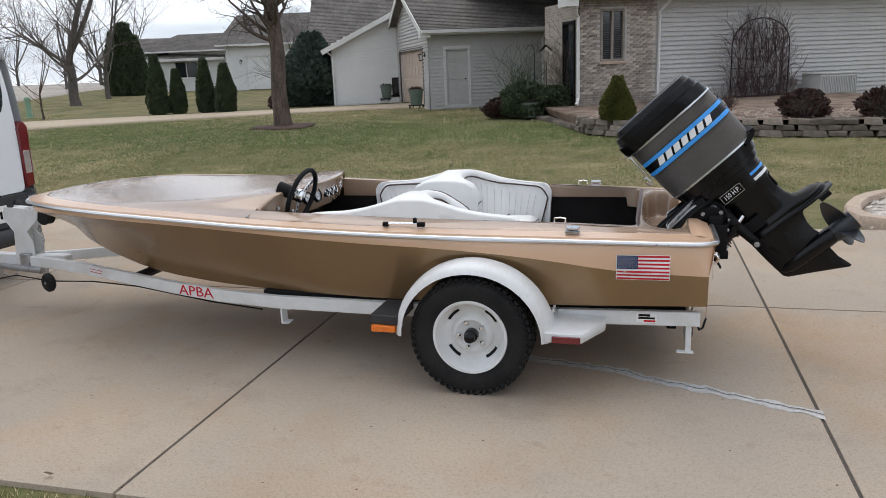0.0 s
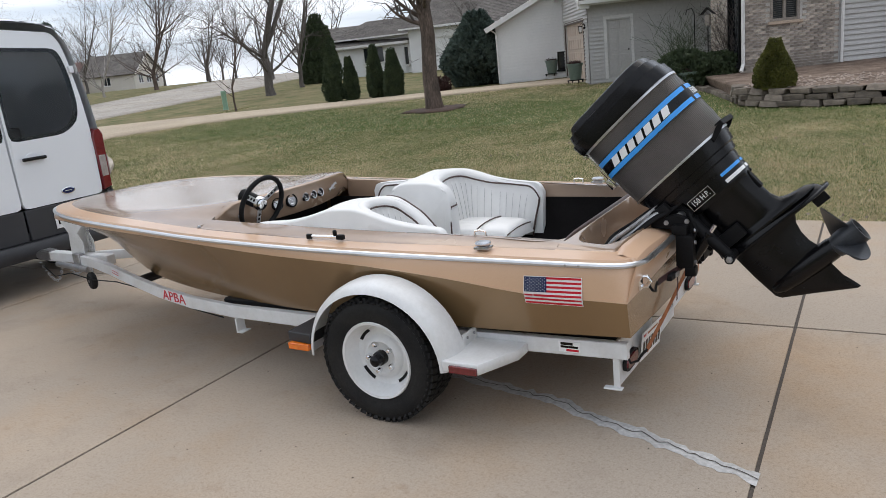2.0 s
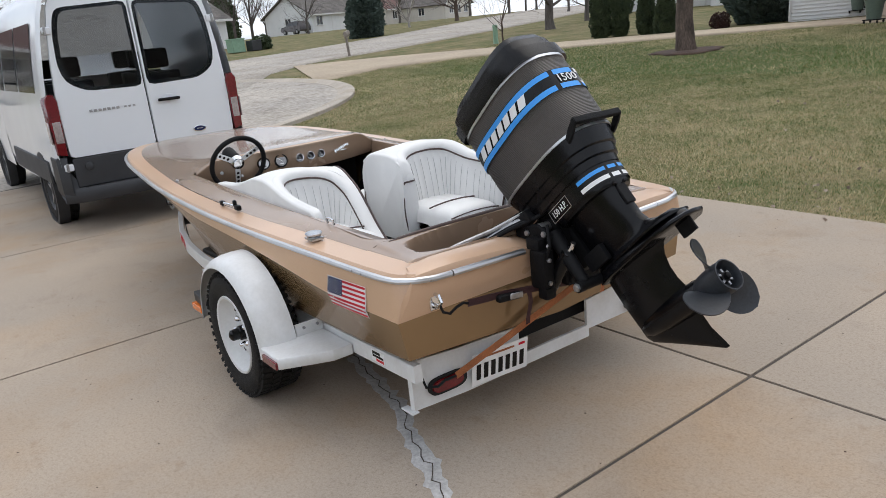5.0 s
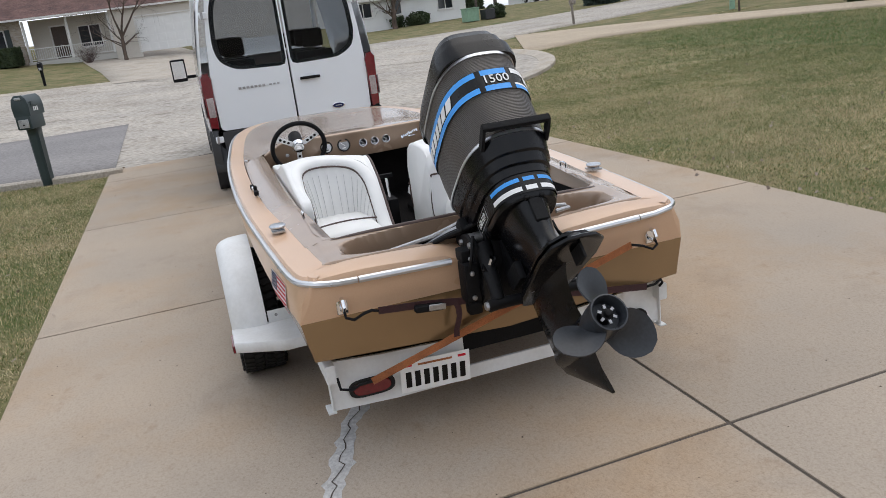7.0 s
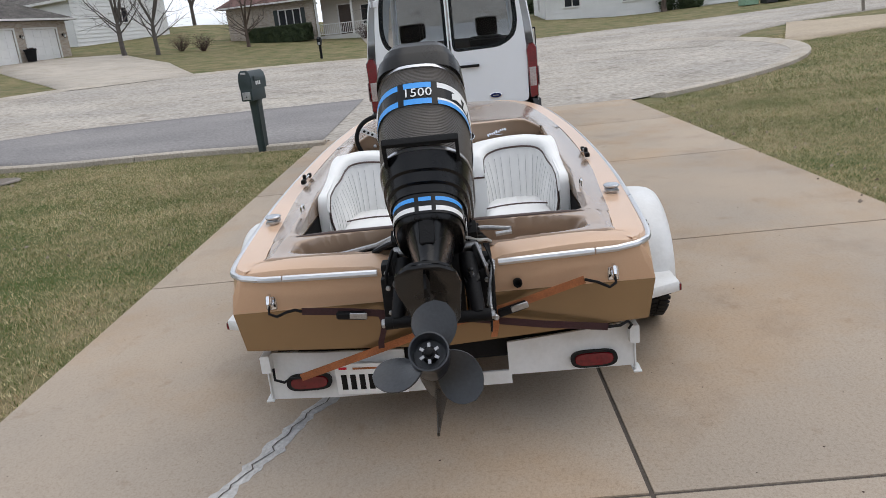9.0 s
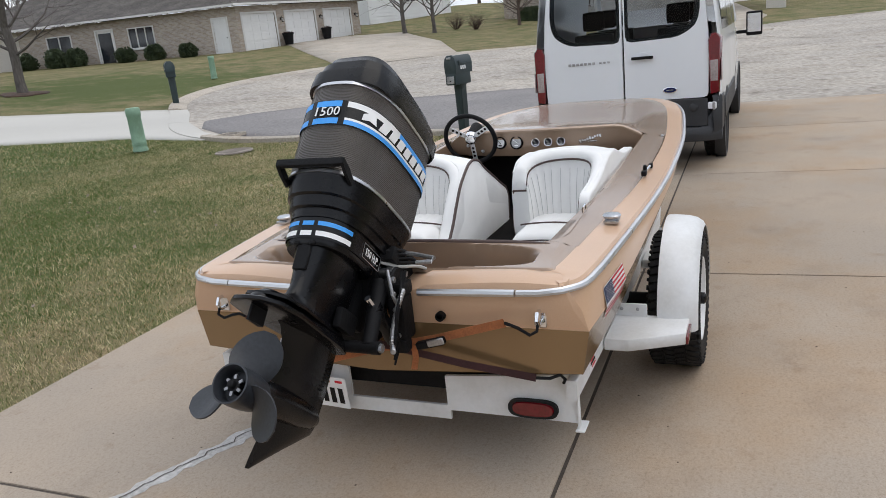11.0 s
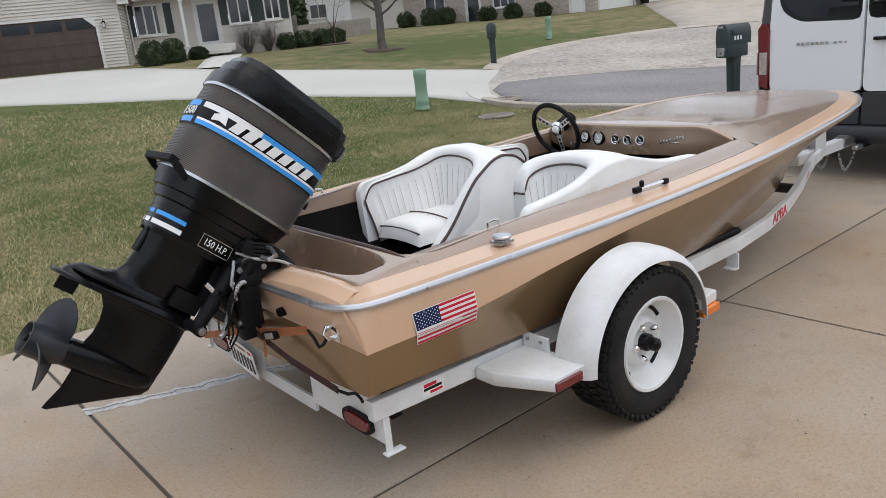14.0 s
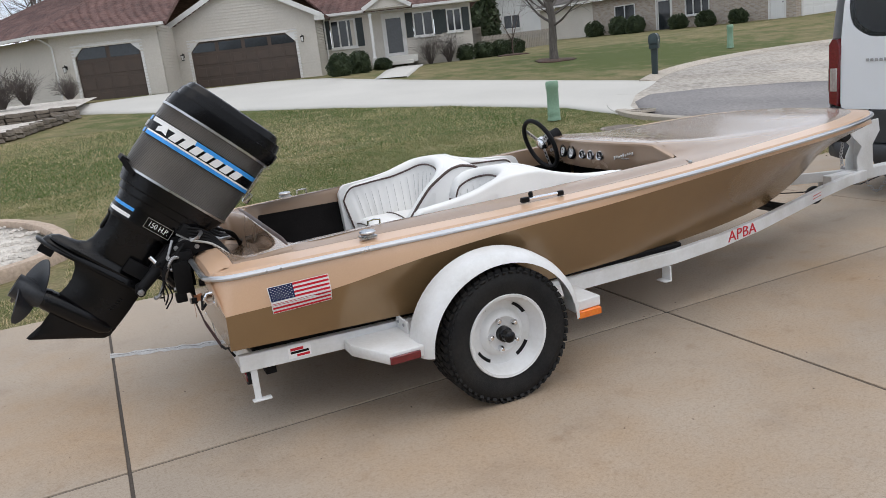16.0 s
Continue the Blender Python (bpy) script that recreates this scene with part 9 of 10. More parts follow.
bare_tree(-53.0, -16.4, 5.0, 0.13, 43, "bare crab tree with low branches before the porch house", 0.28, 3, (11, 7, 5, 4), 0.02, 0.03)
bare_tree(-54.0, -5.6, 5.5, 0.13, 44, "bare tree beside the porch house", 0.28, 3, (9, 6, 5, 4), 0.04, 0.03)
bare_tree(-64.8, 16.1, 6, 0.22, 45, "bare tree on the far lawn", 0.3, 3, (9, 6, 5, 4))
bare_tree(-63.9, 41.4, 8.5, 0.13, 46, "pale multi-stemmed birch without leaves", 0.12, 3, (10, 6, 5, 4), 0.14, 0.0, "birch" if "birch" in M else "barkgrey")
bare_tree(-65.5, 48.7, 10, 0.22, 47, "large bare tree before the beige gabled house", 0.2, 3, (12, 8, 6, 5))
for i, (x, y, h) in enumerate(((-70, 60, 9), (-57, 57, 8), (-82, 52, 9.5), (-88, 68, 10), (-76, 70, 9), (-60, 70, 9), (-84, 40, 8), (-92, 30, 8.5))):
    bare_tree(x, y, h, h * 0.017, 200 + i, "bare tree on a lawn down the street", 0.22, 3, (9, 6, 5, 3), 0.09, 0.0, "barkgrey")
leafy(-55.6, 31.6, cone(1.35, 0.05, 0.9), 6.4, 5200, 0.28, "spruce", 51, "blue_spruce", "dense blue-green spruce on the corner lawn", "tree", -0.1, core="spruce")
for i, (x, y, h, r) in enumerate(((-21.3, 23.3, 2.45, 0.40), (-20.6, 23.7, 1.85, 0.32), (-19.4, 24.0, 2.25, 0.37), (-18.3, 23.8, 2.0, 0.40))):
    leafy(x, y, cone(r, 0.02, 0.9), h, 3000, 0.085, "ever", 60 + i, "arborvitae", "slim dark green arborvitae", "conifer", 1.3, "arborvitae row")
for i, (x, y, h, r) in enumerate(((-38.6, 42.2, 4.5, 0.75), (-38.0, 42.4, 5.1, 0.85), (-37.4, 42.5, 4.2, 0.75))):
    leafy(x, y, cone(r, 0.15, 0.92), h, 3600, 0.17, "ever", 66 + i, "cedar", "tall dark columnar conifer in a tight clump", "conifer", 1.4, "tall conifers")
leafy(-15.9, 27.3, lambda u: 1.55 * (0.7 + 0.3 * ease(0, 0.3, u)) * (1 - 0.9 * ease(0.3, 1.15, u)), 3.1, 9000, 0.26, "spruce", 71, "juniper", "large spreading grey-green juniper beside the white house", "conifer", 0.9, core="spruce", wob=0.05)
leafy(-16.5, 24.9, dome(0.35), 0.6, 500, 0.07, "redleaf", 72, "shrub", "small round brown shrub on the lawn", "shrub", 0.6, core="redleaf")
# bed in front of the brick bay
ZBED = 0.58
leafy(-1.35, 12.75, lambda u: 0.39 * (0.92 + 0.08 * ease(0, 0.2, u)) * (1 - 0.78 * ease(0.2, 1.1, u)), 0.95, 5200, 0.04, "gold", 73, "dwarf_spruce", "dense conical yellow-green dwarf spruce", "conifer", 0.7, z=0.50, core="gold", wob=0.05)
leafy(-4.3, 17.6, dome(0.75), 0.95, 1800, 0.10, "ever", 74, "shrub", "dark green spiky evergreen shrub", "shrub", 0.9, z=0.33)
leafy(-3.5, 17.9, dome(0.55), 0.8, 1400, 0.09, "ever", 75, "shrub", "dark green spreading evergreen", "shrub", 0.7, z=0.35)
leafy(-5.1, 17.9, dome(0.5), 0.55, 1100, 0.07, "redleaf", 76, "shrub", "low red-brown barberry shrub", "shrub", 0.6, z=0.30, core="redleaf")
bare_bush(-4.6, 18.4, 1.6, 0.8, 60, 77, "dark spiky shrub with arching stems", 0.33, "ever", "arching_shrub")
bare_bush(-3.1, 18.5, 1.9, 0.75, 90, 78, "tall leafless grey shrub beside the entry", 0.38)
for i, (x, y) in enumerate(((2.45, 12.6), (3.9, 12.4), (5.4, 12.2))):
    leafy(x, y, dome(0.42), 0.52, 900, 0.085, "redleaf", 80 + i, "sedum_clump", "rounded clump of dried red-brown flower heads", "shrub", 1.2, "dried clumps", 0.5, core="mulch", wob=0.16)
    bare_bush(x, y - 0.3, 0.42, 0.5, 40, 180 + i, "dried brown stems at the wall top", 0.5, "twig", "dried_perennial")
bare_bush(0.9, 13.4, 0.45, 0.4, 45, 84, "dried brown stems below the trellis", 0.5, "redleaf", "dried_perennial")
# shrubs of the beige house
for i, (x, y, r, h) in enumerate(((-9.05, -28.0, 0.5, 0.95), (-10.25, -29.0, 0.5, 0.95), (-11.7, -30.0, 0.38, 0.5))):
    leafy(x, y, dome(r), h, 1500, 0.065, "box", 90 + i, "boxwood", "clipped round dark green shrub", "shrub", 0.5, "round shrubs") if "box" in M else leafy(x, y, dome(r), h, 1500, 0.065, "ever", 90 + i, "boxwood", "clipped round dark green shrub", "shrub", 0.5, "round shrubs")
for i, (x, y) in enumerate(((-14.5, -30.9), (-15.5, -30.9))):
    bare_bush(x, y, 1.15, 0.55, 60, 95 + i, "leafless shrub beside the porch")
for i, (x, y, r) in enumerate(((-16.5, -31.0, 0.5), (-17.6, -31.3, 0.6), (-18.6, -31.3, 0.5), (-19.6, -31.6, 0.5))):
    leafy(x, y, dome(r), 0.75, 1000, 0.075, "ever", 98 + i, "boxwood", "low dark green evergreen shrub", "shrub", 0.6, "evergreens along the front")
for i, (x, y, h) in enumerate(((3.6, -26.2, 1.0), (2.9, -26.8, 0.95), (1.5, -27.3, 0.7), (4.6, -26.0, 1.0))):
    bare_bush(x, y, h, 0.6, 90, 105 + i, "dense leafless shrub in the gravel bed", terr(x, y) + 0.3, "twig")
# shrubs of the brick house and the porch house
for i, (s, r, h) in enumerate(((-14.2, 0.6, 1.05), (-12.0, 0.65, 1.15), (-10.6, 0.6, 1.1), (-7.2, 0.55, 0.9), (-5.2, 0.55, 0.9), (-3.0, 0.5, 0.8))):
    p = F3 @ pose(0, 0, 0, 0, 0, -64.5) @ Vector((s, -1.1, 0))
    leafy(p.x, p.y, dome(r), h, 700, 0.12, "ever", 110 + i, "boxwood", "round dark shrub against the brick front", "shrub", 0.6, "shrubs at the brick house", terr(p.x, p.y))
p = F4 @ Vector((-4.1, -1.3, 0))
rng = random.Random(7)
hz = terr(p.x, p.y) - 0.1
hd = thing("hedge", "long clipped dark green hedge below the windows", "hedge", pose(p.x, p.y, hz, 0, 0, 78.9))
part("core", B(((0, 0, 0.55), (4.9, 1.1, 1.15)), bevel=0.15, seg=2), M["ever"], hd)
vs, fs = [], []
for _ in range(2600):
    q = Vector((rng.uniform(-2.55, 2.55), rng.uniform(-0.62, 0.62), rng.uniform(0, 1.2)))
    d = rng.randrange(3)
    q = Vector((math.copysign(2.5, q.x), q.y, q.z)) if d == 0 else Vector((q.x, -0.58, q.z)) if d == 1 else Vector((q.x, q.y, 1.15))
    leaves(rng, vs, fs, q, Vector((0, -0.5, 0.6)), 0.11)
raw("foliage", vs, fs, M["ever"], hd, "", "stuff")
for i, (x, y) in enumerate(((-50.6, -18.9), (-51.0, -20.6), (-54.6, -8.0))):
    bare_bush(x, y, 1.0, 0.9, 60, 120 + i, "tangled leafless shrub on the far lawn", None, "redleaf")
leafy(-57.8, 22.9, dome(0.8), 1.1, 700, 0.15, "ever", 125, "shrub", "round dark shrub beside the cabinets", "shrub", 0.6)
for i in range(3):
    leafy(-67.0 + 0.4 * i, 14.2 + 2.2 * i, dome(1.1), 1.1, 600, 0.17, "ever", 126 + i, "shrub", "dark clipped shrub before the white house", "shrub", 0.6)

# bare woods and far trees on the skyline
rng = random.Random(99)
spots = []
for _ in range(46):
    a = rng.uniform(radians(128), radians(246))
    d = rng.uniform(95, 170)
    spots.append((d * math.cos(a), d * math.sin(a), rng.uniform(7, 12)))
for k in range(26):
    spots.append((-24 - rng.uniform(0, 40), -56 - rng.uniform(0, 26), rng.uniform(7, 11)))
for k in range(14):
    spots.append((rng.uniform(-5, 40), -56 - rng.uniform(0, 20), rng.uniform(8, 12)))
out = (([], []), ([], []))
for x, y, h in spots:
    z = terr(x, y)
    p = Vector((x, y, z))
    tr = [p, p + Vector((0.1, 0, h * 0.3))]
    limb(*out[0], tr, [h * 0.024, h * 0.019], 6)
    for k in range(7):
        a = rng.uniform(0, 6.3)
        d = Vector((math.cos(a), math.sin(a), rng.uniform(0.9, 2.6))).normalized()
        grow(rng, out, p + Vector((0.1, 0, h * rng.uniform(0.18, 0.3))), d, h * rng.uniform(0.45, 0.7), h * 0.011, 1, 3, 0.06, (0, 6, 5, 3), 0.0)
wv = out[0][0] + out[1][0]
off = len(out[0][0])
wf = out[0][1] + [tuple(i + off for i in f) for f in out[1][1]]
raw("far_woods", wv, wf, M["twig"], None, "leafless grey-brown trees along the skyline", "stuff", "trees")
for i, (x, y, h) in enumerate(((-112, 40, 9), (-118, 62, 8), (-104, -24, 9), (-60, -62, 8), (-33, -62, 6.5), (-100, 8, 8))):
    leafy(x, y, cone(h * 0.24, 0.1, 0.9), h, 700, 0.5, "ever", 140 + i, "pine", "dark evergreen on the skyline", "conifer", 0.0, "far evergreens")


# ---- garden bed with its stacked stone wall ----
EDGE = [(-6.6, 21.6), (-4.5, 18.4), (-3.2, 16.0), (-2.25, 13.7), (-1.95, 12.9), (-1.4, 12.45), (-0.4, 12.15), (1.7, 12.0), (3.9, 11.7), (6.6, 11.4), (9.5, 11.2)]


def along(path, step):
    out, rest = [], 0.0
    for p, q in zip(path, path[1:]):
        l = math.hypot(q[0] - p[0], q[1] - p[1])
        d = rest
        while d < l:
            u = d / l
            out.append((p[0] + (q[0] - p[0]) * u, p[1] + (q[1] - p[1]) * u, math.atan2(q[1] - p[1], q[0] - p[0])))
            d += step
        rest = d - l
    return out


fine = along(EDGE, 0.5)
bm = bmesh.new()
rows = []
for x, y, a in fine:
    h = 0.05 + 0.27 * ease(-2.4, -1.95, x)
    back = (F1 @ Vector((max(-1.5, min(13, (F1.inverted() @ Vector((x, y, 0))).x + 0.6)), 0.3, 0)))
    rows.append([(x + (back.x - x) * u, y + (back.y - y) * u, terr(x + (back.x - x) * u, y + (back.y - y) * u) + h + 0.04 * math.sin(9 * u + x) * u * (1 - u)) for u in (0, 0.15, 0.35, 0.6, 1.0)])
loft(bm, rows, closed=False)
solo("ground_bed", bm, M["bedmix"], "brown gravel and mulch filling the raised bed", "garden bed", kind="structure", smooth=180)
rw = thing("retaining_wall", "low dry-stacked wall of weathered brown blocks", "wall", pose(0, 0, 0))
rng = random.Random(3)
shapes = []
for k in range(5):
    bm = bmesh.new()
    box(bm, (0, 0, 0), (1, 1, 1))
    for v in bm.verts:
        v.co += Vector((rng.uniform(-0.10, 0.10), rng.uniform(-0.16, 0.16), rng.uniform(-0.13, 0.13)))
    bmesh.ops.bevel(bm, geom=bm.edges[:], offset=0.07, segments=1, affect="EDGES")
    shapes.append(finish("block", bm, M["stone"], 30))
raised = EDGE[3:]
for c in range(3):
    for x, y, a in along(raised, 0.40 + 0.02 * c):
        o = new("block", rng.choice(shapes))
        o.parent = rw
        o.matrix_basis = Matrix.LocRotScale(Vector((x + rng.uniform(-0.02, 0.02), y + 0.05 * c + rng.uniform(-0.025, 0.025), terr(x, y) + 0.045 + c * 0.115)),
                                            Matrix.Rotation(a + rng.uniform(-0.12, 0.12), 3, "Z"), Vector((rng.uniform(0.30, 0.46), 0.24 if c < 2 else 0.30, rng.uniform(0.105, 0.128))))
        tagged(o)
for x, y, a in along([EDGE[0], EDGE[1], EDGE[2], EDGE[3]], 0.34):
    o = new("block", rng.choice(shapes))
    o.parent = rw
    o.matrix_basis = Matrix.LocRotScale(Vector((x, y, terr(x, y) + 0.03)), Matrix.Rotation(a + rng.uniform(-0.2, 0.2), 3, "Z"), Vector((0.33, 0.2, 0.11)))
    tagged(o)
# small stones strewn over the bed
vs, fs = [], []
for _ in range(1500):
    x = rng.uniform(-5.2, 9)
    y0 = curve_at([(e[0], e[1]) for e in EDGE], x)
    y = y0 + rng.uniform(0.25, 2.6)
    s = rng.uniform(0.018, 0.05)
    u = min(1, (y - y0) / 5)
    z = terr(x, y) + 0.05 + 0.27 * ease(-2.4, -1.95, x) + 0.012
    i = len(vs)
    a = rng.uniform(0, 6.3)
    ca, sa = math.cos(a) * s, math.sin(a) * s
    vs += [(x + ca, y + sa, z), (x - sa, y + ca, z), (x - ca, y - sa, z), (x + sa, y - ca, z), (x, y, z + s * 0.7), (x, y, z - s)]
    fs += [(i, i + 1, i + 4), (i + 1, i + 2, i + 4), (i + 2, i + 3, i + 4), (i + 3, i, i + 4)]
raw("bed_stones", vs, fs, M["pebble"], None, "scattered tan stones on the bed", "stuff", "stones")


# ---- trellis with its vine ----
tr = thing("trellis", "arched dark metal trellis covered with a leafless vine", "trellis", F1 @ pose(5.42, -0.55, 0.08))
bm = bmesh.new()
ARCH = [(-0.95 * math.cos(a), 0, 2.0 + 0.75 * math.sin(a)) for a in (math.pi * k / 16 for k in range(17))]
tube(bm, [(-0.95, 0, 0)] + ARCH + [(0.95, 0, 0)], 0.016, 6)
part("frame", bm, M["blackmat"], tr)
for k in range(7):
    x = -0.72 + 0.24 * k
    bm = bmesh.new()
    tube(bm, [(x, 0, 0), (x, 0, 2.0 + 0.75 * math.sqrt(max(0, 1 - (x / 0.95) ** 2)))], 0.007, 5)
    part("bar", bm, M["blackmat"], tr)
for k in range(9):
    z = 0.28 + 0.27 * k
    w = 0.95 if z < 2 else 0.95 * math.sqrt(max(0.05, 1 - ((z - 2) / 0.75) ** 2))
    bm = bmesh.new()
    tube(bm, [(-w, 0, z), (w, 0, z)], 0.007, 5)
    part("bar", bm, M["blackmat"], tr)
out = (([], []), ([], []))
for k in range(380):
    x, z = rng.uniform(-0.95, 0.9), 2.4 * rng.random() ** 1.5
    grow(rng, out, Vector((x, rng.uniform(-0.1, 0.06), z)), Vector((rng.uniform(-0.8, 0.8), rng.uniform(-0.3, 0.2), 1)).normalized(), rng.uniform(0.3, 0.75), 0.011, 2, 3, 0.0, (0, 0, 6, 0), -0.01)
raw("vine", *out[1], M["vine"], tr, "tangle of bare purple-brown stems", "stuff")
bm = bmesh.new()
turned(bm, [(-0.03, 0.0), (-0.02, 0.06), (0.03, 0.07), (0.06, 0.0)], pose(0.1, -0.03, 2.78, 0, -90, 0), 10)
part("finial", bm, M["trim"], tr, "small white ornament")

# ---- air conditioner ----
ac = thing("air_conditioner", "pale grey outdoor air conditioner with ribbed sides", "appliance", F1 @ pose(7.65, -0.75, 0.42))
part("base", B(((0, 0, -0.06), (1.5, 1.0, 0.12)), bevel=0.02), M["newcon"], ac, "concrete pad")
part("housing", B(((0, 0, 0.38), (1.25, 0.8, 0.72)), bevel=0.03, seg=2), M["acgrey"], ac)
part("lid", B(((0, 0, 0.77), (1.3, 0.85, 0.06)), bevel=0.02), M["acgrey"], ac)
for k in range(22):
    part("fin", B(((-0.6 + k * 0.057, -0.41, 0.38), (0.022, 0.03, 0.62))), M["acgrey"], ac, "", 0)

# ---- pots, birdhouse at the grey house ----


def plant_pot(m, label, r=0.26, h=0.5, seed=0, stand=True, material="potgreen"):
    p = thing("plant_pot", label, "pot", m)
    b = 0.12 if stand else 0
    bm = bmesh.new()
    turned(bm, [(b, r * 0.72), (b + h * 0.86, r * 0.96), (b + h * 0.86, r * 1.06), (b + h, r * 1.08), (b + h, r * 0.95), (b + h * 0.9, r * 0.93)], pose(0, 0, 0, 0, -90, 0), 20)
    part("pot", bm, M[material], p)
    bm = bmesh.new()
    turned(bm, [(b + h * 0.88, 0.01), (b + h * 0.9, r * 0.92)], pose(0, 0, 0, 0, -90, 0), 16)
    part("soil", bm, M["mulch"], p)
    if stand:
        part("stand", B(((0, 0, 0.1), (r * 1.7, r * 1.7, 0.03)), bevel=0.005), M["blackmat"], p)
        for sx in (-1, 1):
            for sy in (-1, 1):
                bm = bmesh.new()
                turned(bm, [(-0.015, 0.04), (0.015, 0.04)], pose(sx * r * 0.7, sy * r * 0.7, 0.045), 10)
                part("castor", bm, M["blackmat"], p)
    rr = random.Random(seed)
    vs, fs = [], []
    for _ in range(70):
        a, q = rr.uniform(0, 6.3), r * 0.7 * rr.random()
        leaves(rr, vs, fs, Vector((q * math.cos(a), q * math.sin(a), b + h * 0.9)), Vector((math.cos(a) * 0.5, math.sin(a) * 0.5, 1)), 0.16, 2, 0.12)
    raw("plant", vs, fs, M["redleaf"], p, "few dried stems", "stuff")


def onland(x, y, dz=0.0, rz=0):
    return pose(x, y, terr(x, y) + dz, 0, 0, rz)


q = F1 @ Vector((-3.35, 7.0, 0))
plant_pot(onland(q.x, q.y, 0.09), "tall green pot of dried stems on a wheeled stand", 0.27, 0.55, 1)
q = F1 @ Vector((-3.4, 13.4, 0))
plant_pot(onland(q.x, q.y, 0.08), "tall green pot of dried stems on a wheeled stand", 0.27, 0.55, 2)
plant_pot(pose(-4.15, 17.15, 0.3), "round green pot among the shrubs", 0.26, 0.42, 3, False)
for s in (3.67, 7.37):
    q = F3 @ Vector((s, -0.5, 0))
    plant_pot(onland(q.x, q.y, 0.02), "square-shouldered black pot between garage doors", 0.36, 0.75, 5 + int(s), False, "blackmat")
bh = thing("birdhouse", "small pale wooden birdhouse on a metal pole", "birdhouse", pose(-3.75, 17.9, 0.5))
bm = bmesh.new()
tube(bm, [(0, 0, 0), (0, 0, 1.35)], 0.015, 6)
part("pole", bm, M["blackmat"], bh)
part("box", B(((0, 0, 1.5), (0.13, 0.15, 0.28)), bevel=0.008), M["timber"], bh)
bm = bmesh.new()
prism(bm, [(-0.17, 1.64), (0, 1.8), (0.17, 1.64), (0.17, 1.66), (0, 1.83), (-0.17, 1.66)], 0.3)
part("roof", bm, M["blackmat"], bh)
bm = bmesh.new()
tube(bm, [(-0.35, 0, 0), (-0.35, 0, 1.7), (-0.42, 0, 1.85), (-0.55, 0, 1.82), (-0.58, 0, 1.7)], 0.012, 6)
hk = solo("shepherd_hook", bm, M["blackmat"], "thin black garden hook in the bed", "garden hook", m=pose(-3.75, 17.9, 0.5))


# ---- mailboxes ----
def mailbox(m, label, material, tall=1.0, bars=True, body=1.0):
    """A moulded post with a rounded box on top and a paper box below."""
    t = thing("mailbox", label, "mailbox", m)
    bm = bmesh.new()
    loft(bm, [[(sx * w, sy * w * 0.80, z) for sx, sy in ((1, 0.6), (0.7, 1), (-0.7, 1), (-1, 0.6), (-1, -0.6), (-0.7, -1), (0.7, -1), (1, -0.6))]
              for z, w in ((0, 0.105 * body), (tall * 0.55, 0.118 * body), (tall * 0.63, 0.125 * body), (tall * 0.66, 0.165 * body))])
    part("post", bm, M[material], t)
    part("paper_box", B(((0.03, 0, tall * 0.64 + 0.10), (0.54 * body, 0.265 * body, 0.20)), bevel=0.03, seg=2), M[material], t)
    lid = part("paper_lid", B(((0.03 + 0.272 * body, 0, tall * 0.64 + 0.085), (0.012, 0.18 * body, 0.12)), bevel=0.004), M["steel"], t, "dull grey metal lid")
    part("lock", turned(bmesh.new(), [(0.0, 0.012), (0.006, 0.012), (0.007, 0.004)], pose(0.03 + 0.279 * body, 0, tall * 0.64 + 0.07), 12), M["blackmat"], lid)
    bm = bmesh.new()
    o = [(-0.135, 0), (0.135, 0), (0.142, 0.15), (0.115, 0.24), (0.06, 0.285), (-0.06, 0.285), (-0.115, 0.24), (-0.142, 0.15)]
    zb = tall - 0.29
    loft(bm, [[(x * body, y * f * body, zb + z * g) for y, z in o] for x, f, g in ((-0.31, 0.9, 0.93), (-0.295, 1, 1), (0.255, 1, 1), (0.262, 1.06, 1.04), (0.29, 1.06, 1.04), (0.305, 0.95, 0.95))])
    b = part("letter_box", bm, M[material], t)
    part("latch", B(((0.312 * body, 0, zb + 0.25), (0.02, 0.085, 0.035)), bevel=0.008, seg=2), M["steel"], b, "grey latch")
    part("flag", B(((0.05, 0.147 * body, zb + 0.14), (0.2, 0.008, 0.03)), ((0.12, 0.147 * body, zb + 0.17), (0.05, 0.008, 0.07)), bevel=0.002), M[material], b)
    if bars:
        for side in (-1, 1):
            for k in range(3):
                part("marking", B(((-0.03 + k * 0.055, side * 0.141 * body, zb + 0.09), (0.032, 0.004, 0.06))), M["decal"], b, "white bar", 0)
    return t


mailbox(onland(-9.5, -3.48, -0.02, -14), "dark green moulded mailbox and newspaper box on its post", "post", 1.32, body=0.8)
mailbox(onland(-15.0, -14.8, 0.0, 225), "dark green mailbox on a moulded post at the kerb", "post", 1.25)
mailbox(onland(-39.8, -8.5, 0, 0), "small black mailbox on a slim post", "blackmat", 1.15, False, 0.7)
mb = thing("timber_mailbox", "grey mailbox on a leaning weathered timber post", "mailbox", onland(-34.8, 18.2, -0.05, 130) @ pose(0, 0, 0, 0, -9, 0))
part("post", B(((0, 0, 0.6), (0.11, 0.11, 1.2)), bevel=0.01), M["timber"], mb)
part("arm", B(((0.15, 0, 1.08), (0.6, 0.1, 0.1)), bevel=0.01), M["timber"], mb)
bm = bmesh.new()
loft(bm, [[(x, y, 1.14 + z) for y, z in ((-0.1, 0), (0.1, 0), (0.1, 0.12), (0.06, 0.2), (-0.06, 0.2), (-0.1, 0.12))] for x in (-0.1, 0.42)])
part("letter_box", bm, M["timber"], mb)


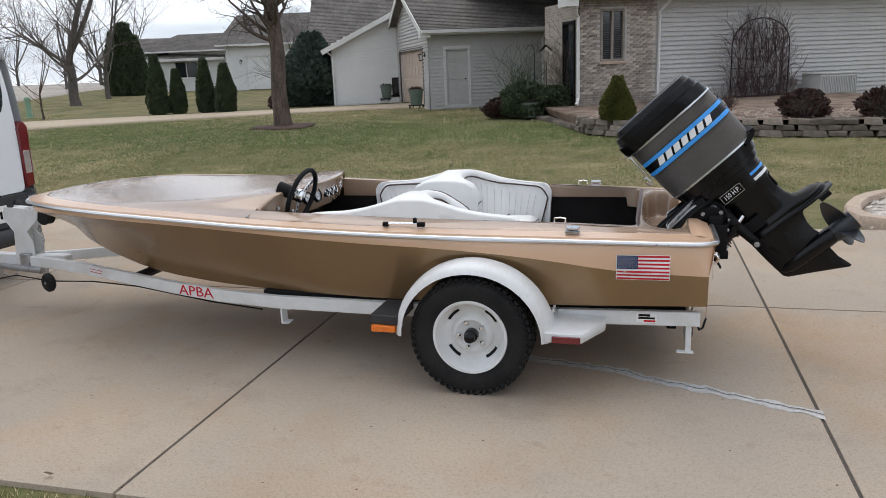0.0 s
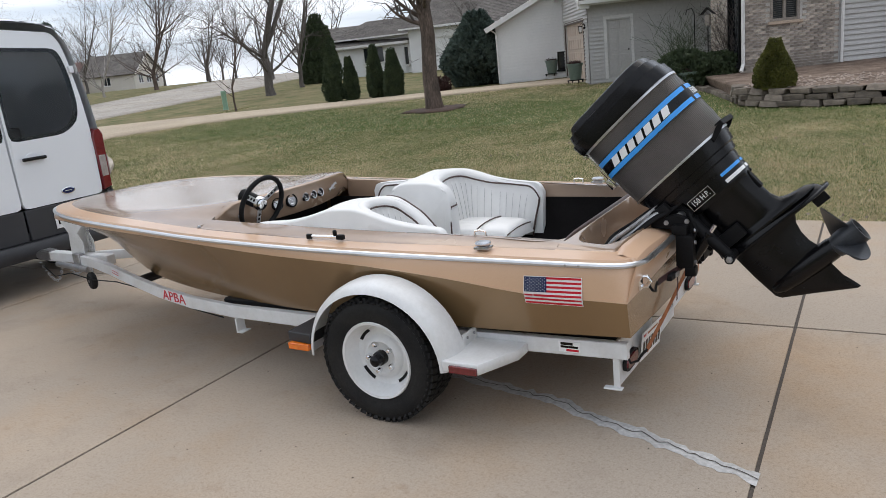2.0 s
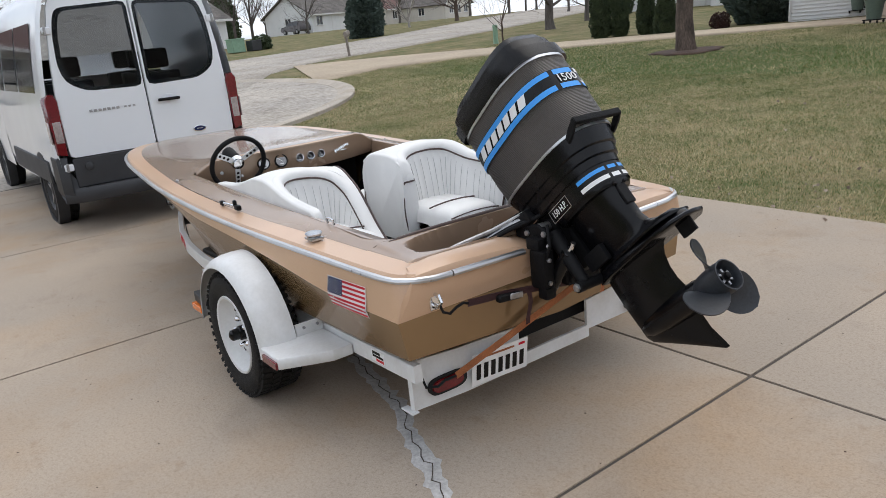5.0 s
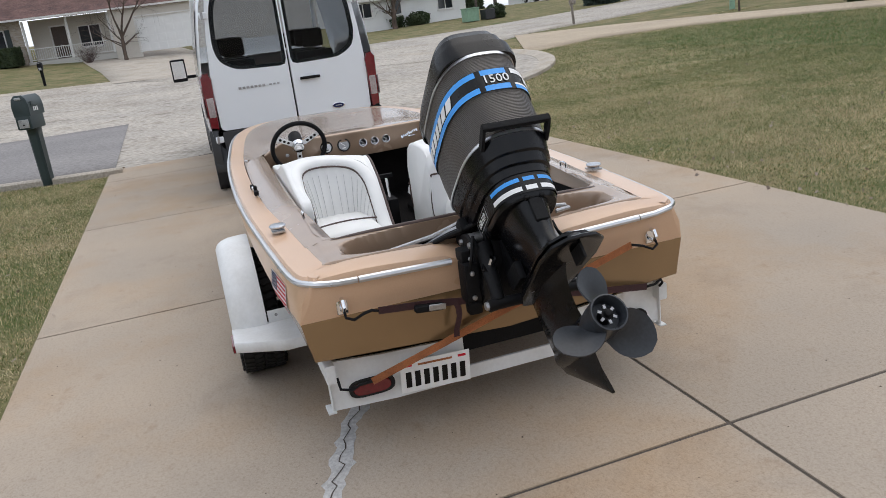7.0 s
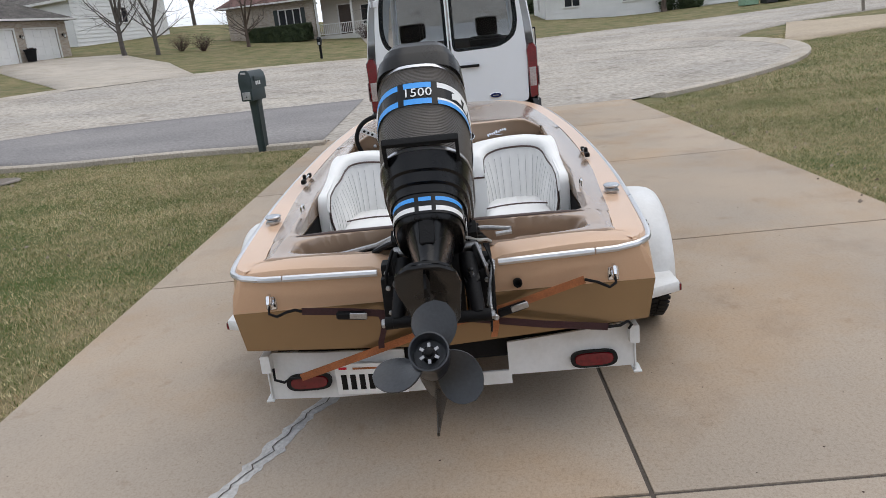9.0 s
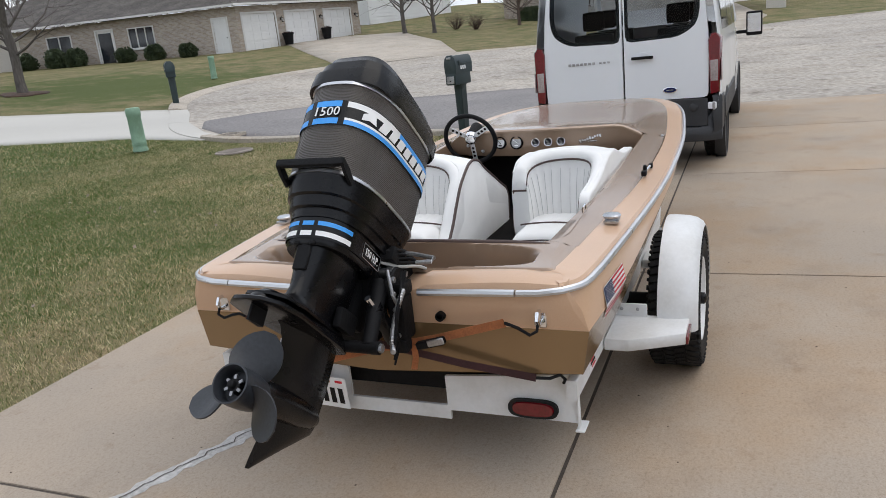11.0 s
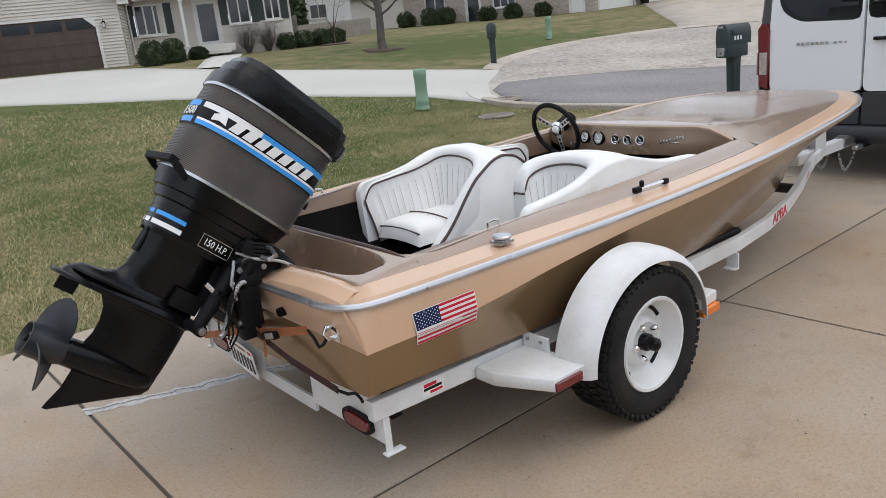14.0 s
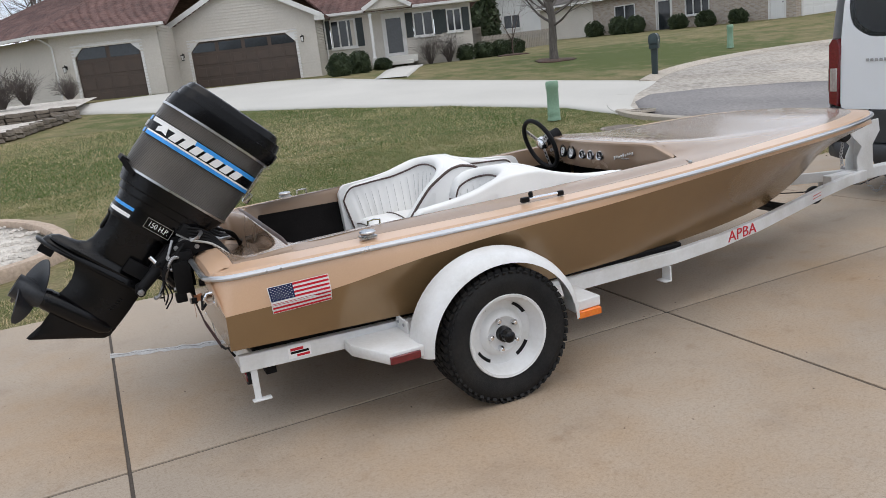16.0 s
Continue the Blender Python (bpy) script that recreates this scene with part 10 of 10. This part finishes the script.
# ---- utility posts, grates, boxes ----
def utility_post(m, label, h=0.75):
    t = thing("utility_post", label, "utility post", m)
    bm = bmesh.new()
    turned(bm, [(0, 0.135), (0.05, 0.135), (0.07, 0.122), (h - 0.16, 0.118), (h - 0.14, 0.13), (h - 0.03, 0.13), (h, 0.112), (h + 0.005, 0.0)], pose(0, 0, 0, 0, -90, 0), 22)
    part("cover", bm, M["mint"], t)
    for k in range(3):
        bm = bmesh.new()
        turned(bm, [(0.09 + k * 0.03, 0.13), (0.105 + k * 0.03, 0.13)], pose(0, 0, 0, 0, -90, 0), 20)
        part("rib", bm, M["mint"], t)


utility_post(onland(-7.9, -9.2), "faded green plastic cable post standing in the lawn", 0.78)
utility_post(onland(-23.0, -20.0), "faded green plastic cable post standing in the lawn", 0.9)
utility_post(onland(-27.3, 22.3), "faded green plastic cable post standing in the lawn", 0.9)
ub = thing("utility_box", "pale green electrical cabinet on the far lawn", "utility box", onland(-57.5, 20.6, 0, 10))
part("cabinet", B(((0, 0, 0.5), (1.0, 1.1, 1.0)), bevel=0.03), M["mint"], ub)
part("lid", B(((0, 0, 1.03), (1.1, 1.2, 0.08)), bevel=0.02), M["mint"], ub)
gm = thing("utility_box", "dark grey electrical cabinet on the far lawn", "utility box", onland(-57.2, 22.0, 0, 10))
part("cabinet", B(((0, 0, 0.4), (0.9, 0.9, 0.8)), bevel=0.03), M["plastic"], gm)


def grate(m, w, d, label):
    t = thing("drain_grate", label, "drain grate", m)
    part("frame", B(((0, d / 2, 0.0), (w, 0.03, 0.06)), ((0, -d / 2, 0.0), (w, 0.03, 0.06)), ((w / 2, 0, 0.0), (0.03, d - 0.03, 0.06)), ((-w / 2, 0, 0.0), (0.03, d - 0.03, 0.06)), bevel=0.004), M["kerb"], t, "pale worn frame")
    part("pit", B(((0, 0, -0.005), (w - 0.03, d - 0.03, 0.02))), M["blackmat"], t, "dark pit below the bars", 0)
    for k in (1, 2):
        part("bar", B(((-w / 2 + w * k / 3, 0, 0.016), (0.022, d - 0.03, 0.014)), bevel=0.003), M["timber"], t)
        part("bar", B(((0, -d / 2 + d * k / 3, 0.016), (w - 0.03, 0.022, 0.012)), bevel=0.003), M["timber"], t)


grate(onland(-9.36, -8.33, 0.055, 4), 0.40, 0.44, "dark storm drain grate with square holes at the kerb")
vc = thing("valve_cover", "round grey concrete valve cover flush in the lawn", "valve cover", onland(-7.95, -7.14, -0.018))
bm = bmesh.new()
turned(bm, [(0, 0.33), (0.02, 0.32), (0.024, 0.26)], pose(0, 0, 0, 0, -90, 0), 28)
part("ring", bm, M["timber"], vc)
for k in range(7):
    y = -0.2 + k * 0.066
    part("bar", B(((0, y, 0.026), (2 * math.sqrt(0.07 - y * y), 0.03, 0.012))), M["timber"], vc, "", 0)

# ---- timber fence beyond the beige house ----
fe = thing("picket_fence", "weathered grey timber fence behind the lawns", "fence", pose(0, 0, 0))
FP = [(-20.2, -36.5), (-23.5, -38.6), (-27.5, -40.0)]
FQ = [(-20.2, -36.5), (-23.0, -44), (-27.0, -54)]
me = None
for path, hh in ((FP, 1.05), (FQ, 1.6)):
    for x, y, a in along(path, 0.17):
        if me is None:
            bm = bmesh.new()
            prism(bm, [(-0.065, 0), (0.065, 0), (0.065, 0.95), (0.03, 1.0), (-0.03, 1.0), (-0.065, 0.95)], 0.02)
            me = finish("picket", bm, M["fence"], 0)
        o = new("picket", me)
        o.parent = fe
        o.matrix_basis = Matrix.LocRotScale(Vector((x, y, terr(x, y) - 0.05)), Matrix.Rotation(a, 3, "Z"), Vector((1, 1, hh)))
        tagged(o)
    bm = bmesh.new()
    for p, q in zip(path, path[1:]):
        for u in (0.3, 0.8):
            beam(bm, (p[0], p[1], terr(*p) + hh * u), (q[0], q[1], terr(*q) + hh * u), 0.05, 0.09)
    part("rail", bm, M["fence"], fe, "", 0)


# ---- planters of white gravel with curved edging ----
def planter(name, pts, label):
    t = thing(name, label, "planter", pose(0, 0, 0))
    ring = [curve for curve in pts]
    n = len(ring)
    loop = []
    for i in range(n):
        p0, p1, p2, p3 = (Vector((*ring[(i + k) % n], 0)) for k in (-1, 0, 1, 2))
        for u in (0, 0.25, 0.5, 0.75):
            loop.append(0.5 * ((2 * p1) + (p2 - p0) * u + (2 * p0 - 5 * p1 + 4 * p2 - p3) * u * u + (3 * p1 - p0 - 3 * p2 + p3) * u ** 3))
    c = sum(loop, Vector()) / len(loop)
    bm = bmesh.new()
    rows = []
    for p in loop + [loop[0]]:
        d = (p - c).normalized()
        z = terr(p.x, p.y)
        rows.append([tuple(p + d * o + Vector((0, 0, z + h))) for o, h in ((0.09, -0.04), (0.09, 0.07), (0.07, 0.10), (-0.07, 0.10), (-0.09, 0.07), (-0.09, -0.02))])
    loft(bm, rows, closed=False)
    part("edging", bm, M["edging"], t, "tan concrete kerbing")
    bm = bmesh.new()
    loft(bm, [[tuple(q + Vector((0, 0, terr(q.x, q.y) + h))) for q in (c + (p - c) * f for p in loop)] for f, h in ((0.98, 0.03), (0.7, 0.045), (0.3, 0.055), (0.01, 0.05))])
    part("bed", bm, M["gravel"], t, "", 180)
    rr = random.Random(5)
    vs, fs = [], []
    for _ in range(2600):
        p = c.lerp(rr.choice(loop), math.sqrt(rr.random()) * 0.92)
        p = p + Vector((rr.uniform(-0.1, 0.1), rr.uniform(-0.1, 0.1), terr(p.x, p.y) + 0.045))
        s, a = rr.uniform(0.012, 0.032), rr.uniform(0, 6.3)
        ca, sa, i = math.cos(a) * s, math.sin(a) * s, len(vs)
        vs += [(p.x + ca, p.y + sa, p.z), (p.x - sa, p.y + ca, p.z), (p.x - ca, p.y - sa, p.z), (p.x + sa, p.y - ca, p.z), (p.x, p.y, p.z + s * 0.8), (p.x, p.y, p.z - s)]
        fs += [(i, i + 1, i + 4), (i + 1, i + 2, i + 4), (i + 2, i + 3, i + 4), (i + 3, i, i + 4)]
    raw("stones", vs, fs, M["gravel"], t, "white stones", "stuff")


planter("planter", [(1.75, 3.7), (3.2, 3.5), (5.5, 3.6), (5.6, 5.2), (3.4, 5.5), (2.1, 5.0)], "bed of white gravel edged with tan kerbing")
planter("planter", [(1.05, -4.6), (2.6, -3.6), (5.0, -3.4), (5.2, -7.2), (2.8, -7.6), (1.45, -6.6)], "bed of white gravel edged with tan kerbing")
# terraced stone edging at the beige house
tw = thing("retaining_wall", "low stepped retaining wall of tan blocks with gravel behind", "wall", pose(0, 0, 0))
for path, n in (([(5.6, -23.6), (3.2, -23.4), (1.2, -24.0)], 3), ([(5.2, -18.6), (3.0, -19.4), (2.2, -21.4), (1.3, -23.6)], 2)):
    for c in range(n):
        for x, y, a in along(path, 0.42):
            o = new("block", rng.choice(shapes))
            o.parent = tw
            o.matrix_basis = Matrix.LocRotScale(Vector((x, y, terr(x, y) + 0.05 + c * 0.12)), Matrix.Rotation(a + rng.uniform(-0.05, 0.05), 3, "Z"), Vector((0.42, 0.26, 0.122)))
            tagged(o)
bm = bmesh.new()
loft(bm, [[(5.6, -23.7, terr(5.6, -23.7) + 0.3), (3.2, -23.5, terr(3.2, -23.5) + 0.3), (1.2, -24.1, terr(1.2, -24.1) + 0.3)], [(5.6, -29, 1.75), (3.2, -29, 1.75), (0.6, -30.5, 1.75)]], closed=False)
loft(bm, [[(5.2, -18.8, terr(5.2, -18.8) + 0.16), (3.0, -19.6, terr(3, -19.6) + 0.16), (2.3, -21.5, terr(2.3, -21.5) + 0.16), (1.4, -23.6, terr(1.4, -23.6) + 0.16)],
          [(5.6, -23.4, terr(5.6, -23.4) + 0.05), (4.4, -23.3, terr(4.4, -23.3) + 0.05), (3.2, -23.3, terr(3.2, -23.3) + 0.05), (2.4, -23.6, terr(2.4, -23.6) + 0.05)]], closed=False)
solo("ground_gravel", bm, M["gravel"], "pale gravel behind the block edging", "gravel", kind="structure", smooth=180)
bm = bmesh.new()
ribbon(bm, [(-9.4, -24.6), (-11.0, -27.6), (-12.6, -30.6)], [(-10.6, -24.2), (-12.2, -27.0), (-13.8, -30.2)], 0.02)
solo("pavement_walk", bm, M["newcon"], "pale concrete walk to the porch", "path", kind="structure", smooth=180)


# ---- parked car down the street ----
def parked_car(m, label):
    t = thing("car", label, "car", m)
    side = [(-2.3, 0.35), (2.3, 0.35), (2.35, 0.75), (2.2, 1.0), (1.1, 1.1), (0.45, 1.68), (-1.9, 1.72), (-2.25, 1.1), (-2.35, 0.8)]
    bm = bmesh.new()
    loft(bm, [[(x, y * (0.82 if z > 1.2 else 1.0), z) for x, z in side] for y in (-0.9, -0.86, 0.86, 0.9)])
    bmesh.ops.bevel(bm, geom=bm.edges[:], offset=0.05, segments=2, affect="EDGES")
    part("body", bm, M["carbody"], t, "dark brown paint")
    for sy in (-1, 1):
        for x0, x1 in ((-1.75, -0.75), (-0.65, 0.25)):
            bm = bmesh.new()
            prism(bm, [(x0, 1.15), (x1 + 0.45 * (x1 > 0), 1.15), (x1, 1.58), (x0 + 0.08, 1.58)], 0.02, Matrix.Translation((0, sy * 0.845, 0)) @ Matrix.Rotation(sy * 0.2, 4, "X") @ Matrix.Translation((0, sy * 0.26, 0)))
            part("side_window", bm, M["darkpane"], t, "", 0)
        for x in (-1.45, 1.45):
            bm = bmesh.new()
            turned(bm, [(-0.12, 0.2), (-0.12, 0.34), (0.12, 0.34), (0.12, 0.2)], pose(x, sy * 0.82, 0.34, 0, 0, 90), 18)
            w = part("wheel", bm, M["rubber"], t)
            bm = bmesh.new()
            turned(bm, [(-0.125, 0.02), (-0.125, 0.21), (0.125, 0.21), (0.125, 0.02)], pose(x, sy * 0.82, 0.34, 0, 0, 90), 12)
            part("rim", bm, M["steel"], w)
    return t


parked_car(onland(-99.0, 45.5, 0, 190), "dark SUV parked on a far driveway")
parked_car(onland(-62.5, 82.0, 0, 140), "dark car parked far down the street")


# ---- bricks of the bay ----
bm = bmesh.new()
box(bm, (0, 0, 0), (0.195, 0.03, 0.058))
bmesh.ops.bevel(bm, geom=bm.edges[:], offset=0.004, segments=1, affect="EDGES")
full = finish("brick", bm, M["brick"], 0)
rng = random.Random(17)
count, extra = 0, bmesh.new()
row, z = 0, 0.38
while z < 3.5:
    off = 0.10 if row % 2 else 0.0
    for k in range(13):
        x = 0.1 + k * 0.205 - off
        if x > 2.3 or any(h0 - 0.09 < x < h1 + 0.09 and z0 - 0.1 < z < z1 + 0.02 for h0, h1, z0, z1 in HOLE):
            continue
        if count < 300 and z > 0.9:
            o = new("brick", full)
            o.parent = bay
            o.matrix_basis = Matrix.Translation((x, -0.006 + rng.uniform(-0.003, 0.003), z))
            tagged(o)
            count += 1
        else:
            box(extra, (x, -0.006, z), (0.195, 0.03, 0.058), 0.004)
    z += 0.068
    row += 1
x = part("brickwork", extra, M["brick"], bay, "", 0)
tagged(x, "more bricks of the same kind", "", "", "stuff")


# ---- blades of grass on the near lawns ----
def on_pale_drive(x, y):
    """Where the pale drive of the beige house lies."""
    edge = np.interp(x, [-9.35, -9.2, -9.0, -8.0, -5.8, -3.0, 0.35, 3.5], [-11.0, -11.2, -11.7, -14.4, -17.4, -20.4, -23.8, -26.4])
    return (x > -14.6) & ((y < edge) | ((x < -9.2) & (y < -8.6)))


def smooth(a, b, x):
    t = np.clip((x - a) / (b - a), 0, 1)
    return t * t * (3 - 2 * t)


def blades(name, x0, x1, y0, y1, n, seed, label, big=1.0):
    rg = np.random.default_rng(seed)
    x, y = rg.uniform(x0, x1, n), rg.uniform(y0, y1, n)
    bend = np.degrees(np.arctan2(y - CY, x - CX))
    keep = np.hypot(x - CX, y - CY) > CR + 0.57 + 1.1 * smooth(-2, -17, bend) * smooth(-44, -19, bend)
    lane = (y - 0.72) * math.cos(radians(2.0)) - (x - 0.49) * math.sin(radians(2.0))
    keep &= (lane > 2.735) | (lane < -3.035)
    for px0, px1, py0, py1 in ((1.0, 5.7, 3.4, 5.6), (0.95, 5.3, -7.7, -3.3)):
        keep &= ~((x > px0) & (x < px1) & (y > py0) & (y < py1))
    loc = F1.inverted()
    for (ax, ay), (bx, by) in zip(EDGE, EDGE[1:]):
        seg = (x >= min(ax, bx)) & (x <= max(ax, bx)) if bx != ax else x < -1e9
        keep &= ~(seg & (y > ay + (by - ay) * (x - ax) / (bx - ax) - 0.1))
    dv = [(-7.5, 23.3), (-10.7, 23.1), (-12.5, 22.4), (-16.5, 20.5), (-19.9, 18.4), (-22.4, 16.2), (-26.0, 13.2)]
    for (ax, ay), (bx, by) in zip(dv, dv[1:]):
        keep &= ~((x <= ax) & (x >= bx) & (y > ay + (by - ay) * (x - ax) / (bx - ax)))
    keep &= ~((on_pale_drive(x, y)) & (y < 0))
    x, y = x[keep], y[keep]
    n = len(x)
    z = np.array([terr(a, b) for a, b in zip(x, y)]) - 0.035
    clump = 0.5 + 0.5 * np.sin(x * 3.1 + 2 * np.sin(y * 2.3)) * np.sin(y * 2.7 + 1.5 * np.sin(x * 1.7))
    h = big ** 0.6 * rg.uniform(0.006, 0.024, n) * (0.6 + 0.8 * clump)
    a, b = rg.uniform(0, 2 * math.pi, n), rg.uniform(0, 2 * math.pi, n)
    w = big * rg.uniform(0.0018, 0.0042, n)
    lx, ly = np.cos(b) * h * rg.uniform(0.2, 2.2, n), np.sin(b) * h * rg.uniform(0.2, 2.2, n)
    v = np.empty((n, 3, 3))
    v[:, 0] = np.stack([x + np.cos(a) * w, y + np.sin(a) * w, z], 1)
    v[:, 1] = np.stack([x - np.cos(a) * w, y - np.sin(a) * w, z], 1)
    v[:, 2] = np.stack([x + lx, y + ly, z + 0.012 + h], 1)
    me = bpy.data.meshes.new(name)
    me.vertices.add(3 * n)
    me.vertices.foreach_set("co", v.ravel())
    me.loops.add(3 * n)
    me.loops.foreach_set("vertex_index", np.arange(3 * n))
    me.polygons.add(n)
    me.polygons.foreach_set("loop_start", np.arange(0, 3 * n, 3))
    me.update()
    me.validate()
    me.materials.append(M["blade"])
    tagged(new(name, me), label, "grass", "", "stuff")


blades("lawn_blades", -10.6, 4.5, -9.5, -2.15, 520000, 1, "short dormant grass, straw mixed with green")
blades("lawn_blades", -11.0, 3.6, 3.0, 11.6, 500000, 2, "short dormant grass, straw mixed with green")
blades("lawn_blades", -27.0, 6.0, 11.5, 23.5, 190000, 3, "lawn grass, greener beyond the drive", 2.2)
blades("lawn_blades", -11.0, 4.0, -19.0, -9.4, 120000, 4, "lawn grass, straw mixed with green", 2.0)
blades("lawn_blades", -26.0, -10.8, 3.5, 11.7, 90000, 5, "lawn grass, straw mixed with green", 2.2)

# dry leaves and grit here and there
rng = random.Random(41)
vs, fs = [], []
for _ in range(420):
    x = rng.uniform(-10, 4)
    y = rng.choice((rng.uniform(-9, -2.3), rng.uniform(3.3, 11), rng.uniform(3.1, 4.2)))
    leaves(rng, vs, fs, Vector((x, y, terr(x, y) + 0.02)), Vector((rng.uniform(-1, 1), rng.uniform(-1, 1), 0.15)).normalized(), rng.uniform(0.025, 0.05), 1, 0.4)
raw("fallen_leaves", vs, fs, M["pebble"], None, "few dry curled leaves strewn on the lawn", "stuff", "leaves")
vs, fs = [], []
for _ in range(260):
    x, y, s = rng.uniform(-4, 3.5), rng.uniform(-2.6, 3.2), rng.uniform(0.002, 0.006)
    a, i = rng.uniform(0, 6.3), len(vs)
    ca, sa = math.cos(a) * s, math.sin(a) * s
    vs += [(x + ca, y + sa, 0.001), (x - sa, y + ca, 0.001), (x - ca, y - sa, 0.001), (x + sa, y - ca, 0.001), (x, y, 0.001 + s * 0.6)]
    fs += [(i, i + 1, i + 4), (i + 1, i + 2, i + 4), (i + 2, i + 3, i + 4), (i + 3, i, i + 4)]
raw("grit", vs, fs, M["mulch"], None, "scattered dark grit on the driveway", "stuff", "grit")
